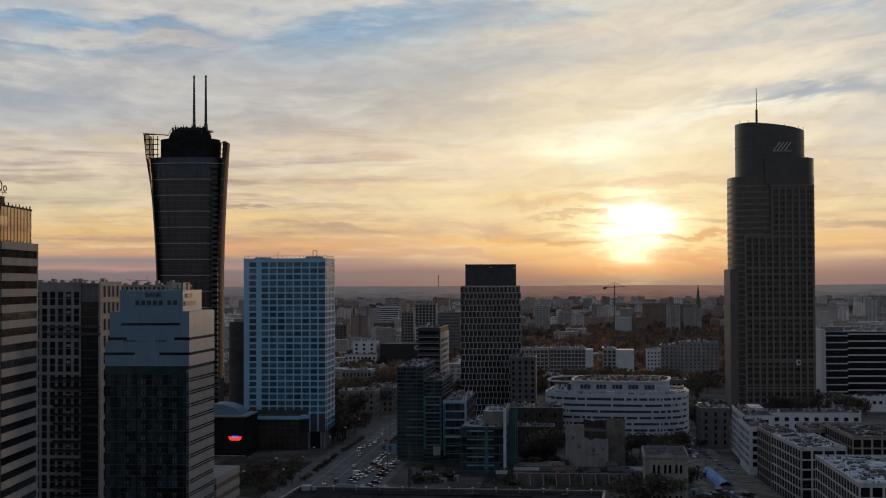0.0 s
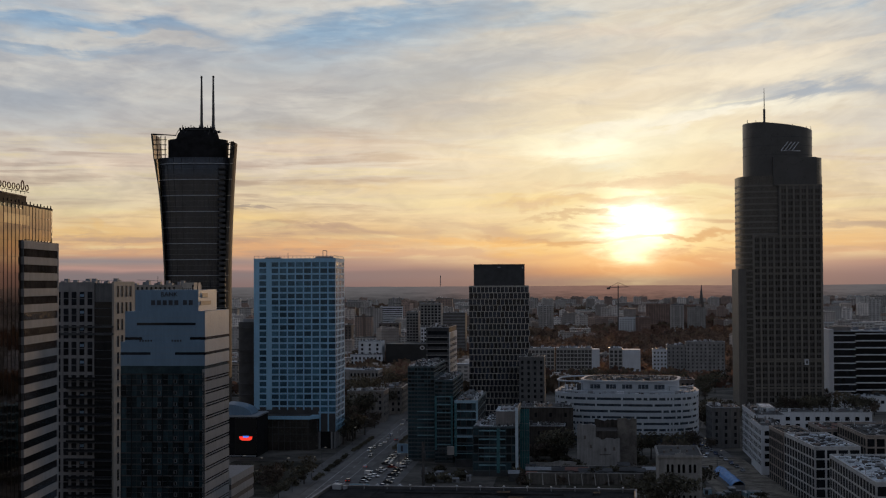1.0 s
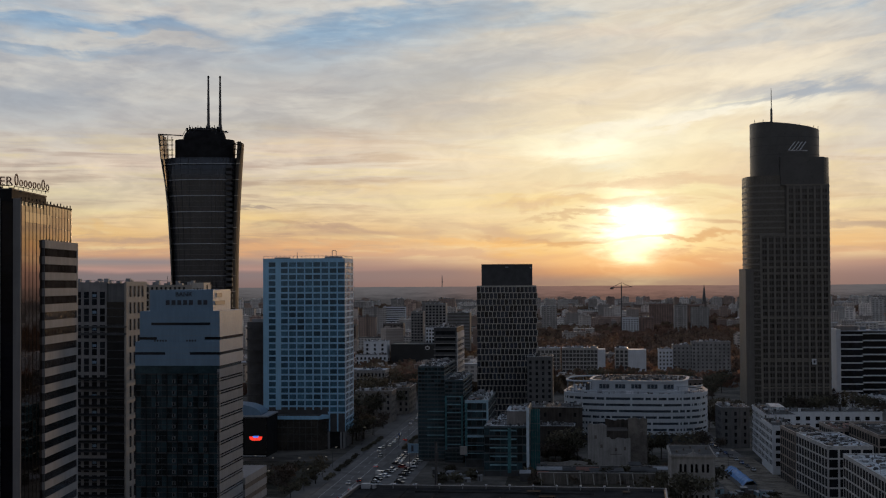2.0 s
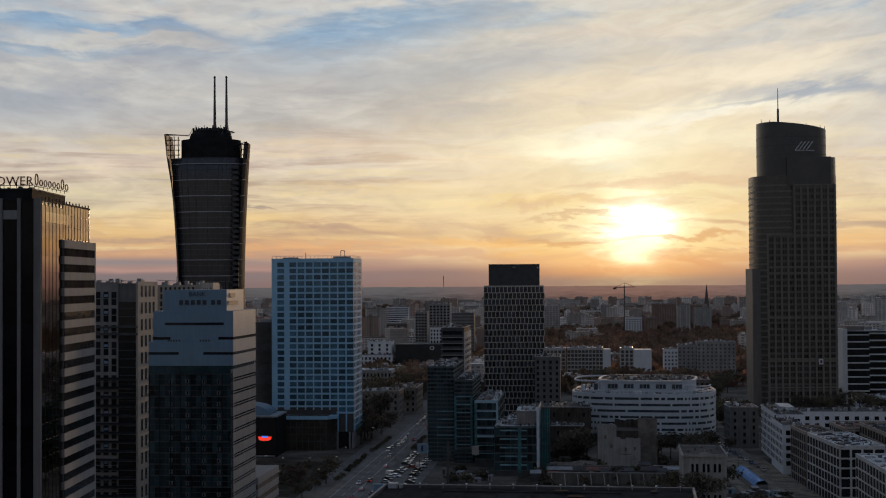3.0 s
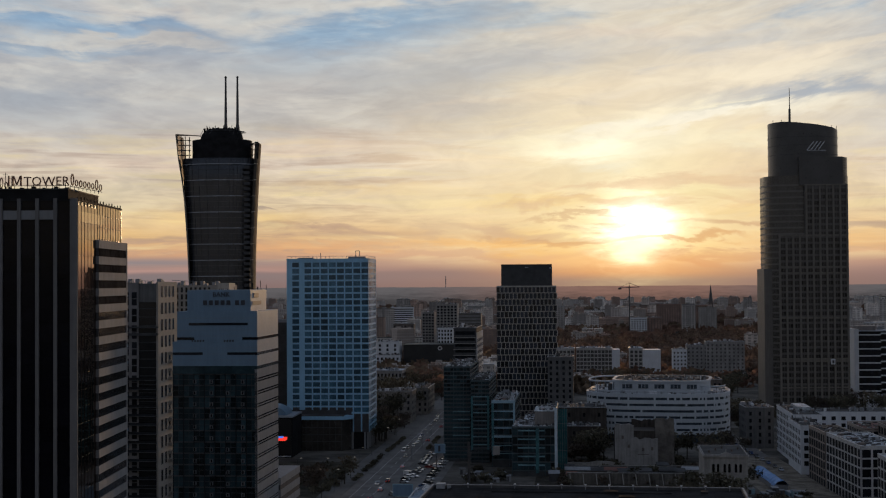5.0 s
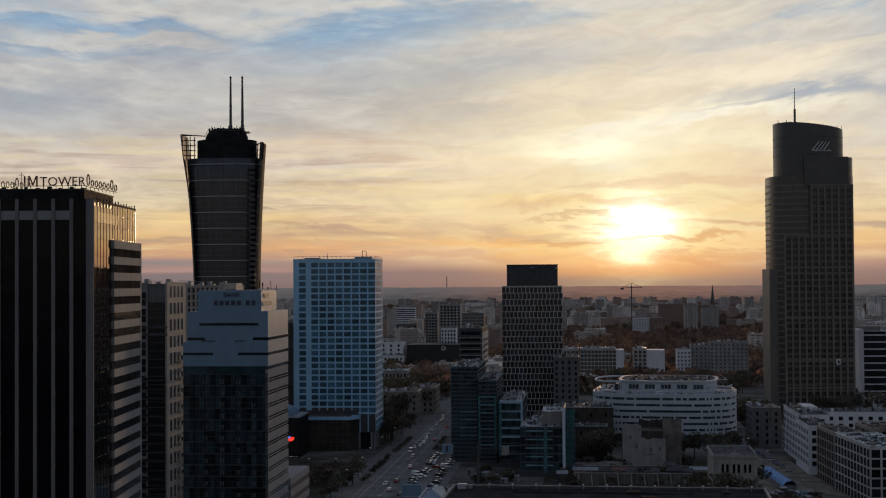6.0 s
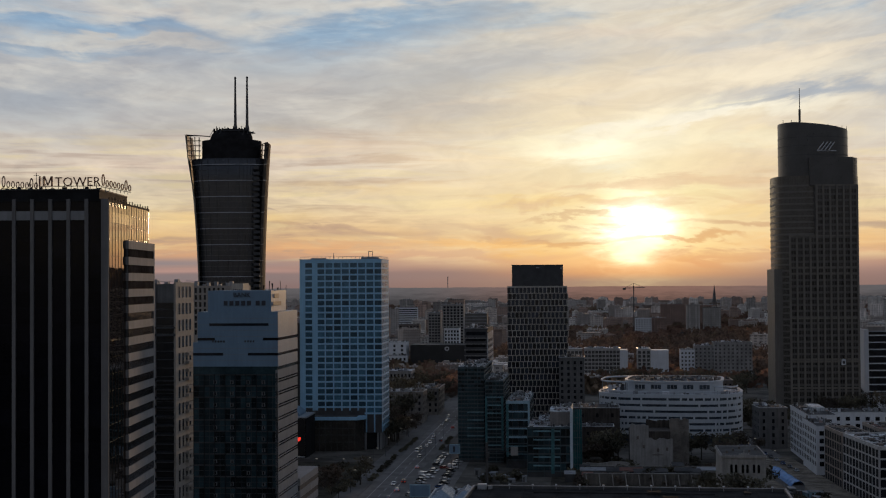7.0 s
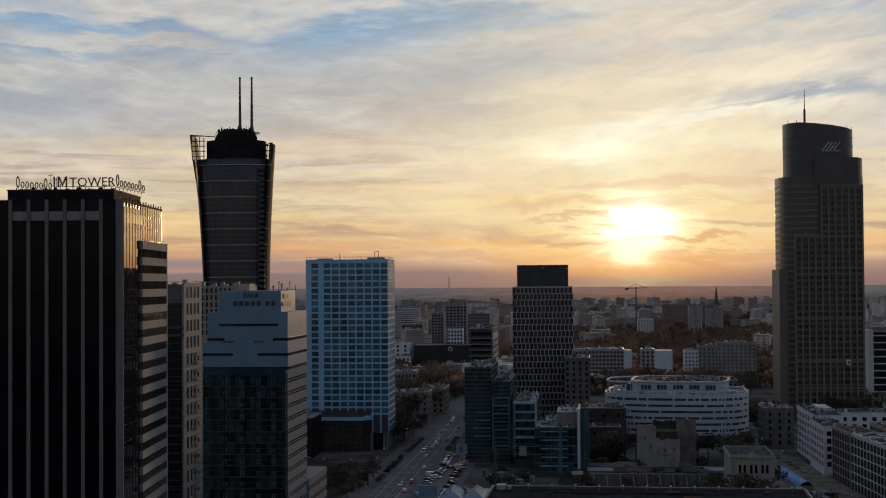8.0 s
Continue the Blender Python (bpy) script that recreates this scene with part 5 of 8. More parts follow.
def roof_clutter(parent, x0, x1, y0, y1, z, count, seed, big=1.6, high=1.2):
    """Countless small vents, ducts, boards and pipes lying on a roof."""
    rnd = random.Random(seed)
    boxes = []
    for i in range(count):
        a, b = rnd.uniform(x0, x1), rnd.uniform(y0, y1)
        kind = rnd.random()
        w, d, h = (rnd.uniform(0.2, big), rnd.uniform(0.2, big), rnd.uniform(0.15, high)) if kind < 0.6 else ((rnd.uniform(1.5, 4), 0.16, rnd.uniform(0.2, 0.5)) if kind < 0.75 else ((0.16, rnd.uniform(2, 6), rnd.uniform(0.2, 0.5)) if kind < 0.9 else (0.12, 0.12, rnd.uniform(1.0, 2.4))))
        boxes.append((a, min(x1, a + w), b, min(y1, b + d), z, z + h))
    tagged(put("roof_clutter", boxes_mesh(boxes, ROOF_GEAR), parent), kind="stuff")



TEAL_GLASS = surface("teal_glass", (0.04, 0.14, 0.165), 0.35, 0.0, 0.35, 3.0)
BRICK_PALE = surface("pale_brick", (0.22, 0.20, 0.19), 0.85, 0.0, 0.25, 4.0, 0.02, streak=True)


def glazed_block(x, y, w, d, h, label, glass, floor=3.7, pitch=2.4, frame=None, roof=PALE_ROOF, turn=GRID, limit=42, clutter=12, seed=1):
    """An office block of glass panes between mullions and floor edges, with roof clutter."""
    frame = frame or CHARCOAL
    t = thing("glass_office", x, y, turn, label, "office building")
    rnd = random.Random(seed)
    box("body", 0, w, 0.3, d, 0, h, CHARCOAL, t)
    cols, rows = max(2, round(w / pitch)), int((h - 0.6) / floor)
    cw = w / cols
    panes(t, "pane", [((i + 0.5) * cw, 0.28, h - 0.4 - (j + 1) * floor + 0.55) for j in range(rows) for i in range(cols)], cw - 0.16, floor - 0.75, glass, deep=0.06, limit=limit)
    dc = max(2, round(d / (pitch * 1.6)))
    dw = d / dc
    panes(t, "side_pane", [(w + 0.02, (i + 0.5) * dw, h - 0.4 - (j + 1) * floor + 0.55) for j in range(rows) for i in range(dc)], dw - 0.2, floor - 0.75, glass, turn=90, deep=0.06, limit=24)
    panes(t, "side_pane", [(-0.02, (i + 0.5) * dw, h - 0.4 - (j + 1) * floor + 0.55) for j in range(rows) for i in range(dc)], dw - 0.2, floor - 0.75, glass, turn=-90, deep=0.06, limit=4)
    for j in range(rows + 1):
        z = h - 0.4 - j * floor
        box("floor_edge", -0.12, w + 0.12, 0.02, d, z - 0.05, z + 0.30, frame, t)
    for i in range(0, cols + 1, 3):
        box("mullion", i * cw - 0.1, i * cw + 0.1, 0.0, 0.4, 0, h, frame, t)
    box("roof", 0.3, w - 0.3, 0.6, d - 0.3, h + 0.1, h + 0.25, roof, t)
    for a0, a1, b0, b1 in ((0, w, 0.1, 0.45), (0, w, d - 0.35, d), (0, 0.35, 0.45, d - 0.35), (w - 0.35, w, 0.45, d - 0.35)):
        box("parapet", a0, a1, b0, b1, h, h + 0.35, frame, t)
    for i in range(clutter):
        a, b = rnd.uniform(0.5, w - 3), rnd.uniform(1, d - 4)
        box("rooftop_unit", a, a + rnd.uniform(0.8, 3.2), b, b + rnd.uniform(0.8, 4), h + 0.2, h + rnd.uniform(0.5, 1.9), rnd.choice((STEEL, PALE_METAL, GREY_CONCRETE, CHARCOAL)), t)
    roof_clutter(t, 0.5, w - 0.5, 0.8, d - 0.6, h + 0.25, int(w * d / 4), seed + 40)
    return t


BLUE_LINE = surface("teal_blue_edge", (0.14, 0.27, 0.32), 0.5, 0.0, 0.35, 3.0)
DIM_LINE = surface("dim_teal_edge", (0.050, 0.080, 0.092), 0.6, 0.0, 0.35, 3.0)
BLUE_FRAME = surface("blue_frame", (0.28, 0.43, 0.53), 0.45, 0.2, 0.15, 3.0)
# Pale colour stands in for the reflection of the glossy fin.
FIN_SHEEN = surface("fin_sheen_panel", (0.50, 0.59, 0.67), 0.4, 0.0, 0.10, 3.0)
block_a = glazed_block(-20.9, 682.0, 12.2, 58, 44.1, "dark glass office block, tallest of a stepped group", GREEN_GLASS, floor=1.85, pitch=1.5, seed=2, frame=DIM_LINE, clutter=8, roof=BRIGHT_ROOF)
for j in range(4):
    box("facade_strip", 4.2, 12.2, -0.2, 0.0, 12.0 + j * 3.7, 12.45 + j * 3.7, BLUE_LINE, block_a, "pale teal floor edge")
block_b = glazed_block(-8.4, 676.0, 8.5, 56, 38.1, "dark teal glass office block in a stepped group", GREEN_GLASS, floor=1.85, pitch=1.7, seed=3, frame=DIM_LINE, clutter=8, roof=BRIGHT_ROOF)
for j in range(7):
    box("facade_strip", 0.1, 8.4, -0.2, 0.0, 8.2 + j * 3.7, 8.7 + j * 3.7, BLUE_LINE, block_b, "pale teal floor edge")
for x in (0.0, 7.5):
    box("teal_post", x, x + 1.0, -0.35, 0.0, 6.0, 31.0, TEAL_GLASS, block_b, "teal glazed corner strip")
box("roof_railing", 2.0, 6.0, 6.0, 6.2, 38.4, 39.8, PALE_METAL, block_b)
block_c = glazed_block(0.85, 660.0, 10.4, 54, 29.6, "teal glass office block with pale blue frames", GREEN_GLASS, seed=4, frame=DIM_LINE, clutter=8, roof=BRIGHT_ROOF)
for z, deep in ((6.0, 0.35), (9.6, 0.35), (13.4, 0.9), (17.4, 0.6), (21.2, 0.5), (25.0, 0.5), (28.9, 1.3)):
    box("blue_beam", -0.2, 10.4, -0.5, 0.2, z, z + deep, BLUE_FRAME if z > 12 else BLUE_LINE, block_c, "pale blue facade frame")
box("blue_post", 9.6, 10.5, -0.5, 0.2, 13.0, 30.2, BLUE_FRAME, block_c, "pale blue facade frame")
box("teal_post", -0.2, 0.9, -0.5, 0.2, 5.0, 28.9, TEAL_GLASS, block_c, "teal glazed corner strip")
block_d = glazed_block(8.4, 628.0, 18.9, 31, 21.2, "low teal glass office block with glossy end fin painted pale", GREEN_GLASS, seed=5, frame=DIM_LINE, clutter=8, roof=BRIGHT_ROOF)
for j in range(5):
    box("facade_strip", 2.5, 14.0, -0.2, 0.0, 4.6 + j * 3.7, 5.2 + j * 3.7, BLUE_LINE, block_d, "pale teal floor edge")
box("rear_wing", 3.6, 18.9, 31.0, 58, 0, 21.4, CHARCOAL, block_d)
box("rear_roof", 3.8, 18.7, 31.2, 57.8, 21.4, 21.6, BRIGHT_ROOF, block_d, "cluttered pale roof")
roof_clutter(block_d, 4.0, 18.2, 31.5, 57.5, 21.6, 110, 17)
roof_clutter(block_d, 10.0, 18.4, 7.0, 29.5, 27.8, 50, 18, high=0.8)
box("end_fin", 18.3, 19.5, -1.0, 0.0, 0, 29.6, FIN_SHEEN, block_d, "tall glossy end fin, its reflection painted pale")
box("fin_return", 18.9, 19.5, 0.0, 31, 21.4, 29.2, DIM_LINE, block_d)
box("stair_house", 9.6, 18.7, 6.0, 30, 21.4, 27.4, BRICK_PALE, block_d, "grey-brown rooftop storey under construction")
box("stair_house_roof", 9.4, 18.9, 5.8, 30.2, 27.4, 27.8, BRIGHT_ROOF, block_d)
box("roof_hatch", 11.5, 16.5, 14, 22, 27.8, 28.3, STEEL, block_d)
box("stair_glazing", 10.2, 11.6, -0.35, 0.0, 1.5, 20.6, TEAL_GLASS, block_d, "teal stair glazing")
net = thing("scaffold_net", 29.8, 650.0, GRID, "teal scaffold netting on a building side", "netting")
box("net_sheet", 0, 4.2, 0, 0.2, 0, 27.0, TEAL_NET, net)
for i in range(5):
    rod("scaffold_pole", (i * 1.05, -0.25, 0), (i * 1.05, -0.25, 27.4), 0.06, STEEL, net, 4)
for j in range(8):
    rod("scaffold_ledger", (0, -0.28, 2.5 + j * 3), (4.2, -0.28, 2.5 + j * 3), 0.05, STEEL, net, 4)


def make_oval_office():
    t = thing("oval_office", 94.8, 785.0, -12.0, "white oval office building with ribbon windows and roof terrace", "office building")
    low = oval(0, 0, 37.6, 31.0, 96, 3.2)
    prism("body", low, 0, 24.4, RIBBON, t, "dark ribbon glazing")
    for j in range(6):
        z = 4.25 + j * 3.18
        ring("white_band", low, z, z + 1.95, 0.3, WHITE_OVAL, t, "white curved facade band")
    ring("white_band", low, 23.4, 25.3, 0.45, WHITE_OVAL, t, "white curved parapet band")
    rnd = random.Random(8)
    for i in range(96):
        x, y = low[i]
        for j in range(7):
            if y < 8 and rnd.random() < 0.42:
                put("window_post", POST, t, (x * 1.003, y * 1.003, 3.1 + j * 3.18), math.degrees(math.atan2(y, x)))
    prism("terrace", oval(0, 0, 36.6, 30.0, 64, 3.2), 24.4, 24.7, PALE_ROOF, t)
    up = oval(2.0, 3, 25.5, 24.0, 80, 4.0)
    prism("top_storey", up, 24.7, 31.0, WHITE_OVAL, t, "white set-back top storey")
    for i in range(5):
        x = -17.5 + i * 8.4
        box("top_window", x, x + 5.2, -21.3, -20.6, 27.4, 29.6, RIBBON, t)
        for k in range(1, 3):
            box("window_bar", x + k * 1.75 - 0.08, x + k * 1.75 + 0.08, -21.4, -21.3, 27.4, 29.6, WHITE_OVAL, t)
    box("terrace_wall", -30, 27, -24.2, -23.8, 24.7, 26.6, WHITE_OVAL, t)
    ring("roof_rim", up, 30.8, 31.6, 0.7, WHITE_OVAL, t, "white roof rim")
    prism("roof", oval(2.0, 3, 25.0, 23.4, 64, 4.0), 31.0, 31.2, ROOF_FELT, t)
    # open hoop over the terrace end
    loop = oval(-21.5, 2.0, 15.5, 22.5, 48, 2.8)
    near_side = loop[12:37]
    for p, q in zip(near_side, near_side[1:]):
        rod("hoop_tube", (*p, 31.0), (*q, 31.0), 0.5, WHITE_OVAL, t, 6)
    for p in near_side[::4]:
        rod("hoop_post", (*p, 24.7), (*p, 31.0), 0.16, STEEL, t, 5)
    for i in range(26):
        a = math.pi * (1.02 + 0.98 * i / 25)
        x, y = 34.0 * math.cos(a), 27.5 * math.sin(a) * (0.9 if i % 2 else 1)
        w = rnd.uniform(0.5, 1.9)
        box("terrace_unit", x - w, x + w, y - 0.8, y + 0.8, 24.7, 25.5 + 1.3 * rnd.random(), rnd.choice((WHITE_PAINT, STEEL, PALE_METAL, WHITE_PAINT)), t)
    for i in range(22):
        x, y = rnd.uniform(-34, -20), rnd.uniform(-17, 16)
        box("terrace_unit", x, x + rnd.uniform(0.6, 2.4), y, y + rnd.uniform(0.6, 2), 24.7, 26.0 + 3.0 * rnd.random(), rnd.choice((WHITE_PAINT, STEEL, CHARCOAL, WHITE_PAINT)), t)
    roof_clutter(t, -20, 25, -17, 22, 31.2, 130, 83, high=1.3)
    roof_clutter(t, -30, 32, -27, -21.5, 24.7, 60, 84, high=1.5)
    arc = oval(27.5, -6.0, 8.0, 13.0, 32, 2.5)
    for p, q in zip(arc[18:33], arc[19:33] + [arc[0]]):
        rod("side_hoop_tube", (*p, 28.6), (*q, 28.6), 0.35, WHITE_OVAL, t, 6)
    for p in arc[18:32:4]:
        rod("hoop_post", (*p, 24.7), (*p, 28.6), 0.14, STEEL, t, 5)
    for i in range(30):
        o = low[48 + int(i / 30 * 48)]
        box("terrace_post", o[0] * 0.975 - 0.06, o[0] * 0.975 + 0.06, o[1] * 0.975 - 0.06, o[1] * 0.975 + 0.06, 24.7, 26.2, STEEL, t)
    ring("terrace_rail", [(x * 0.975, y * 0.975) for x, y in low], 26.1, 26.22, 0.06, STEEL, t)


RIBBON = surface("ribbon_glass", (0.045, 0.058, 0.075), 0.2, 0.0, 0.5, 2.5)
WHITE_OVAL = surface("white_oval_cladding", (0.44, 0.48, 0.53), 0.7, 0.0, 0.08, 6.0, streak=True)
POST = mesh_of(box_verts(-0.1, 0.14, -0.5, 0.5, 0, 1.2), BOX_FACES, WHITE_OVAL)
make_oval_office()


hall_wall = surface("black_hall_cladding", (0.018, 0.018, 0.019), 0.6, 0.0, 0.3, 8.0)


def windowed_block(name, x, y, w, d, h, turn, wall, roof, label, floor=3.2, pitch=3.2, win=(1.5, 1.8), sides=("front", "left"), limit=32, clutter=6, seed=1, glass=None, category="building", base=None):
    """A masonry block with recessed-looking windows set in proud surrounds, cornice, parapet and roof clutter."""
    glass = glass or WINDOW_DARK
    limit = limit if y < 800 else (16 if y < 1300 else 6)
    z0 = GZ if base is None else base
    t = thing(name, x, y, turn, label, category, z=z0)
    rnd = random.Random(seed)
    box("wall", 0, w, 0, d, 0, h, wall, t)
    rows = max(1, int((h - 1.2) / floor))
    for side in sides:
        long = w if side == "front" else d
        cols = max(1, int(long / pitch))
        gap = long / cols
        spots, sills = [], []
        for j in range(rows):
            z = h - 1.0 - (j + 1) * floor + (floor - win[1]) * 0.5
            for i in range(cols):
                a = (i + 0.5) * gap
                spots.append({"front": (a, -0.02, z), "left": (-0.02, a, z), "right": (w + 0.02, a, z)}[side])
                sills.append({"front": (a, -0.02, z - 0.16), "left": (-0.02, a, z - 0.16), "right": (w + 0.02, a, z - 0.16)}[side])
        turn_ = {"front": 0, "left": -90, "right": 90}[side]
        panes(t, "window", spots, win[0], win[1], glass, turn=turn_, deep=0.05, limit=limit)
        if y < 720:
            panes(t, "sill", sills, win[0] + 0.3, 0.16, wall, turn=turn_, deep=0.28, limit=8)
    box("cornice", -0.25, w + 0.25, -0.25, d + 0.25, h, h + 0.35, wall, t)
    box("roof", 0.2, w - 0.2, 0.2, d - 0.2, h + 0.35, h + 0.5, roof, t)
    # Pale parapets stand in for the sunlit rims of the roofs.
    for a0, a1, b0, b1 in ((-0.1, w + 0.1, -0.1, 0.2), (-0.1, w + 0.1, d - 0.2, d + 0.1), (-0.1, 0.2, 0.2, d - 0.2), (w - 0.2, w + 0.1, 0.2, d - 0.2)):
        box("parapet", a0, a1, b0, b1, h + 0.35, h + 0.62, PALE_METAL if roof is not hall_wall else wall, t)
    for i in range(clutter):
        a, b = rnd.uniform(0.5, max(0.6, w - 3)), rnd.uniform(1, max(1.1, d - 4))
        box("rooftop_unit", a, a + rnd.uniform(0.6, 2.4), b, b + rnd.uniform(0.8, 3), h + 0.4, h + rnd.uniform(1.0, 2.4), rnd.choice((STEEL, PALE_METAL, WHITE_PAINT, CHARCOAL)), t)
    # Small gear, added also for the bright specks of lit roof edges.
    if clutter:
        roof_clutter(t, 0.4, w - 0.6, 0.4, d - 0.6, h + 0.5, min(60, int(w * d / 15)), seed + 90, big=1.3, high=1.6)
    return t


white_block = windowed_block("apartment_block", 138.5, 665.0, 13, 54, 22.0, -5.2, WHITE_PAINT, ROOF_FELT, "white apartment block with dark square windows", 3.3, 4.6, (2.0, 2.2), clutter=6, seed=11)
box("roof_box", 5.5, 11.5, 22, 44, 22.4, 24.0, BRIGHT_ROOF, white_block)
windowed_block("apartment_block", 132.8, 628.0, 9.5, 36, 20.6, -5.2, WHITE_PAINT, ROOF_FELT, "grey-white lower apartment wing with dark flat roof", 3.3, 4.4, (1.9, 2.0), clutter=3, seed=19)
windowed_block("apartment_block", 152.0, 690.0, 46, 20, 21.0, -5.2, WHITE_PAINT, ROOF_FELT, "long low white apartment block with dark flat roof", 3.3, 4.2, (2.0, 1.8), clutter=9, seed=12)
FRAME_STONE = surface("facade_stone", (0.47, 0.465, 0.465), 0.7, 0.0, 0.18, 4.0, streak=True)


BROWN_FRAME = surface("brown_frame_stone", (0.30, 0.255, 0.225), 0.8, 0.0, 0.25, 4.0, streak=True)


def make_frame_block(x, y, w, d, h, turn, label, seed, stone=None, roof=None, units=16, limit=72):
    """A block behind an even frame of stone piers and floor bands, with a pale roof."""
    stone, roof = stone or FRAME_STONE, roof or BRIGHT_ROOF
    t = thing("frame_office", x, y, turn, label, "office building")
    rnd = random.Random(seed)
    box("core", 0.16, w - 0.16, 0.16, d - 0.16, 0, h - 0.3, CHARCOAL, t)
    floor = 3.6
    rows = int(h / floor)
    fc, lc = max(2, round(w / 4.0)), max(2, round(d / 4.6))
    fw, lw = w / fc, d / lc
    for i in range(fc + 1):
        box("pier", max(0, i * fw - 0.38), min(w, i * fw + 0.38), 0, 0.6, 0, h, stone, t)
    for i in range(lc + 1):
        box("pier", 0.02, 0.6, max(0.0, i * lw - 0.4), min(d, i * lw + 0.4), 0, h, stone, t)
    for j in range(rows + 1):
        z = h - 0.9 - j * floor
        if z > 0:
            box("floor_band", 0.03, w, 0.03, 0.58, z, z + 0.62, stone, t)
            box("floor_band", 0.03, 0.58, 0.6, d, z, z + 0.62, stone, t)
    panes(t, "window", [((i + 0.5) * fw, 0.155, h - 0.9 - (j + 1) * floor + 0.65) for j in range(rows) for i in range(fc)], fw - 0.8, floor - 0.7, WINDOW_DARK, deep=0.05, limit=30)
    panes(t, "window", [(0.155, (i + 0.5) * lw, h - 0.9 - (j + 1) * floor + 0.65) for j in range(rows) for i in range(lc)], lw - 0.9, floor - 0.7, WINDOW_DARK, turn=-90, deep=0.04, limit=min(limit, 48))
    box("roof", 0.6, w - 0.3, 0.6, d - 0.3, h - 0.3, h - 0.05, roof, t, "pale grey roof membrane")
    for a0, a1, b0, b1 in ((0, w, 0, 0.45), (0, w, d - 0.45, d), (0, 0.45, 0.45, d - 0.45), (w - 0.45, w, 0.45, d - 0.45)):
        box("parapet", a0, a1, b0, b1, h - 0.02, h + 0.55, stone, t)
    for i in range(units):
        a, b = rnd.uniform(2, w - 4), rnd.uniform(3, d - 6)
        box("rooftop_unit", a, a + rnd.uniform(0.7, 2.2), b, b + rnd.uniform(1, 4), h - 0.05, h + rnd.uniform(0.3, 1.1), rnd.choice((STEEL, CHARCOAL, CHARCOAL, BRICK)), t)
    roof_clutter(t, 1.0, w - 1.0, 1.0, d - 1.0, h - 0.05, int(w * d / 9), seed + 60, high=0.7)
    return t


make_frame_block(132.5, 537.0, 17, 50, 22.0, -0.6, "pale stone-framed office block with grid of dark windows", 21)
make_frame_block(126.7, 442.0, 30, 72, 22.0, -4.1, "pale stone-framed office block with patched white roof", 22, units=26)
make_frame_block(133.3, 590.0, 12, 30, 21.6, -2.0, "brown-grey loft block with tall dark openings", 13, stone=BROWN_FRAME, roof=ROOF_FELT)
make_frame_block(157.0, 556.0, 30, 50, 24.0, -3.0, "brown-grey block with tall dark bays behind the framed offices", 23, stone=BROWN_FRAME, roof=ROOF_FELT)
make_frame_block(153.5, 606.0, 40, 30, 21.5, -3.0, "low brown block with rust-coloured roof clutter", 24, stone=BROWN_FRAME, roof=RUST_TILE)


OLD_PLASTER_PALE = surface("patched_plaster", (0.26, 0.25, 0.245), 0.9, 0.0, 0.30, 6.0, 0.02, streak=True)


def make_small_palace():
    t = thing("old_townhouse", 75.4, 540.0, -6.5, "old grey townhouse with tall windows and crowning cornice", "house")
    w, d, h = 15.9, 32, 18.4
    box("wall", 0, w, 0, d, 0, h, OLD_PLASTER, t)
    box("cornice", -0.5, w + 0.5, -0.5, d + 0.5, h, h + 0.5, OLD_PLASTER, t)
    box("attic", 0.2, w - 0.2, 0.3, d - 0.3, h + 0.5, h + 0.7, ROOF_FELT, t, "dark flat roof")
    for a0, a1, b0, b1 in ((-0.2, w + 0.2, -0.2, 0.2), (-0.2, w + 0.2, d - 0.2, d + 0.2), (-0.2, 0.15, 0.2, d - 0.2), (w - 0.15, w + 0.2, 0.2, d - 0.2)):
        box("attic_rim", a0, a1, b0, b1, h + 0.5, h + 1.0, OLD_PLASTER_PALE, t)
    for i in range(5):
        box("roof_vent", 2 + i * 2.9, 2.7 + i * 2.9, 8 + (i * 7) % 17, 8.7 + (i * 7) % 17, h + 0.7, h + 1.6, BRICK, t)
    for z in (6.0, 12.0):
        box("string_course", -0.15, w + 0.15, -0.15, 0.3, z, z + 0.35, OLD_PLASTER, t)
    for g in range(3):
        for i in range(2):
            x = 3.4 + g * 4.1 + i * 1.7
            for z, hh in ((12.8, 3.2), (7.2, 3.0), (1.2, 3.4)):
                k = 8
                pts = [(-0.45, 0), (0.45, 0)] + [(0.45 * math.cos(math.pi * q / k), hh - 0.5 + 0.45 * math.sin(math.pi * q / k)) for q in range(k + 1)]
                n = len(pts)
                me = mesh_of([(a, -0.06, b) for a, b in pts] + [(a, 0.0, b) for a, b in pts], [tuple(range(n))] + [(q, (q + 1) % n, n + (q + 1) % n, n + q) for q in range(n)], BLACK_GLASS)
                put("window", me, t, (x, 0, z))
    v = [(4.6, -0.4, h + 0.5), (w - 4.6, -0.4, h + 0.5), (w / 2, -0.4, h + 2.0)]
    put("pediment", mesh_of(v + [(a, 0.3, c) for a, _, c in v], [(0, 1, 2), (5, 4, 3), (0, 3, 4, 1), (1, 4, 5, 2), (2, 5, 3, 0)], OLD_PLASTER_PALE), t)
    for i, up in enumerate((1.1, 2.4, 1.1)):
        rod("finial", (w / 2 - 1.6 + i * 1.6, 0, h + 0.5), (w / 2 - 1.6 + i * 1.6, 0, h + 0.5 + up), 0.28, OLD_PLASTER_PALE, t, 6, 0.14)


make_small_palace()


RUIN_BRICK = surface("weathered_brick", (0.15, 0.135, 0.122), 0.9, 0.0, 0.4, 4.0, 0.03)


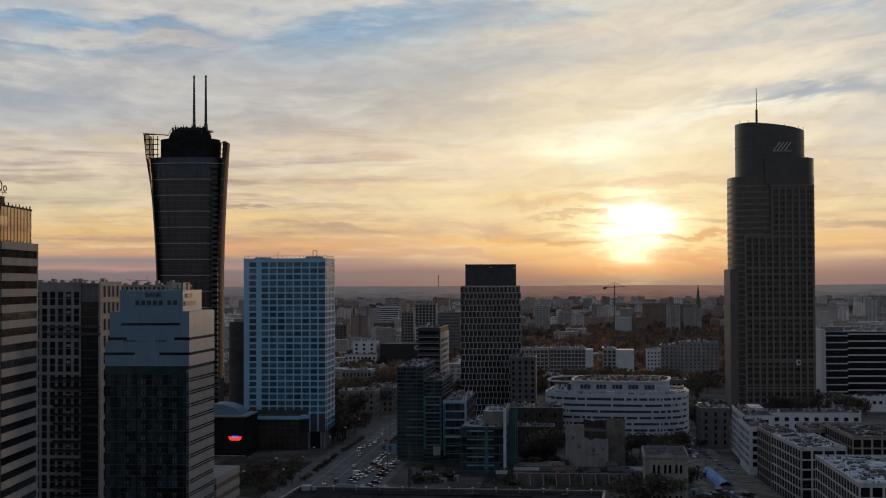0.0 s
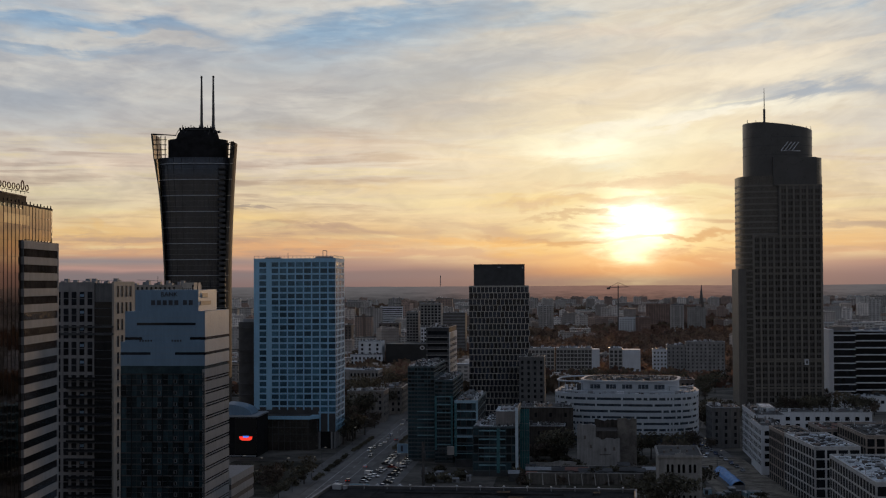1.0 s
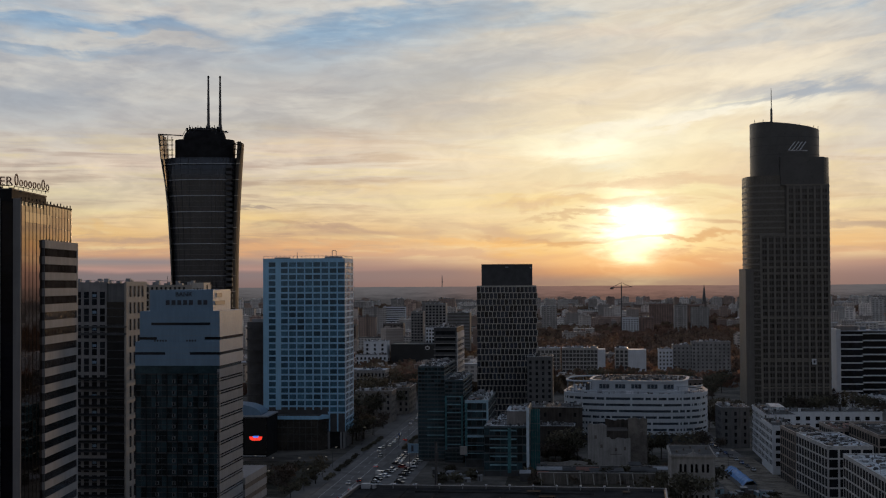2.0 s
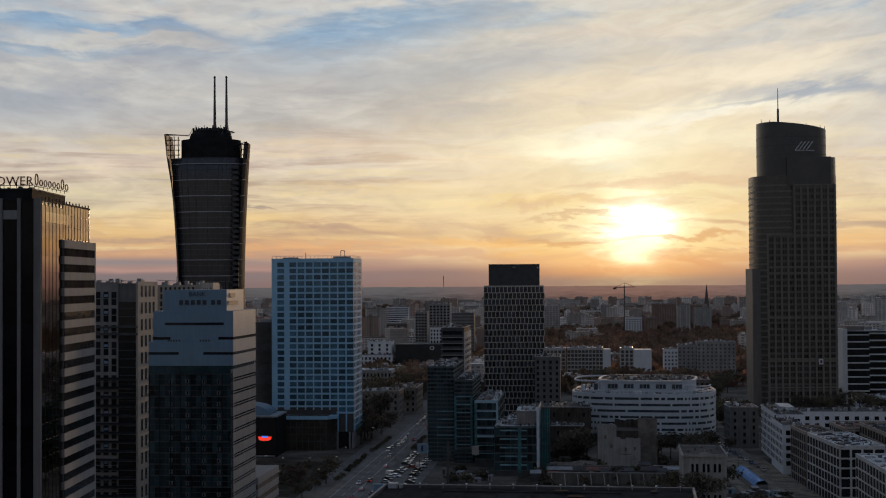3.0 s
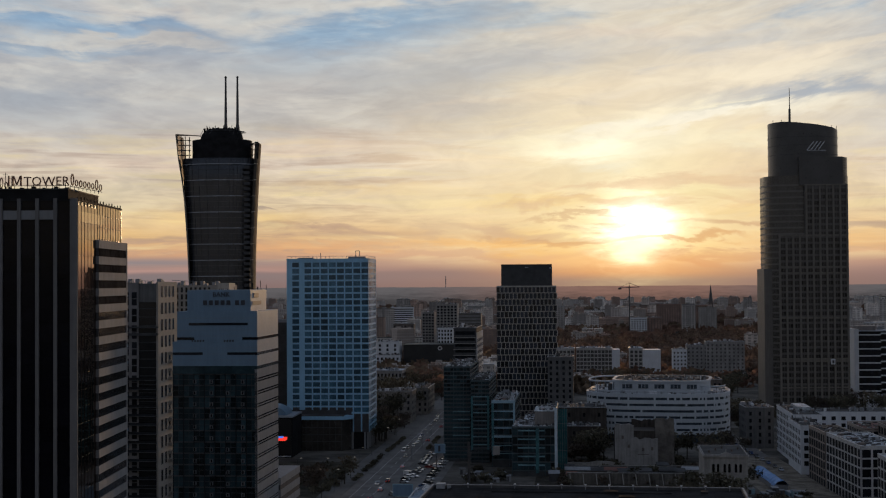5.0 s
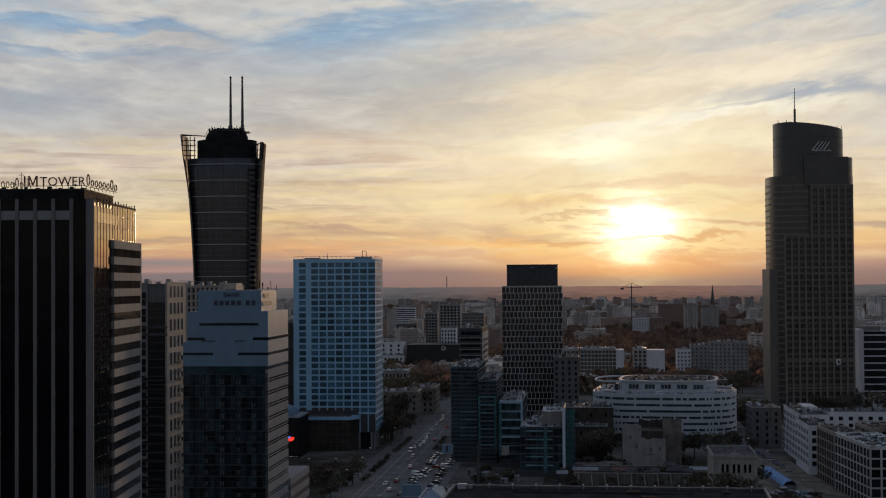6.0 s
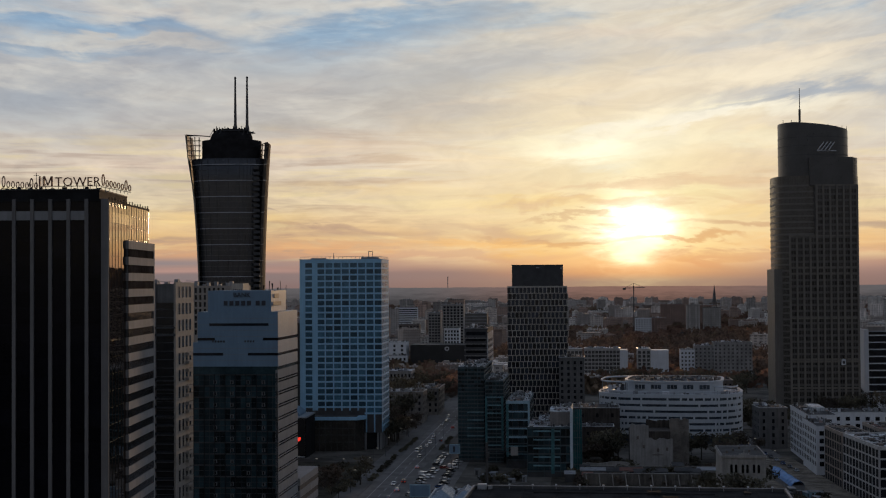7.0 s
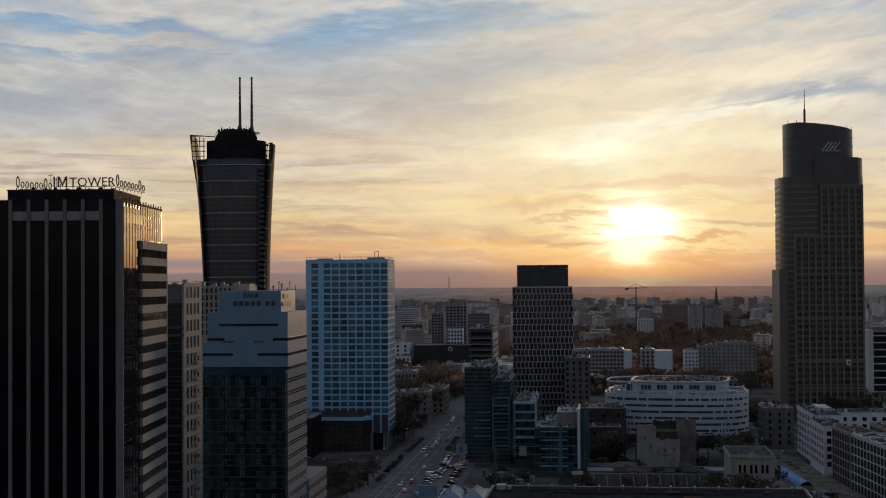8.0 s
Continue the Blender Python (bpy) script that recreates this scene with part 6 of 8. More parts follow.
def make_ruin():
    """Half-demolished tenement: blank firewalls of patched plaster and brick."""
    t = thing("ruined_tenement", 55.3, 650.0, GRID, "half-ruined tenement with blank patched plaster firewalls", "ruin")

    def jag(x0, x1, top, mat, y, seed, thick=1.0):
        rnd = random.Random(seed)
        k = 9
        upper = [(x0 + (x1 - x0) * i / k, top + rnd.uniform(-0.7, 0.4)) for i in range(k + 1)]
        pts = [(x1, 0), *reversed(upper), (x0, 0)]
        pts.reverse()
        n = len(pts)
        me = mesh_of([(a, y, b) for a, b in pts] + [(a, y + thick, b) for a, b in pts], [tuple(reversed(range(n))), tuple(range(n, 2 * n))] + [(q, (q + 1) % n, n + (q + 1) % n, n + q) for q in range(n)], mat)
        return put("wall", me, t)

    jag(0.0, 8.4, 20.2, OLD_PLASTER_PALE, 0, 1)
    jag(8.4, 19.0, 13.8, OLD_PLASTER_PALE, 0.3, 2)
    jag(18.2, 26.8, 22.0, RUIN_BRICK, 10, 3)
    jag(-24.0, 0.0, 3.6, OLD_PLASTER, -2, 4)
    box("rear_wing", 0, 18, 1, 18, 0, 17.0, SOOT_BRICK, t)
    jag(8.0, 18.5, 20.5, SOOT_BRICK, 18.2, 6)
    box("rear_wing", 18.6, 26.6, 11, 24, 0, 20.0, RUIN_BRICK, t)
    for x, z in ((3, 13.5), (5.6, 9.5), (12, 8), (16, 8.4), (24, 14), (26, 9)):
        box("bricked_window", x, x + 1.0, -0.05 if x < 8.4 else (0.25 if x < 20 else 9.95), 0.2 if x < 8.4 else (0.5 if x < 20 else 10.2), z, z + 1.5, BRICK, t)
    box("ledge", 10, 15, 0.1, 0.4, 6.5, 6.8, BRICK, t)


make_ruin()
windowed_block("old_tenement", 31.0, 735.0, 30, 24, 20.0, GRID, SOOT_BRICK, ROOF_FELT, "dark old tenement with few windows", 4.6, 7.0, (1.2, 2.0), clutter=6, seed=31)
windowed_block("old_tenement", 34.0, 700.0, 20, 14, 14.0, GRID, SOOT_BRICK, ROOF_FELT, "dark low brick outbuilding", 3.6, 5.0, (1.0, 1.5), clutter=4, seed=32)


def make_fence_wall():
    t = thing("yard_wall", 33.0, 640.0, GRID, "low concrete yard wall with a lighter coping", "wall")
    box("wall_panel", 0, 78, 0, 0.4, 0, 3.0, DARK_CONCRETE, t)
    box("coping", -0.1, 78.1, -0.08, 0.48, 3.0, 3.2, OLD_PLASTER, t)
    for i in range(7):
        box("pilaster", 2 + i * 12.0, 2.6 + i * 12.0, -0.2, 0.2, 0, 3.4, OLD_PLASTER, t)


make_fence_wall()


def make_prop_wall():
    t = thing("retaining_wall", 30.0, 603.0, GRID, "grey concrete retaining wall with pale slanting props", "wall")
    box("wall_panel", 0, 48, 0, 0.6, 0, 4.6, RETAINING, t)
    box("coping", -0.1, 48.1, -0.1, 0.7, 4.6, 4.8, OLD_PLASTER_PALE, t)
    for i in range(9):
        rod("prop", (1.5 + i * 5.4, -3.0, 0), (1.0 + i * 5.4, -0.1, 4.3), 0.2, OLD_PLASTER, t, 4)


RETAINING = surface("stained_retaining_concrete", (0.125, 0.115, 0.104), 0.9, 0.0, 0.45, 3.0, 0.03, streak=True, specular=0.15)
make_prop_wall()


def make_near_roof():
    """Flat roof of a near building, seen from above along its far edge."""
    t = thing("near_building", -22.6, 236.0, -7.5, "near building with dark felt roof and pale metal edge", "building")
    W, L, H = 49.2, 60.0, 51.0
    box("wall", 0, W, -L, 0, 0, H - 0.6, DARK_CONCRETE, t)
    box("roof", 0.3, W - 0.3, -L + 0.3, -0.3, H - 0.6, H - 0.45, BLACK_FELT, t)
    box("parapet", 0, W, -0.3, 0.05, H - 0.6, H - 0.05, CHARCOAL, t)
    box("edge_flashing", -0.05, W + 0.05, -0.16, 0.10, H - 0.05, H + 0.03, FLASHING, t, "pale metal edge flashing")
    box("parapet", 0, 0.35, -L, -0.3, H - 0.6, H - 0.05, CHARCOAL, t)
    box("edge_flashing", -0.05, 0.22, -L, -0.4, H - 0.05, H + 0.04, FLASHING, t, "pale metal edge flashing")
    box("parapet", W - 0.35, W, -L, -0.3, H - 0.6, H - 0.05, CHARCOAL, t)
    box("edge_flashing", W - 0.22, W + 0.05, -L, -0.4, H - 0.05, H + 0.04, FLASHING, t, "pale metal edge flashing")
    for i in range(13):
        x = 2 + i * 3.75
        box("roof_light", x, x + 0.12, -0.8, -0.68, H - 0.45, H + 0.25, STEEL, t)
        box("lamp_head", x - 0.1, x + 0.22, -0.9, -0.6, H + 0.22, H + 0.36, WHITE_PAINT, t)
    for i in range(9):
        x = 3 + i * 5.2
        box("roof_seam", x, x + 0.25, -L + 1, -1.2, H - 0.45, H - 0.36, BLACK_FELT, t)
    rnd = random.Random(5)
    for i in range(9):
        x, y = rnd.uniform(2, W - 6), rnd.uniform(-14, -3)
        box("rooftop_unit", x, x + rnd.uniform(0.5, 2.5), y, y + rnd.uniform(0.5, 2), H - 0.45, H + rnd.uniform(-0.3, 0.1), BLACK_FELT, t)
    box("vent_hood", 0.8, 2.2, -1.8, -0.6, H - 0.45, H + 0.35, PALE_METAL, t)
    box("vent_hood", 2.5, 3.1, -1.5, -0.8, H - 0.45, H + 0.15, STEEL, t)
    box("kerb_strip", 10, 38, -5.0, -4.6, H - 0.44, H - 0.25, BLACK_FELT, t)
    return t


FLASHING = surface("weathered_flashing", (0.30, 0.30, 0.31), 0.9, 0.0, 0.3, 2.0, specular=0.05)
BLACK_FELT = surface("black_bitumen_felt", (0.028, 0.028, 0.030), 0.95, 0.0, 0.45, 3.0, 0.02, specular=0.02)
make_near_roof()


def make_yard_clutter():
    rnd = random.Random(14)
    for i in range(16):
        x, y = rnd.uniform(22, 108), rnd.uniform(608, 636)
        k = thing("shed", x, y, GRID + rnd.uniform(-6, 6), "low dark shed with felt roof on an overgrown yard", "shed", group="yard sheds")
        w, d, h = rnd.uniform(4, 11), rnd.uniform(3, 7), rnd.uniform(2.2, 3.6)
        box("wall", 0, w, 0, d, 0, h, rnd.choice((DARK_CONCRETE, BRICK, OLD_PLASTER, CHARCOAL)), k)
        v = [(-0.3, -0.3, h), (w + 0.3, -0.3, h), (w + 0.3, d + 0.3, h + 0.9), (-0.3, d + 0.3, h + 0.9)]
        put("roof", mesh_of(v + [(a, b, c + 0.15) for a, b, c in v], BOX_FACES, rnd.choice((ROOF_FELT, ROOF_FELT, RUST_TILE, STEEL))), k)
        box("door", w * 0.3, w * 0.3 + 1.0, -0.06, 0, 0, 2.0, CHARCOAL, k)


make_yard_clutter()

windowed_block("old_tenement", 130.0, 728.0, 14, 20, 20.0, -2.0, DARK_CONCRETE, ROOF_FELT, "dim grey corner tenement beside the side street", 3.5, 3.6, (1.2, 1.9), clutter=5, seed=74)


# ---------------------------------------------------------------- trees
def leaf_cloud(lobes, count, size, rnd, material):
    """Many small bent leaf clumps spread through a few lobes, thicker near their skins."""
    verts, faces = [], []
    for _ in range(count):
        (cx, cy, cz), (rx, ry, rz) = rnd.choice(lobes)
        v = Vector((rnd.gauss(0, 1), rnd.gauss(0, 1), rnd.gauss(0, 1))).normalized() * rnd.uniform(0.45, 1.08)
        c = Vector((cx + v.x * rx, cy + v.y * ry, cz + v.z * rz))
        a = Vector((rnd.uniform(-1, 1), rnd.uniform(-1, 1), rnd.uniform(-1, 1))).normalized() * size * rnd.uniform(0.5, 1.3)
        b = a.cross(Vector((rnd.uniform(-1, 1), rnd.uniform(-1, 1), rnd.uniform(-1, 1)))).normalized() * size * rnd.uniform(0.4, 1.0)
        k = len(verts)
        n = a.cross(b).normalized() * size * 0.3
        verts += [c - a, c - b + n, c + a, c + b + n]
        faces += [(k, k + 1, k + 2), (k, k + 2, k + 3)]
    return mesh_of(verts, faces, material)


def make_tree(x, y, high, wide, leaf, label, seed):
    rnd = random.Random(seed)
    t = thing("tree", x, y, 0, label, "tree", group="street trees")
    stems = [((0, 0, 0), (0.2, 0.1, high * 0.55), high * 0.022, high * 0.010)]
    lobes = []
    for i in range(6):
        a = i * 2.4 + rnd.uniform(-0.5, 0.5)
        r = wide * rnd.uniform(0.2, 0.55)
        tip = (r * math.cos(a), r * math.sin(a), high * rnd.uniform(0.45, 0.82))
        stems.append(((0.1, 0.05, high * rnd.uniform(0.25, 0.5)), tip, high * 0.010, high * 0.004))
        lobes.append((tip, (wide * rnd.uniform(0.28, 0.42),) * 2 + (high * rnd.uniform(0.12, 0.2),)))
    verts, faces = [], []
    for p, q, r0, r1 in stems:
        turn = (Vector(q) - Vector(p)).to_track_quat("Z", "Y")
        k = len(verts)
        for c, r in ((Vector(p), r0), (Vector(q), r1)):
            verts += [c + turn @ Vector((r * math.cos(i * 1.0472), r * math.sin(i * 1.0472), 0)) for i in range(6)]
        faces += [(k + i, k + (i + 1) % 6, k + 6 + (i + 1) % 6, k + 6 + i) for i in range(6)]
    put("trunk", mesh_of(verts, faces, BARK), t)
    put("crown", leaf_cloud(lobes, 420, high * 0.045, rnd, leaf), t)
    return t


TREES = [make_tree(-54.0, 770.0, 15, 11, LEAF_GREEN, "dark green broad-leaved street tree", 1),
         make_tree(-48.0, 800.0, 13, 9, LEAF_BROWN, "brown autumn street tree", 2),
         make_tree(-58.0, 792.0, 17, 13, LEAF_GREEN, "tall dark broad-leaved tree", 3),
         make_tree(-44.0, 835.0, 11, 8, LEAF_BROWN, "small brown autumn tree", 4)]
wild = random.Random(77)
TREE_PLOTS = [  # x range, y range, count
    (-66, -52, 745, 900, 22), (-66, -40, 905, 1150, 26), (-40, -10, 1000, 1180, 16), 
    (94, 102, 560, 600, 1), (136, 152, 775, 870, 10), (150, 182, 800, 930, 14), (100, 190, 1010, 1200, 34), (205, 262, 880, 925, 18), (240, 330, 960, 1040, 16),
    (190, 250, 1010, 1150, 14), (38, 54, 662, 696, 7), (84, 108, 664, 700, 6), (-78, -62, 560, 625, 6), (68, 82, 512, 528, 3), (115, 126, 690, 722, 4), (-12, 8, 760, 880, 9)]
for x0, x1, y0, y1, count in TREE_PLOTS:
    for _ in range(count):
        x, y = wild.uniform(x0, x1), wild.uniform(y0, y1)
        s = wild.uniform(0.6, 1.1) * (1.35 if x0 == -66 else 1.0)
        copy = copy_thing(wild.choice(TREES), Matrix.Translation((x, y, GZ)) @ Matrix.Rotation(wild.uniform(0, 6.28), 4, "Z"))
        copy.scale = (s, s, s * wild.uniform(0.85, 1.1))


def make_woods():
    """Far belts of trees, nobody could count them."""
    for name, leaf, seed, label in (("woodland", FAR_GREEN, 5, "dark far belts of trees between housing"), ("woodland", FAR_BROWN, 6, "brown autumn tree belts between far housing")):
        rnd = random.Random(seed)
        verts, faces = [], []
        made = 0
        while made < 5200:
            y = 1080 + 2560 * rnd.random() ** 1.2
            x = rnd.uniform(-0.36, 0.36) * y
            patch = noise.noise(Vector((x / 170, y / 260, seed))) + 0.35 * noise.noise(Vector((x / 50, y / 70, seed + 3)))
            if patch < 0.0:
                continue
            made += 1
            g = ground_height(y)
            r, h = rnd.uniform(3.5, 7.5), rnd.uniform(6, 13) * (1 - 0.5 * (y - 1080) / 2600)
            for _ in range(12):
                v = Vector((rnd.gauss(0, 1), rnd.gauss(0, 1), rnd.gauss(0, 1))).normalized() * rnd.uniform(0.5, 1.0)
                c = Vector((x + v.x * r, y + v.y * r, g + h * 0.55 + v.z * h * 0.5))
                a = Vector((rnd.uniform(-1, 1), rnd.uniform(-0.4, 0.4), rnd.uniform(-0.7, 0.7))).normalized() * rnd.uniform(2.0, 4.2)
                b = Vector((rnd.uniform(-0.5, 0.5), rnd.uniform(-0.6, 0.6), rnd.uniform(0.6, 1))).normalized() * rnd.uniform(1.4, 3.2)
                k = len(verts)
                verts += [c - a, c - b, c + a, c + b]
                faces += [(k, k + 1, k + 2), (k, k + 2, k + 3)]
        tagged(put(name, mesh_of(verts, faces, leaf)), label, "woods", kind="stuff")


def in_park(x, y):
    """The wide belt of park trees behind the loggia blocks."""
    return 1275 < y < 2080 - 320 * max(0.0, noise.noise(Vector((x / 160, 0.0, 4.0)))) and 30 + (y - 1275) * 0.02 < x < 0.30 * y


def make_park():
    rnd = random.Random(64)
    verts, faces = [], []
    made = 0
    while made < 1500:
        x, y = rnd.uniform(30, 620), rnd.uniform(1275, 2080)
        if not in_park(x, y) or any(abs(x - a) < c / 2 + 8 and -14 < y - b < 26 for a, b, c in PARK_GAPS):
            continue
        if noise.noise(Vector((x / 70, y / 110, 2.0))) < -0.12:
            continue
        made += 1
        g = ground_height(y)
        r, h = rnd.uniform(3.5, 8.5), rnd.uniform(6, 18)
        for _ in range(34):
            v = Vector((rnd.gauss(0, 1), rnd.gauss(0, 1), rnd.gauss(0, 1))).normalized() * rnd.uniform(0.5, 1.0)
            c = Vector((x + v.x * r, y + v.y * r, g + h * 0.58 + v.z * h * 0.45))
            a = Vector((rnd.uniform(-1, 1), rnd.uniform(-0.6, 0.6), rnd.uniform(-0.8, 0.8))).normalized() * rnd.uniform(0.9, 2.2)
            b = Vector((rnd.uniform(-0.6, 0.6), rnd.uniform(-0.6, 0.6), rnd.uniform(0.5, 1))).normalized() * rnd.uniform(0.8, 1.8)
            k = len(verts)
            verts += [c - a, c - b, c + a, c + b]
            faces += [(k, k + 1, k + 2), (k, k + 2, k + 3)]
    tagged(put("woodland", mesh_of(verts, faces, PARK_LEAVES)), "dark brown park trees in autumn", "woods", kind="stuff")


PARK_GAPS = [(222, 1262, 40), (281, 2166, 52), (197, 2100, 60)]
PARK_LEAVES = surface("park_autumn_leaves", (0.112, 0.092, 0.080), 0.9, 0.0, 0.55, 16.0, specular=0.05, translucent=0.55)
make_woods()
make_park()


def make_shrubs():
    """Bushes on the open plots, each a low clump of leaves on short stems."""
    rnd = random.Random(33)
    first = []
    for leaf, label in ((LEAF_GREEN, "dark unkempt bush on a vacant plot"), (LEAF_BROWN, "brown leafless bush on a vacant plot")):
        t = thing("bush", 60.0 + 20 * len(first), 640.0, 0, label, "bush", group="bushes on vacant plots")
        lobes = [((rnd.uniform(-1.5, 1.5), rnd.uniform(-1.5, 1.5), rnd.uniform(0.7, 1.6)), (1.4, 1.4, 0.9)) for _ in range(6)]
        put("foliage", leaf_cloud(lobes, 150, 0.45, rnd, leaf), t)
        first.append(t)
    for x0, x1, y0, y1, count in ((25, 105, 600, 646, 46), (36, 56, 646, 700, 14), (82, 110, 640, 700, 18), (-100, -62, 580, 640, 14), (92, 120, 500, 570, 7), (-14, 6, 608, 650, 6)):
        for _ in range(count):
            s = rnd.uniform(0.7, 1.8)
            c = copy_thing(rnd.choice(first), Matrix.Translation((rnd.uniform(x0, x1), rnd.uniform(y0, y1), GZ)) @ Matrix.Rotation(rnd.uniform(0, 6), 4, "Z"))
            c.scale = (s, s, s)


make_shrubs()


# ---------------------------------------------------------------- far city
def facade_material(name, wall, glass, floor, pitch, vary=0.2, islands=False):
    """Rows of small windows for far walls; callers lift the tones in place of haze."""
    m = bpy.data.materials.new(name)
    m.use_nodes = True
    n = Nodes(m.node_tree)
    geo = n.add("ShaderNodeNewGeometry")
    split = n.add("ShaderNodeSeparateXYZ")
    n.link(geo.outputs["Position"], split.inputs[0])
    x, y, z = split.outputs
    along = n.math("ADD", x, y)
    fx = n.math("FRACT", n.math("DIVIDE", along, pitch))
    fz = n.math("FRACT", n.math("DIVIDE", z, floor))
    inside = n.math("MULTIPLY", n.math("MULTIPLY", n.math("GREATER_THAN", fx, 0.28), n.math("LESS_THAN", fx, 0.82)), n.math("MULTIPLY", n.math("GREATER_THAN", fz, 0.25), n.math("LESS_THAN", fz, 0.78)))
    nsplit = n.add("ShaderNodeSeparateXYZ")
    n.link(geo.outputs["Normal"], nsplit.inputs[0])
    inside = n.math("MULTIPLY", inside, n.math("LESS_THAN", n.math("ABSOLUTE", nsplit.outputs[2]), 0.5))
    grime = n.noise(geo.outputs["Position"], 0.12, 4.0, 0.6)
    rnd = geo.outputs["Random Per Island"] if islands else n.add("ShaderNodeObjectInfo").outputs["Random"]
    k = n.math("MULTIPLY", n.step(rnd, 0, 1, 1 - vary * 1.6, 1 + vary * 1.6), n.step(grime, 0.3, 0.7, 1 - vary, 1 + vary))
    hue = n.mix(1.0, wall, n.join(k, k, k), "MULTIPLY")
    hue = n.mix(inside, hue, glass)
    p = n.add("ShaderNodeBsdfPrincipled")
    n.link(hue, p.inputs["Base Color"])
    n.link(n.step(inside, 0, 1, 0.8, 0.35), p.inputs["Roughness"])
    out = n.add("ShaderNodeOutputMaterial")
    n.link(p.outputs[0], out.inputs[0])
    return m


# Wall tones raised and window contrast cut to stand in for haze.
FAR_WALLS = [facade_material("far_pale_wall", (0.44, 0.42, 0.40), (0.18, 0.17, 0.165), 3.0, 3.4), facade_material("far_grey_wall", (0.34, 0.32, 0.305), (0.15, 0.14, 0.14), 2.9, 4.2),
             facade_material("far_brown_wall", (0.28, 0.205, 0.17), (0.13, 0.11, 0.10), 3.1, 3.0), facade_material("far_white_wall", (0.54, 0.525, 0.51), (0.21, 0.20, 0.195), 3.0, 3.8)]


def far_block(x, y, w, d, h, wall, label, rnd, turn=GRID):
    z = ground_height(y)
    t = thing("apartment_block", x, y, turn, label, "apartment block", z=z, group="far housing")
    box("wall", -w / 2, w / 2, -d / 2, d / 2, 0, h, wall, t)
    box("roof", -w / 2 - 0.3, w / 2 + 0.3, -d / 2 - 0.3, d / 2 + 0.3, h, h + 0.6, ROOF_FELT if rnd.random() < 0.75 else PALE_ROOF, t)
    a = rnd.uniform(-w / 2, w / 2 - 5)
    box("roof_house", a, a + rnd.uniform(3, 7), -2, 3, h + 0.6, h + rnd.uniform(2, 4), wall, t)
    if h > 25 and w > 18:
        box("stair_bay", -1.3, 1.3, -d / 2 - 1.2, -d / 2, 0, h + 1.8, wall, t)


def make_far_city():
    rnd = random.Random(21)
    labels = ("pale concrete apartment block among far trees", "grey concrete apartment block with flat roof", "brown brick apartment block with flat roof", "white rendered apartment block with flat roof")
    placed = []
    tries = 0
    while len(placed) < 140 and tries < 9000:
        tries += 1
        y = 1080 + 2500 * rnd.random() ** 1.25
        x = rnd.uniform(-0.34, 0.345) * y
        if in_park(x, y):
            continue
        tall = rnd.random() < 0.33
        w, d = (rnd.uniform(16, 34), 13) if tall else (rnd.uniform(24, 75), rnd.uniform(11, 18))
        h = rnd.uniform(26, 46) if tall else rnd.uniform(10, 20)
        if y < 1500:
            h = min(h, 22)
        h = min(h, 79.0 - y * 0.0095 - ground_height(y) - 4)
        if h < 5 or any(abs(x - a) < (w + c) / 2 + 10 and abs(y - b) < 42 for a, b, c in placed):
            continue
        if any(abs(x - a) < (w + c) / 2 + 14 and abs(y - b) < 70 for a, b, c in KEEP_CLEAR):
            continue
        placed.append((x, y, w))
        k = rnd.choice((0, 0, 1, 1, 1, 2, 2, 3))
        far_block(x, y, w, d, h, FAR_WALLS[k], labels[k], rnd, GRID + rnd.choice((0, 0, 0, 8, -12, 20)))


KEEP_CLEAR = [(-74, 1402, 30), (-28, 1402, 66), (-6, 910, 26), (-20, 1455, 14), (-61, 1050, 24), (-17, 1537, 26), (8, 1600, 26), (-85, 2290, 40), (109, 1230, 40), (150, 1230, 30), (182, 1250, 16), (222, 1260, 38),
              (281, 2166, 52), (377, 2400, 96), (197, 2100, 78), (48, 860, 16), (476, 2700, 20), (264, 2226, 30), (285, 985, 70), (195, 1130, 110)]
make_far_city()


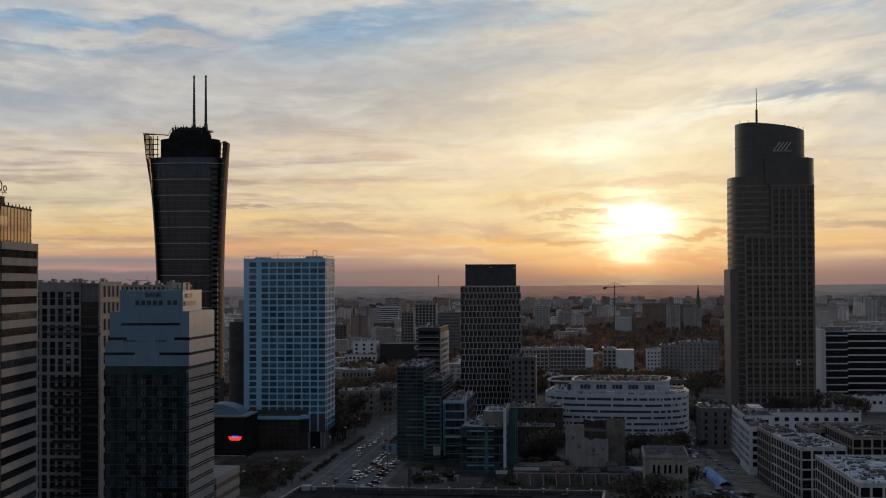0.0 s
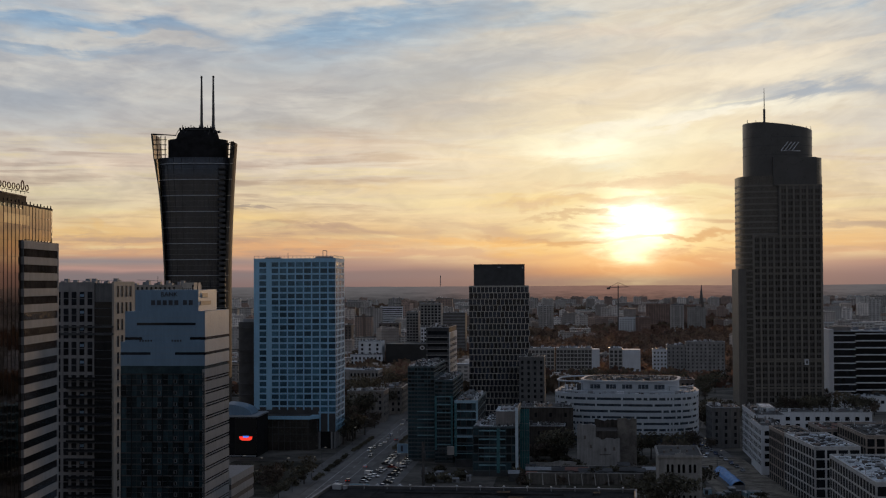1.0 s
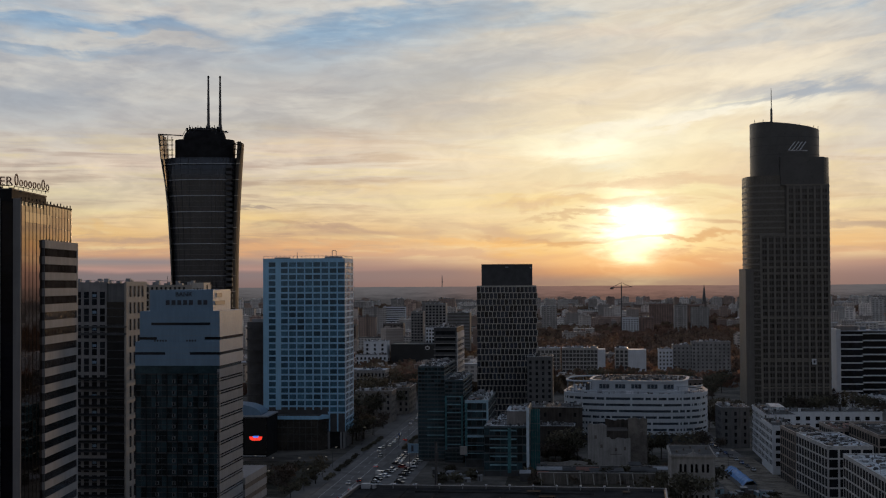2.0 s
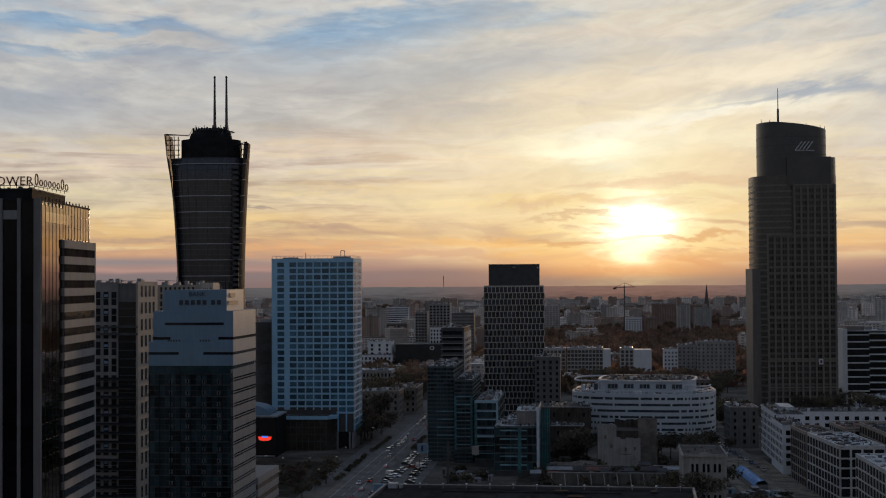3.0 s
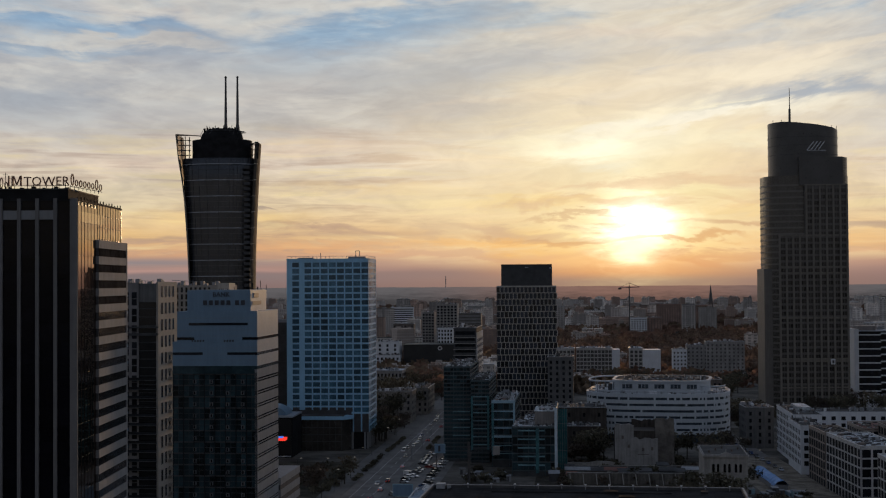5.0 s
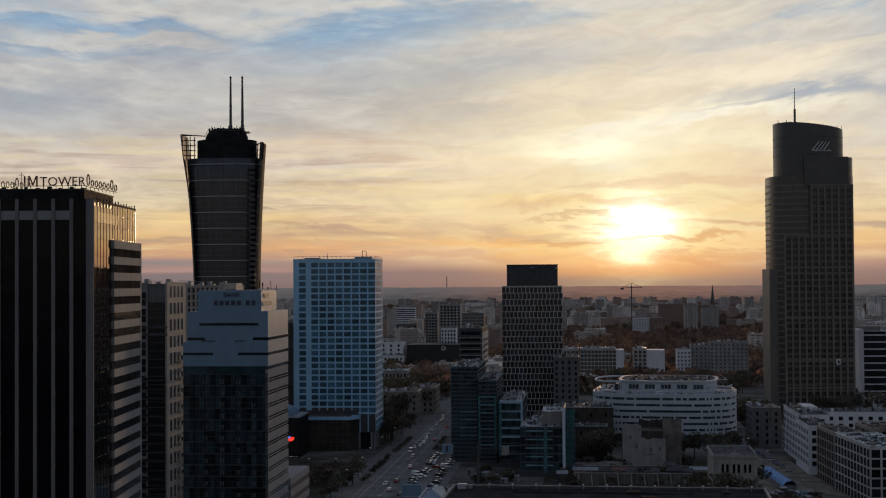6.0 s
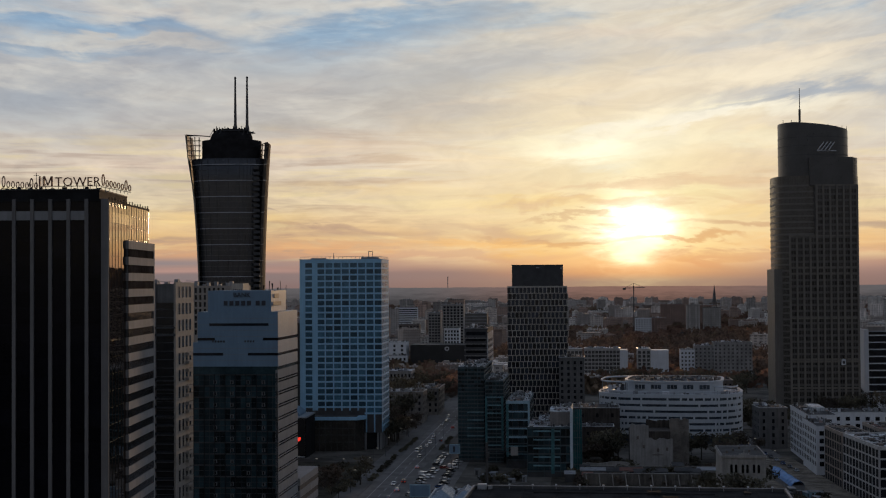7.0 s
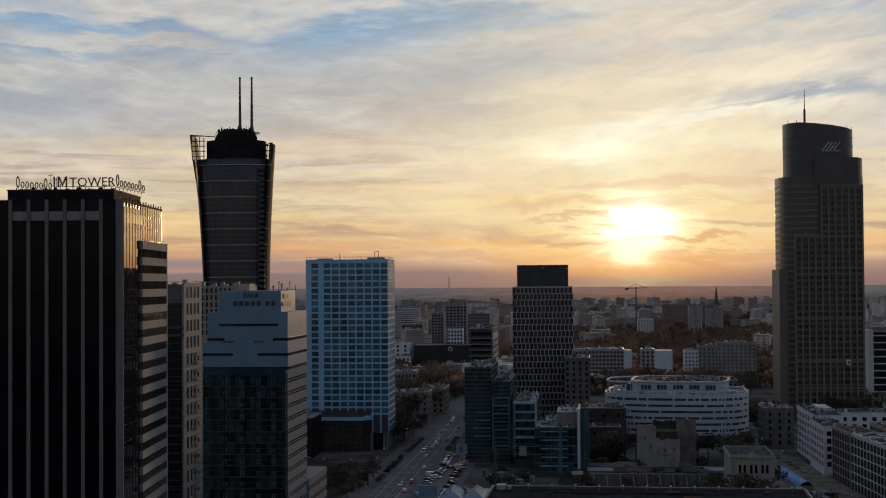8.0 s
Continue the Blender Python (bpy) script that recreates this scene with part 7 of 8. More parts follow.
def make_far_housing():
    """The countless small blocks and houses between the far trees."""
    for wall, seed, label in ((3, 51, "pale far apartment blocks in hazy rows"), (1, 52, "grey far apartment blocks in hazy rows"), (0, 53, "beige far houses between tree belts"), (2, 54, "brown far houses between tree belts")):
        rnd = random.Random(seed)
        verts, faces = [], []
        made = 0
        while made < 300:
            y = 1130 + 2540 * rnd.random() ** 0.9
            x = rnd.uniform(-0.36, 0.36) * y
            if noise.noise(Vector((x / 240, y / 330, 9.0))) < -0.12 or any(abs(x - a) < c / 2 + 24 and abs(y - b) < 80 for a, b, c in KEEP_CLEAR):
                continue
            if in_park(x, y) and rnd.random() < 0.74:
                continue
            made += 1
            slab = rnd.random()
            w, d, h = (rnd.uniform(26, 60), 12, rnd.uniform(11, 19)) if slab < 0.4 else ((rnd.uniform(13, 22), 14, rnd.uniform(22, 36)) if slab < 0.62 else (rnd.uniform(9, 22), 10, rnd.uniform(6, 12)))
            if y < 1500:
                h = min(h, 15)
            g = ground_height(y)
            h = min(h, 80.0 - y * 0.0105 - g)
            if h < 4:
                continue
            turn = Matrix.Rotation(radians(GRID + rnd.choice((0, 0, 0, 12, -18, 30))), 4, "Z")
            for part_ in ((-w / 2, w / 2, -d / 2, d / 2, -1, h), (-w / 2 + 2, -w / 2 + 2 + min(5, w / 3), -3, 2, h, h + 2.2), (-w / 2 - 0.2, w / 2 + 0.2, -d / 2 - 0.9, -d / 2, h - 1.2, h), (w / 2 - 4, w / 2 - 2.2, 1, 3, h, h + 1.6), (0, 0.5, 0, 0.5, h, h + 3.2), (w / 4, w / 4 + 1.2, -d / 2, -d / 2 + 1.2, h, h + 1.2)):
                k = len(verts)
                verts += [turn @ Vector(v) + Vector((x, y, g)) for v in box_verts(*part_)]
                faces += [tuple(i + k for i in f) for f in BOX_FACES]
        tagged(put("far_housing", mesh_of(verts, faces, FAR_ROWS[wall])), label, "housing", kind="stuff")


# Lifted walls and pale window tones: haze put into the base colours.
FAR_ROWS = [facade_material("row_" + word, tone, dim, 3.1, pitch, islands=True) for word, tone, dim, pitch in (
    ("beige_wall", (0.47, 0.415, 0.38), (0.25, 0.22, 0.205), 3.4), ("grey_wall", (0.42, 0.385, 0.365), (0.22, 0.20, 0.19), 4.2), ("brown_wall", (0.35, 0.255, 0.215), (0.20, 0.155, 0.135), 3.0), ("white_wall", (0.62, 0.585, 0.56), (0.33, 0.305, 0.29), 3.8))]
make_far_housing()

# named blocks of the middle distance
RED_BRICK = surface("red_brown_brick", (0.25, 0.165, 0.135), 0.85, 0.0, 0.3, 6.0)
# Flat plates, the grey standing in for shade inside loggias and windows.
LOGGIA_GLASS = surface("loggia_shade_grey", (0.085, 0.080, 0.078), 0.6, 0.0, 0.4, 2.5, specular=0.15)
DIM_PLASTER = surface("dim_street_plaster", (0.23, 0.212, 0.198), 0.9, 0.0, 0.35, 4.0, streak=True, specular=0.15)
LOGGIA_WALL = surface("pale_loggia_render", (0.40, 0.385, 0.37), 0.8, 0.0, 0.2, 4.0, streak=True)
windowed_block("white_office", -86.0, 1395.0, 22, 24, 27.0, GRID, WHITE_PAINT, PALE_ROOF, "white rendered office block with few dark windows", 4.0, 6.5, (2.0, 2.4), sides=("front",), clutter=10, seed=41)
windowed_block("white_office", -93.0, 1382.0, 30, 12, 15.0, GRID, WHITE_PAINT, ROOF_FELT, "low white annex with a row of windows", 4.0, 3.4, (1.8, 2.4), sides=("front",), clutter=4, seed=42)
hall = windowed_block("black_hall", -60.0, 1400.0, 62, 40, 24.0, GRID, hall_wall, hall_wall, "wide black windowless hall with a small pale ring logo", 6, 90, (0.5, 0.5), sides=("front",), clutter=0, seed=43)
logo = []
for i in range(20):
    a = 2 * math.pi * i / 20
    logo += [(35.5 + 2.3 * math.cos(a), -0.5, 21.0 + 2.0 * math.sin(a)), (35.5 + 1.3 * math.cos(a), -0.5, 21.0 + 1.1 * math.sin(a)), (35.5 + 2.3 * math.cos(a), -0.2, 21.0 + 2.0 * math.sin(a)), (35.5 + 1.3 * math.cos(a), -0.2, 21.0 + 1.1 * math.sin(a))]
put("logo_ring", mesh_of(logo, [f for i in range(20) for f in ((4 * i, 4 * i + 1, (4 * i + 5) % 80, (4 * i + 4) % 80), (4 * i, (4 * i + 4) % 80, (4 * i + 6) % 80, 4 * i + 2))], LOGO_PALE), hall, label="pale ring-shaped logo")
striped = windowed_block("striped_office", -14.8, 890.0, 14.0, 52, 55.6, GRID, CHARCOAL, ROOF_FELT, "dark office block with pale floor stripes and white gable side", 3.6, 13, (12.0, 2.2), sides=("front",), clutter=8, seed=44)
for j in range(14):
    box("pale_stripe", -0.2, 14.0, -0.2, 0.1, 3.0 + j * 3.6, 3.45 + j * 3.6, OLD_PLASTER_PALE, striped)
box("gable_wall", 13.8, 14.4, 0.2, 52, 0, 53.0, WHITE_PAINT, striped, "white side wall")
panes(striped, "side_window", [(14.42, 3 + i * 6.2, 4 + j * 3.6) for j in range(13) for i in range(8)], 2.4, 1.9, DARK_GLASS, turn=90, deep=0.05, limit=32)
windowed_block("white_office", -27.0, 1452.0, 15, 14, 38.5, GRID, WHITE_PAINT, ROOF_FELT, "white office wing with large dark windows", 3.6, 2.7, (1.6, 2.2), sides=("front",), clutter=3, seed=45)
windowed_block("old_palace", -72.0, 1046.0, 21, 22, 20.5, GRID, OLD_PLASTER_PALE, PALE_ROOF, "pale old public building with arcaded upper floor", 4.0, 2.4, (1.2, 2.4), sides=("front", "right"), clutter=7, seed=46)
windowed_block("old_tenement", -49.0, 927.0, 18, 40, 16.5, GRID, DIM_PLASTER, ROOF_FELT, "dim grey-brown corner tenement with regular windows beside the avenue", 3.6, 3.4, (1.3, 1.9), sides=("front", "right"), clutter=9, seed=47)
windowed_block("old_tenement", -62.0, 872.0, 22, 22, 18.5, GRID, DIM_PLASTER, ROOF_FELT, "grey tenement behind street trees", 3.6, 3.8, (1.2, 1.8), sides=("front", "right"), clutter=6, seed=48)
windowed_block("apartment_tower", -28.5, 1537.0, 22, 18, 61.0, GRID, OLD_PLASTER_PALE, ROOF_FELT, "white apartment tower with loggias", 3.1, 3.2, (2.2, 1.9), sides=("front",), clutter=5, seed=49)
windowed_block("apartment_tower", -44.0, 1560.0, 13, 16, 52.0, GRID, OLD_PLASTER_PALE, ROOF_FELT, "narrow pale apartment tower", 3.1, 3.2, (2.0, 1.7), sides=("front",), clutter=3, seed=50)
windowed_block("striped_office", -5.0, 1600.0, 25, 20, 50.0, GRID, CHARCOAL_WARM, ROOF_FELT, "dark ribbon-windowed office slab", 3.5, 25, (24, 1.6), sides=("front",), clutter=4, seed=51, glass=GREY_CONCRETE)
slab = windowed_block("apartment_tower", -104.0, 2290.0, 36, 18, 39.0, GRID + 10, WHITE_PAINT, ROOF_FELT, "grey apartment slab with banded balconies", 3.3, 36, (33, 1.5), sides=("front",), clutter=2, seed=52, base=ground_height(2290))
windowed_block("brown_block", -80.0, 1700.0, 24, 16, 36.0, GRID, BRICK, ROOF_FELT, "dark brown apartment block", 3.1, 3.6, (1.6, 1.5), sides=("front",), clutter=3, seed=53)
windowed_block("brown_block", -128.0, 1640.0, 20, 16, 36.0, GRID, BRICK, ROOF_FELT, "dark brown apartment block with flat roof", 3.1, 3.6, (1.6, 1.5), sides=("front",), clutter=3, seed=54)
for i, (x, w, h, gable) in enumerate(((91.0, 30, 27.5, 6.5), (136.0, 11, 27.0, 15.0))):
    b = windowed_block("apartment_block", x, 1228.0, w, 20, h, GRID, LOGGIA_WALL, BRIGHT_ROOF, "pale apartment block with staggered loggias and blank white gable", 3.3, 3.0, (2.4, 2.3), sides=("front",), clutter=8, seed=60 + i, glass=LOGGIA_GLASS)
    box("gable_wall", w, w + gable, -1.5, 18, 0, h - 0.8, WHITE_PAINT, b, "blank white gable wall")
windowed_block("apartment_block", 64.0, 1236.0, 26, 20, 27.0, GRID, LOGGIA_WALL, BRIGHT_ROOF, "pale apartment block with long white roof", 3.3, 3.0, (2.4, 2.3), sides=("front",), clutter=8, seed=63, glass=LOGGIA_GLASS)
windowed_block("apartment_block", 176.0, 1250.0, 12, 16, 25.0, GRID, WHITE_PAINT, ROOF_FELT, "white corner apartment block with roof rail", 3.3, 3.0, (1.4, 1.6), sides=("front",), clutter=6, glass=LOGGIA_GLASS, seed=64)
windowed_block("apartment_block", 190.0, 1262.0, 18, 16, 28.0, GRID, OLD_PLASTER_PALE, ROOF_FELT, "grey apartment block with rooftop clutter", 3.2, 3.2, (1.4, 1.6), sides=("front",), clutter=9, glass=LOGGIA_GLASS, seed=65)
windowed_block("apartment_block", 206.0, 1258.0, 33, 18, 31.0, GRID, OLD_PLASTER_PALE, ROOF_FELT, "grey apartment block with pale cornice", 3.2, 3.4, (1.4, 1.6), sides=("front",), clutter=6, glass=LOGGIA_GLASS, seed=66)
windowed_block("apartment_block", 258.0, 2166.0, 24, 16, 25.0, GRID, WHITE_PAINT, ROOF_FELT, "white chequered apartment block", 3.2, 4.0, (2.4, 1.8), sides=("front",), clutter=3, glass=LOGGIA_GLASS, seed=67, base=ground_height(2166))
windowed_block("brown_block", 283.0, 2170.0, 22, 16, 25.0, GRID, RED_BRICK, ROOF_FELT, "red-brown brick apartment block", 3.2, 4.0, (1.8, 1.6), sides=("front",), clutter=3, glass=LOGGIA_GLASS, seed=68, base=ground_height(2170))
windowed_block("brown_block", 331.0, 2400.0, 40, 16, 39.0, GRID, RED_BRICK, ROOF_FELT, "tall red-brown apartment slab", 3.2, 4.0, (2.0, 1.6), sides=("front",), clutter=3, glass=LOGGIA_GLASS, seed=69, base=ground_height(2400))
windowed_block("brown_block", 374.0, 2410.0, 50, 16, 37.0, GRID, RED_BRICK, ROOF_FELT, "long red-brown apartment slab", 3.2, 4.0, (2.0, 1.6), sides=("front",), clutter=3, glass=LOGGIA_GLASS, seed=70, base=ground_height(2410))
windowed_block("small_office", 40.5, 860.0, 15, 22, 39.0, GRID, DARK_CONCRETE, ROOF_FELT, "dark narrow office block with small windows", 3.4, 3.4, (1.4, 1.8), sides=("front", "left"), clutter=4, seed=71)
windowed_block("small_office", 118.0, 880.0, 16, 30, 10.0, GRID, OLD_PLASTER, PALE_ROOF, "low grey workshop behind the oval office", 3.4, 3.4, (1.6, 1.6), sides=("front", "right"), clutter=5, seed=72)
windowed_block("brown_block", 140.0, 905.0, 12, 20, 22.0, GRID, BRICK, RUST_TILE, "old brick house with rounded white-rimmed balcony", 3.4, 3.0, (1.2, 1.7), sides=("front", "left"), clutter=4, seed=73)


def make_banded_office():
    t = thing("banded_office", 255.5, 985.0, -4.0, "dark blue-black office with white floor bands and white end wall", "office building")
    box("body", 4.5, 19.5, 0.4, 30, 0, 49.0, DARK_GLASS, t)
    box("body", 19.5, 70, 2.6, 30, 0, 49.0, DARK_GLASS, t)
    box("end_wall", 1.9, 4.8, 0.0, 30, 0, 50.5, WHITE_PAINT, t, "white end wall")
    for j in range(10):
        z = 3.5 + j * 4.75
        box("floor_band", 4.8, 19.5, 0.0, 0.6, z, z + 0.8, WHITE_PAINT, t)
        prism("floor_band", [(19.5, 1.2), (40, 1.6), (52, 0.6), (70, 0.3), (70, 1.6), (52, 1.9), (40, 2.9), (19.5, 2.4)], z + 0.9, z + 1.75, WHITE_PAINT, t)
    panes(t, "window", [(6.3 + i * 2.4, 0.38, 4.7 + j * 4.75) for j in range(9) for i in range(6)], 2.2, 3.4, DARK_GLASS, deep=0.05, limit=24)
    box("roof", 4.8, 70, 0.6, 29.5, 49.0, 49.6, PALE_ROOF, t)
    for i in range(9):
        box("rooftop_unit", 8 + i * 6.5, 12 + i * 6.5, 6 + (i * 5) % 12, 10 + (i * 5) % 12, 49.6, 50.4 + 0.7 * (i % 3), STEEL, t)
    box("plant_room", 5.0, 17, 4, 18, 49.6, 52.5, BRICK_PALE, t)


make_banded_office()
windowed_block("low_pavilion", 250.0, 930.0, 40, 16, 9.0, GRID, WHITE_PAINT, PALE_ROOF, "low pale pavilion with roof structures", 4, 4, (2, 2), sides=("front",), clutter=12, seed=75)
windowed_block("low_pavilion", -33.0, 484.0, 16, 26, 11.5, GRID, DARK_CONCRETE, PALE_ROOF, "low building with pale blue glazed roof", 4, 4, (2, 2), sides=("front",), clutter=5, seed=76)


def make_glazed_roof():
    """Ridged pale blue skylights on the low building by the car park."""
    for i in range(2):
        t = thing("skylight", -32.4 + i * 7.8, 487.0 - i * 0.7, GRID, "pale blue ridged glass skylight on a low roof", "skylight", z=GZ + 12.0, group="roof skylights")
        v = [(0, 0, 0), (7.6, 0, 0), (7.6, 18, 0), (0, 18, 0), (3.8, 2.5, 2.4), (3.8, 15.5, 2.4)]
        put("glass_hip", mesh_of(v, [(0, 1, 4), (1, 2, 5, 4), (2, 3, 5), (3, 0, 4, 5), (3, 2, 1, 0)], SKYLIGHT), t)
        rod("ridge", v[4], v[5], 0.12, PALE_METAL, t, 4)
        for k in range(6):
            y = 2.5 + k * 2.6
            rod("glazing_bar", (0, y, 0.05), (3.8, y, 2.45), 0.07, PALE_METAL, t, 4)
            rod("glazing_bar", (7.6, y, 0.05), (3.8, y, 2.45), 0.07, PALE_METAL, t, 4)


SKYLIGHT = surface("skylight_glass", (0.20, 0.26, 0.33), 0.25, 0.1, 0.15, 3.0)
make_glazed_roof()


def make_crane():
    z = ground_height(2226)
    t = thing("tower_crane", 264.0, 2226.0, -5, "distant tower crane with thin jib", "crane", z=z)
    rod("mast", (0, 0, 0), (0, 0, 72), 0.8, STEEL_DARK, t, 4)
    rod("jib", (-16, 0, 69), (17, 0, 70), 0.45, STEEL_DARK, t, 4)
    rod("apex", (0, 0, 70), (0, 0, 77), 0.45, STEEL_DARK, t, 4, 0.2)
    rod("tie", (0, 0, 76.5), (15, 0, 70.3), 0.25, STEEL_DARK, t, 4)
    rod("tie", (0, 0, 76.5), (-14, 0, 69.4), 0.25, STEEL_DARK, t, 4)
    box("counterweight", -17, -12, -1, 1, 66.5, 69, STEEL_DARK, t)


make_crane()


def make_church():
    z = ground_height(2700)
    t = thing("church", 476.0, 2700.0, -5, "distant brick church with a slender spire", "church", z=z)
    box("tower", -4, 4, -4, 4, 0, 34, BRICK, t)
    rod("spire", (0, 0, 34), (0, 0, 66), 4.2, STEEL_DARK, t, 8, 0.25)
    box("nave", -7, 7, 4, 40, 0, 20, BRICK, t)
    v = [(-7.5, 4, 20), (7.5, 4, 20), (7.5, 40, 20), (-7.5, 40, 20), (0, 4, 29), (0, 46, 29)]
    put("nave_roof", mesh_of(v, [(0, 1, 4), (1, 2, 5, 4), (2, 3, 5), (3, 0, 4, 5), (3, 2, 1, 0)], RUST_TILE), t)


make_church()


def make_yard_crane():
    t = thing("yard_crane", -11.8, 536.0, 0, "low dark building-site crane with pale concrete counterweight", "crane")
    rod("mast", (0, 0, 0), (0, 0, 25.0), 0.5, STEEL_DARK, t, 4)
    for k in range(11):
        rod("mast_brace", (-0.6, -0.6, 1 + k * 2.2), (0.6, -0.6, 3 + k * 2.2), 0.07, STEEL_DARK, t, 4)
    for z in (21.6, 22.8):
        rod("counter_jib", (-2.5, 0, z), (10.6, 0, z), 0.11, STEEL_DARK, t, 4)
    for k in range(8):
        rod("jib_brace", (-2 + k * 1.5, 0, 21.6), (-1.2 + k * 1.5, 0, 22.8), 0.06, STEEL_DARK, t, 4)
    box("counterweight", 8.8, 11.4, -0.6, 0.6, 20.2, 23.3, OLD_PLASTER_PALE, t, "pale concrete counterweight")
    box("cab", -0.4, 0.9, -1.6, -0.5, 19.4, 21.4, STEEL_DARK, t)


make_yard_crane()
mast = thing("lattice_mast", -14.0, 4850.0, 0, "very distant slender radio mast", "mast", z=ground_height(4850))
for dx in (-1.4, 1.4):
    rod("mast_leg", (dx, 0, 0), (dx * 0.4, 0, 62), 0.6, STEEL, mast, 4)
for k in range(10):
    rod("mast_brace", (-1.4 + k * 0.08, 0, 1 + k * 5.8), (1.4 - k * 0.08, 0, 6 + k * 5.8), 0.3, STEEL, mast, 4)


# ---------------------------------------------------------------- street things
def street(x, y, z=0.0, turn=0.0):
    """A pose from metres along and across the avenue."""
    return Matrix.Translation((-47.0, 640.0, GZ + z)) @ Matrix.Rotation(radians(GRID), 4, "Z") @ Matrix.Translation((x, y, 0)) @ Matrix.Rotation(radians(turn), 4, "Z")


def make_car(paint, label, van=False):
    """A parked or waiting car, nose towards -y."""
    t = thing("van" if van else "car", 0, 0, 0, label, "van" if van else "car", group="cars on the avenue")
    if van:
        side = [(-2.5, 0.35), (-2.55, 0.9), (-1.9, 1.15), (-1.3, 1.95), (2.4, 2.0), (2.5, 0.35)]
        glass = [(-1.75, 1.2), (-1.25, 1.85), (-0.4, 1.85), (-0.4, 1.2)]
    else:
        side = [(-2.2, 0.3), (-2.25, 0.7), (-1.1, 0.92), (-0.45, 1.42), (0.95, 1.45), (1.75, 0.98), (2.2, 0.92), (2.2, 0.3)]
        glass = [(-0.98, 0.94), (-0.42, 1.36), (0.9, 1.38), (1.55, 0.98)]
    hw = 0.95 if van else 0.88

    def slab(pts, w, inset):
        n = len(pts)
        verts = []
        for s in (-1, 1):
            for y, z in pts:
                verts.append((s * (w - (inset if z > 1.0 else 0.0)), y, z))
        faces = [tuple(range(n)), tuple(reversed(range(n, 2 * n)))] + [((i + 1) % n, i, n + i, n + (i + 1) % n) for i in range(n)]
        return verts, faces

    v, f = slab(side, hw, 0.14)
    me = mesh_of(v, f, paint)
    put("body", me, t)
    v, f = slab(glass, hw + 0.012, 0.10)
    put("side_glass", mesh_of(v, f, BLACK_GLASS), t)
    a, b = (side[2], side[3])
    put("windscreen", mesh_of([(-hw + 0.16, a[0] - 0.01, a[1] + 0.06), (hw - 0.16, a[0] - 0.01, a[1] + 0.06), (hw - 0.2, b[0] - 0.03, b[1] - 0.03), (-hw + 0.2, b[0] - 0.03, b[1] - 0.03),
                               (-hw + 0.16, a[0] + 0.02, a[1] + 0.03), (hw - 0.16, a[0] + 0.02, a[1] + 0.03), (hw - 0.2, b[0], b[1] - 0.06), (-hw + 0.2, b[0], b[1] - 0.06)],
                              [(0, 1, 2, 3), (7, 6, 5, 4), (0, 4, 5, 1), (1, 5, 6, 2), (2, 6, 7, 3), (3, 7, 4, 0)], BLACK_GLASS), t)
    ends = (-1.55, 1.5) if van else (-1.38, 1.35)
    for y in ends:
        for s in (-1, 1):
            rod("wheel", (s * (hw - 0.2), y, 0.33), (s * (hw + 0.02), y, 0.33), 0.33, TYRE, t, 12)
    for s in (-1, 1):
        box("headlight", s * 0.6 - 0.2, s * 0.6 + 0.2, side[1][0] - 0.03, side[1][0] + 0.1, 0.56, 0.74, PALE_METAL, t)
        box("taillight", s * 0.68 - 0.14, s * 0.68 + 0.14, side[-1][0] - 0.08, side[-1][0] + 0.03, 0.62, 0.84, CAR_PAINTS[4], t)
    return t


def lit(car):
    """Switch on the lamps of a car in traffic."""
    for part_ in car.children:
        kind = part_.name.split(".")[0]
        if kind in ("headlight", "taillight"):
            me = part_.data.copy()
            me.materials[0] = HEADLIGHT if kind == "headlight" else TAILLIGHT
            part_.data = me
    return car


CARS = []
names = ("white parked hatchback", "silver saloon car", "black saloon car", "dark grey hatchback", "dark red hatchback", "dark blue saloon car")
for i, word in enumerate(names):
    CARS.append(make_car(CAR_PAINTS[i], word + " on asphalt beside the avenue"))
VAN = make_car(CAR_PAINTS[0], "white delivery van on the car park", True)
parked = [(10.6, -30, 1), (10.4, -22, 2), (10.8, -14, 0), (12.6, -12.0, 0), (12.2, 1, 3), (12.4, 8, 1), (12.6, 11, 2), (11.8, 30, 2), (11.7, 35, 1), (11.4, 41, 0), (11.3, 46, 1), (11.3, 52, 3), (11.3, 58, 2), (11.4, 69, 1),
          (20.2, -20, 1), (20.0, -9, 2), (20.1, -1, 3), (20.2, 8, 2), (20.4, 33, 1), (20.2, 42, 0), (20.3, 50, 2), (21.0, -31, 2), (11.0, -44, 2), (20.4, -42, 5), (16.2, 19, 4), (10.9, -58, 0), (10.8, -66, 1), (20.6, -55, 3), (20.6, -64, 1)]
for i, (x, y, c) in enumerate(parked):
    m = street(x + 1.6, y, 0.06, 62 if x < 15 else 70)
    copy_thing(CARS[c], m)
copy_thing(VAN, street(11.4, -6.0, 0.06, 64))
copy_thing(VAN, street(21.6, 21.0, 0.06, 72))
moving = [(1.8, -35, 0), (5.1, -27, 2), (5.6, -53, 1), (4.8, -75, 3), (-1.6, 96, 3), (0.4, 105, 1), (0.6, 121, 0), (-0.2, 140, 1), (-0.9, 155, 5), (5.0, 132, 2), (-2.6, 218, 1), (-4.1, 273, 3), (5.1, 202, 4), (-2.0, 240, 2), (5.6, 250, 1), (-2.4, 255, 1), (1.9, 60, 3), (5.4, 20, 1)]
for x, y, c in moving:
    away = x > 3.2
    lit(copy_thing(CARS[c], street(x, y, 0.04, 180 if away else 0)))
lit(copy_thing(VAN, street(-1.8, 82.0, 0.04, 0)))
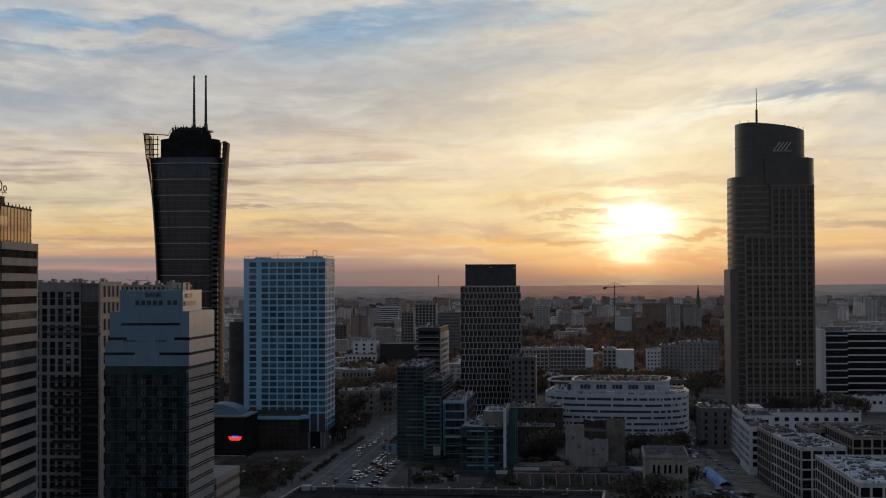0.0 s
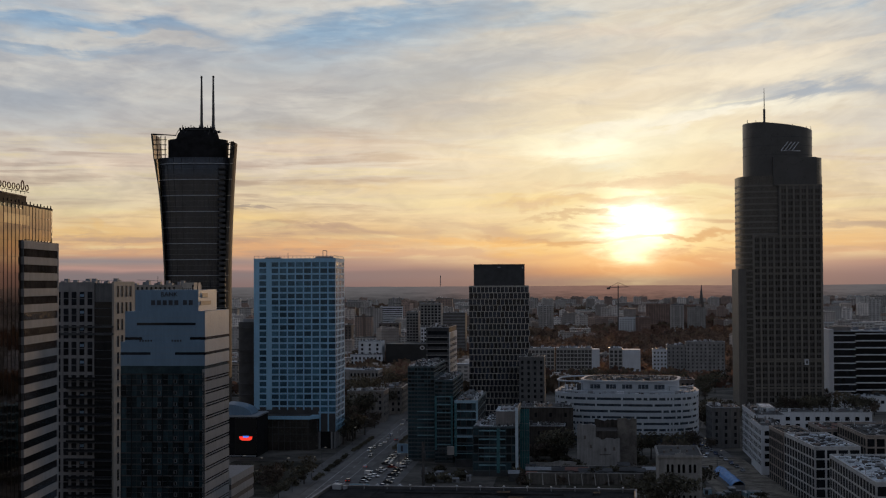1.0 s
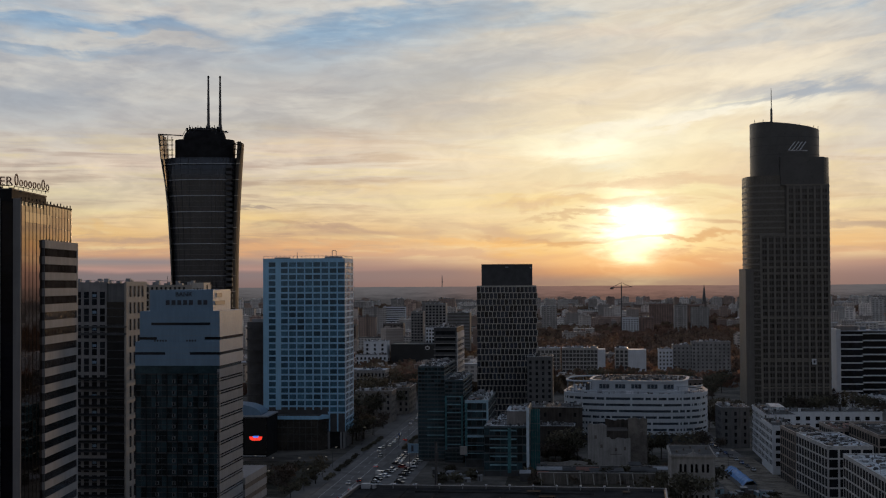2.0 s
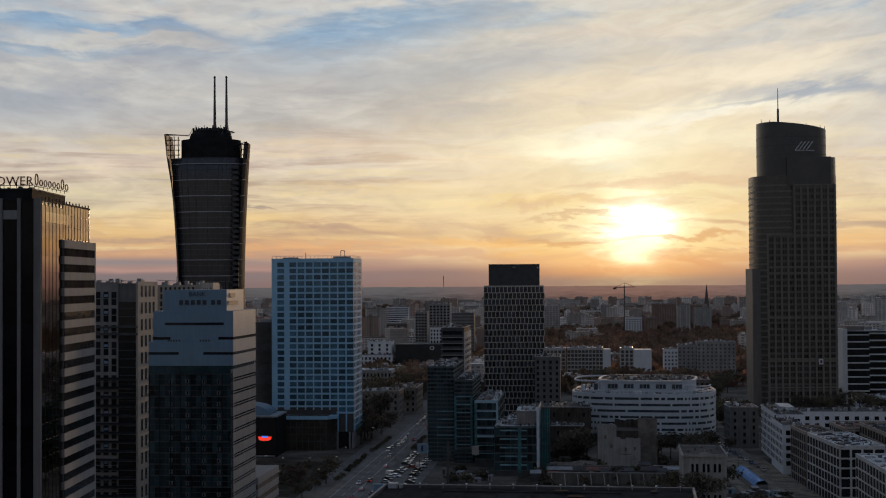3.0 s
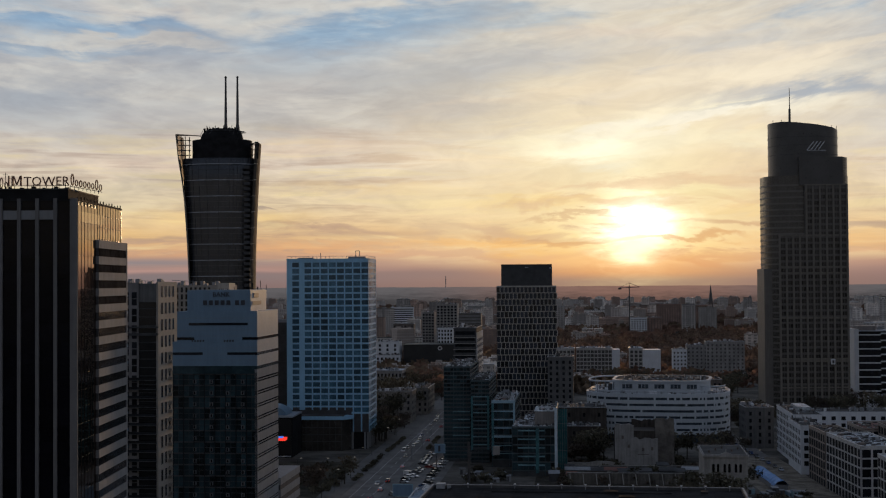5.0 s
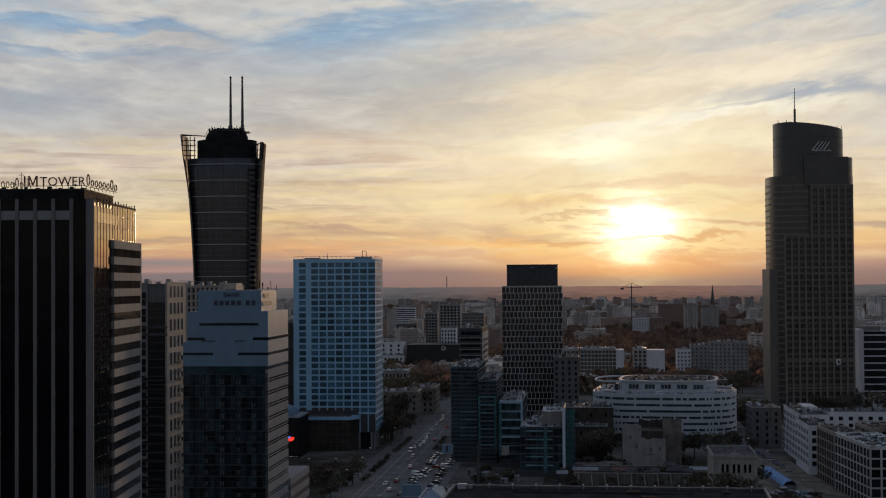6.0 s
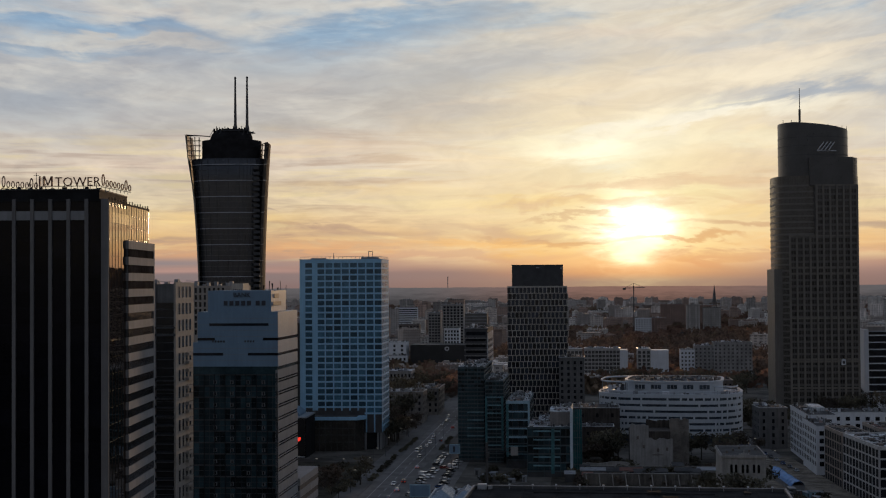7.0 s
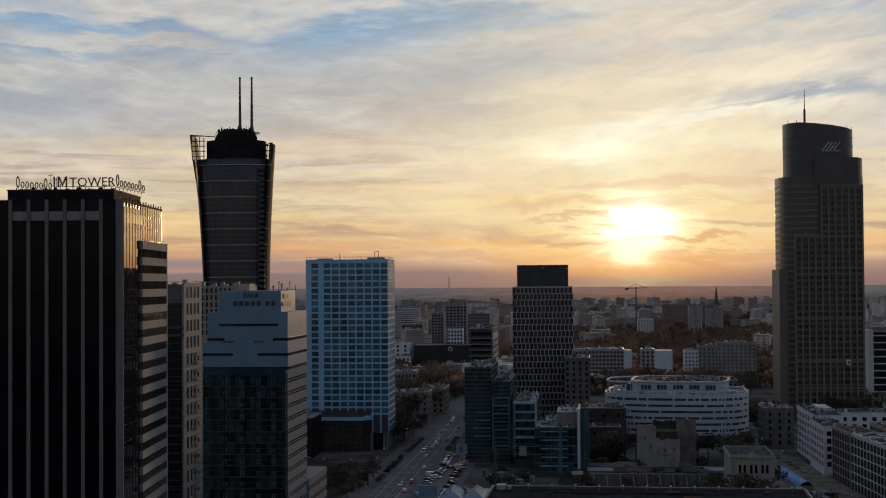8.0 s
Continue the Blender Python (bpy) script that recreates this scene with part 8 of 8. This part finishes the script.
for i, car in enumerate(CARS + [VAN]):
    car.matrix_basis = Matrix.Translation((119.5 + 2.6 * (i % 2), 690.0 + i * 9.0, GZ + 0.04)) @ Matrix.Rotation(radians(-2 + 180 * (i % 2)), 4, "Z")
for i in range(9):
    copy_thing(CARS[(i * 2 + 1) % 6], Matrix.Translation((127.0, 640.0 + i * 12.5, GZ + 0.04)) @ Matrix.Rotation(radians(-2), 4, "Z"))


def make_lamp(x, y):
    t = thing("street_lamp", x, y, GRID, "slim grey street lamp with lit white head", "street lamp", group="street lamps")
    rod("pole", (0, 0, 0), (0, 0, 9.0), 0.11, STEEL_DARK, t, 6, 0.07)
    rod("arm", (0, 0, 9.0), (1.6, -0.2, 9.3), 0.06, STEEL_DARK, t, 4)
    box("head", 1.3, 2.1, -0.28, 0.0, 9.2, 9.36, LAMP_HEAD, t, "pale lamp head")
    return t


LAMP_HEAD = glowing("lamp_head_glow", (1.0, 0.95, 0.85), 0.2)
first_lamp = make_lamp(-92.0, 629.0)
for x, y in ((-83.5, 621), (-72.0, 620), (-61.0, 624), (-80.2, 578), (-72.2, 583), (-65.0, 583), (-59.5, 660), (-56.0, 705), (-51.5, 750), (-47.0, 795), (-36.5, 690), (-32.0, 740), (-28.0, 790), (116.0, 640), (118, 690), (119.5, 740)):
    copy_thing(first_lamp, Matrix.Translation((x, y, GZ)) @ Matrix.Rotation(radians(GRID), 4, "Z"))

board = thing("billboard", -25.2, 655.0, GRID, "pale blue billboard on tall legs at the car park end", "billboard")
box("panel", 0, 4.8, 0, 0.4, 7.0, 11.2, BLUE_FRAME, board)
box("poster", 0.2, 4.6, -0.06, 0, 7.2, 11.0, PALE_PANEL, board)
box("mark", 1.6, 2.6, -0.1, -0.06, 7.8, 10.4, SIGN_DARK, board)
for x in (0.6, 3.9):
    box("leg", x, x + 0.3, 0.05, 0.35, 0, 7.0, STEEL_DARK, board)
board2 = thing("billboard", -41.0, 566.0, GRID, "pale blue billboard beside the car park", "billboard")
box("panel", 0, 8.0, 0, 0.5, 0.8, 5.6, BLUE_FRAME, board2)
box("poster", 0.3, 7.7, -0.06, 0, 1.1, 5.3, PALE_PANEL, board2)
for x in (1.0, 6.6):
    box("leg", x, x + 0.35, 0.1, 0.45, 0, 0.8, STEEL, board2)


def make_hedge(x, y, w, d, seed):
    t = thing("hedge", 0, 0, 0, "dark clipped hedge beside the footway", "hedge", group="street hedges")
    t.matrix_basis = street(x, y)
    rnd = random.Random(seed)
    lobes = [((rnd.uniform(0.5, w - 0.5), rnd.uniform(0, d), 0.8), (1.2, 2.5, 0.8)) for _ in range(int(d / 3))]
    put("foliage", leaf_cloud(lobes, int(d * 14), 0.42, rnd, LEAF_GREEN), t)


for i, (x, y, w, d) in enumerate(((-11.0, -30, 2.5, 26), (-11.0, 5, 2.5, 60), (-10.5, 80, 2.2, 60), (8.2, 90, 2, 60), (-24, -60, 10, 50), (-40, -40, 12, 30))):
    make_hedge(x, y, w, d, i)


def make_tent():
    t = thing("tarpaulin_shed", 110.2, 578.0, -2.0, "site shed under a bright blue tarpaulin", "shed")
    v = [(0, 0, 0), (5, 0, 0), (5, 46, 0), (0, 46, 0), (0, 0, 2.6), (5, 0, 2.6), (5, 46, 2.6), (0, 46, 2.6), (2.5, 0, 4.0), (2.5, 46, 4.0)]
    put("shed_wall", mesh_of(v[:8], BOX_FACES, GREY_CONCRETE), t)
    # sagging sheet over the ridge, with folds
    rnd = random.Random(3)
    verts, faces = [], []
    rows, cols = 24, 8
    for j in range(rows + 1):
        for i in range(cols + 1):
            f = i / cols
            z = 2.45 + 1.9 * math.sin(math.pi * f) ** 0.8 + (rnd.uniform(-0.22, 0.16) if 0 < i < cols else -0.5 * rnd.random())
            verts.append((-0.4 + 5.8 * f + rnd.uniform(-0.12, 0.12), -0.4 + 46.8 * j / rows, z))
    for j in range(rows):
        for i in range(cols):
            k = j * (cols + 1) + i
            faces.append((k, k + 1, k + cols + 2, k + cols + 1))
    sheet = put("tarpaulin", mesh_of(verts, faces, BLUE_TARP), t)
    sheet.modifiers.new("thickness", "SOLIDIFY").thickness = 0.03


make_tent()
rnd = random.Random(91)
for i in range(26):
    x, y = (rnd.uniform(84, 126), rnd.uniform(535, 572)) if i < 16 else (rnd.uniform(-16, 8), rnd.uniform(608, 640))
    k = thing("site_container", x, y, rnd.uniform(-12, 6), "pale steel site container on bare ground", "container", group="building site containers")
    w, d, h = rnd.uniform(1.6, 3), rnd.uniform(2.5, 7), rnd.uniform(1.2, 2.6)
    wall = rnd.choice((STEEL, BLUE_FRAME, GREY_CONCRETE, BRICK, DARK_CONCRETE))
    box("shell", 0, w, 0, d, 0, h, wall, k)
    box("lid", -0.08, w + 0.08, -0.08, d + 0.08, h, h + 0.12, rnd.choice((STEEL, STEEL, PALE_METAL, DARK_CONCRETE) if i > 15 else (PALE_METAL, STEEL, GREY_CONCRETE)), k)
    box("door", 0.3, w * 0.5, -0.05, 0, 0.1, h * 0.85, CHARCOAL, k)


def under(parts_of, owner, names):
    """Puts pieces under the part of a thing that they belong to."""
    root = [o for o in bpy.data.objects if o.parent is None and o.name.split(".")[0] == parts_of][0]
    keeper = [o for o in root.children if o.name.split(".")[0] == owner][0]
    for o in list(root.children):
        if o.name.split(".")[0] in names and o is not keeper:
            o.parent = keeper
            o.location = Vector(o.location) - Vector(keeper.location)


under("office_tower", "plant_room", ("plant_coping", "rooftop_unit", "roof_aerial"))
under("office_tower", "wing", ("spandrel", "window", "end_pier"))
under("hotel_tower", "canopy", ("canopy_roof",))
under("hotel_tower", "podium", ("podium_mullion", "podium_transom"))
under("checker_tower", "plant_storey", ("louvre", "plant_rim", "roof_lamp"))
under("trade_tower", "gondola", ("gondola_door",))
under("trade_tower", "crown", ("crown_rib", "logo_shape", "roof_aerial"))
under("glass_skyscraper", "drum", ("cap", "cap_rim", "cap_cable", "roof_aerial", "roof_unit"))
under("cinema_block", "screen", ("logo_shape",))
under("residential_tower", "glass_bay", ("bay_transom",))
under("residential_tower", "side_wall", ("slit_window", "balcony"))
under("billboard", "panel", ("poster", "mark"))
under("old_townhouse", "attic", ("attic_rim",))
under("oval_office", "top_storey", ("roof_rim", "roof"))
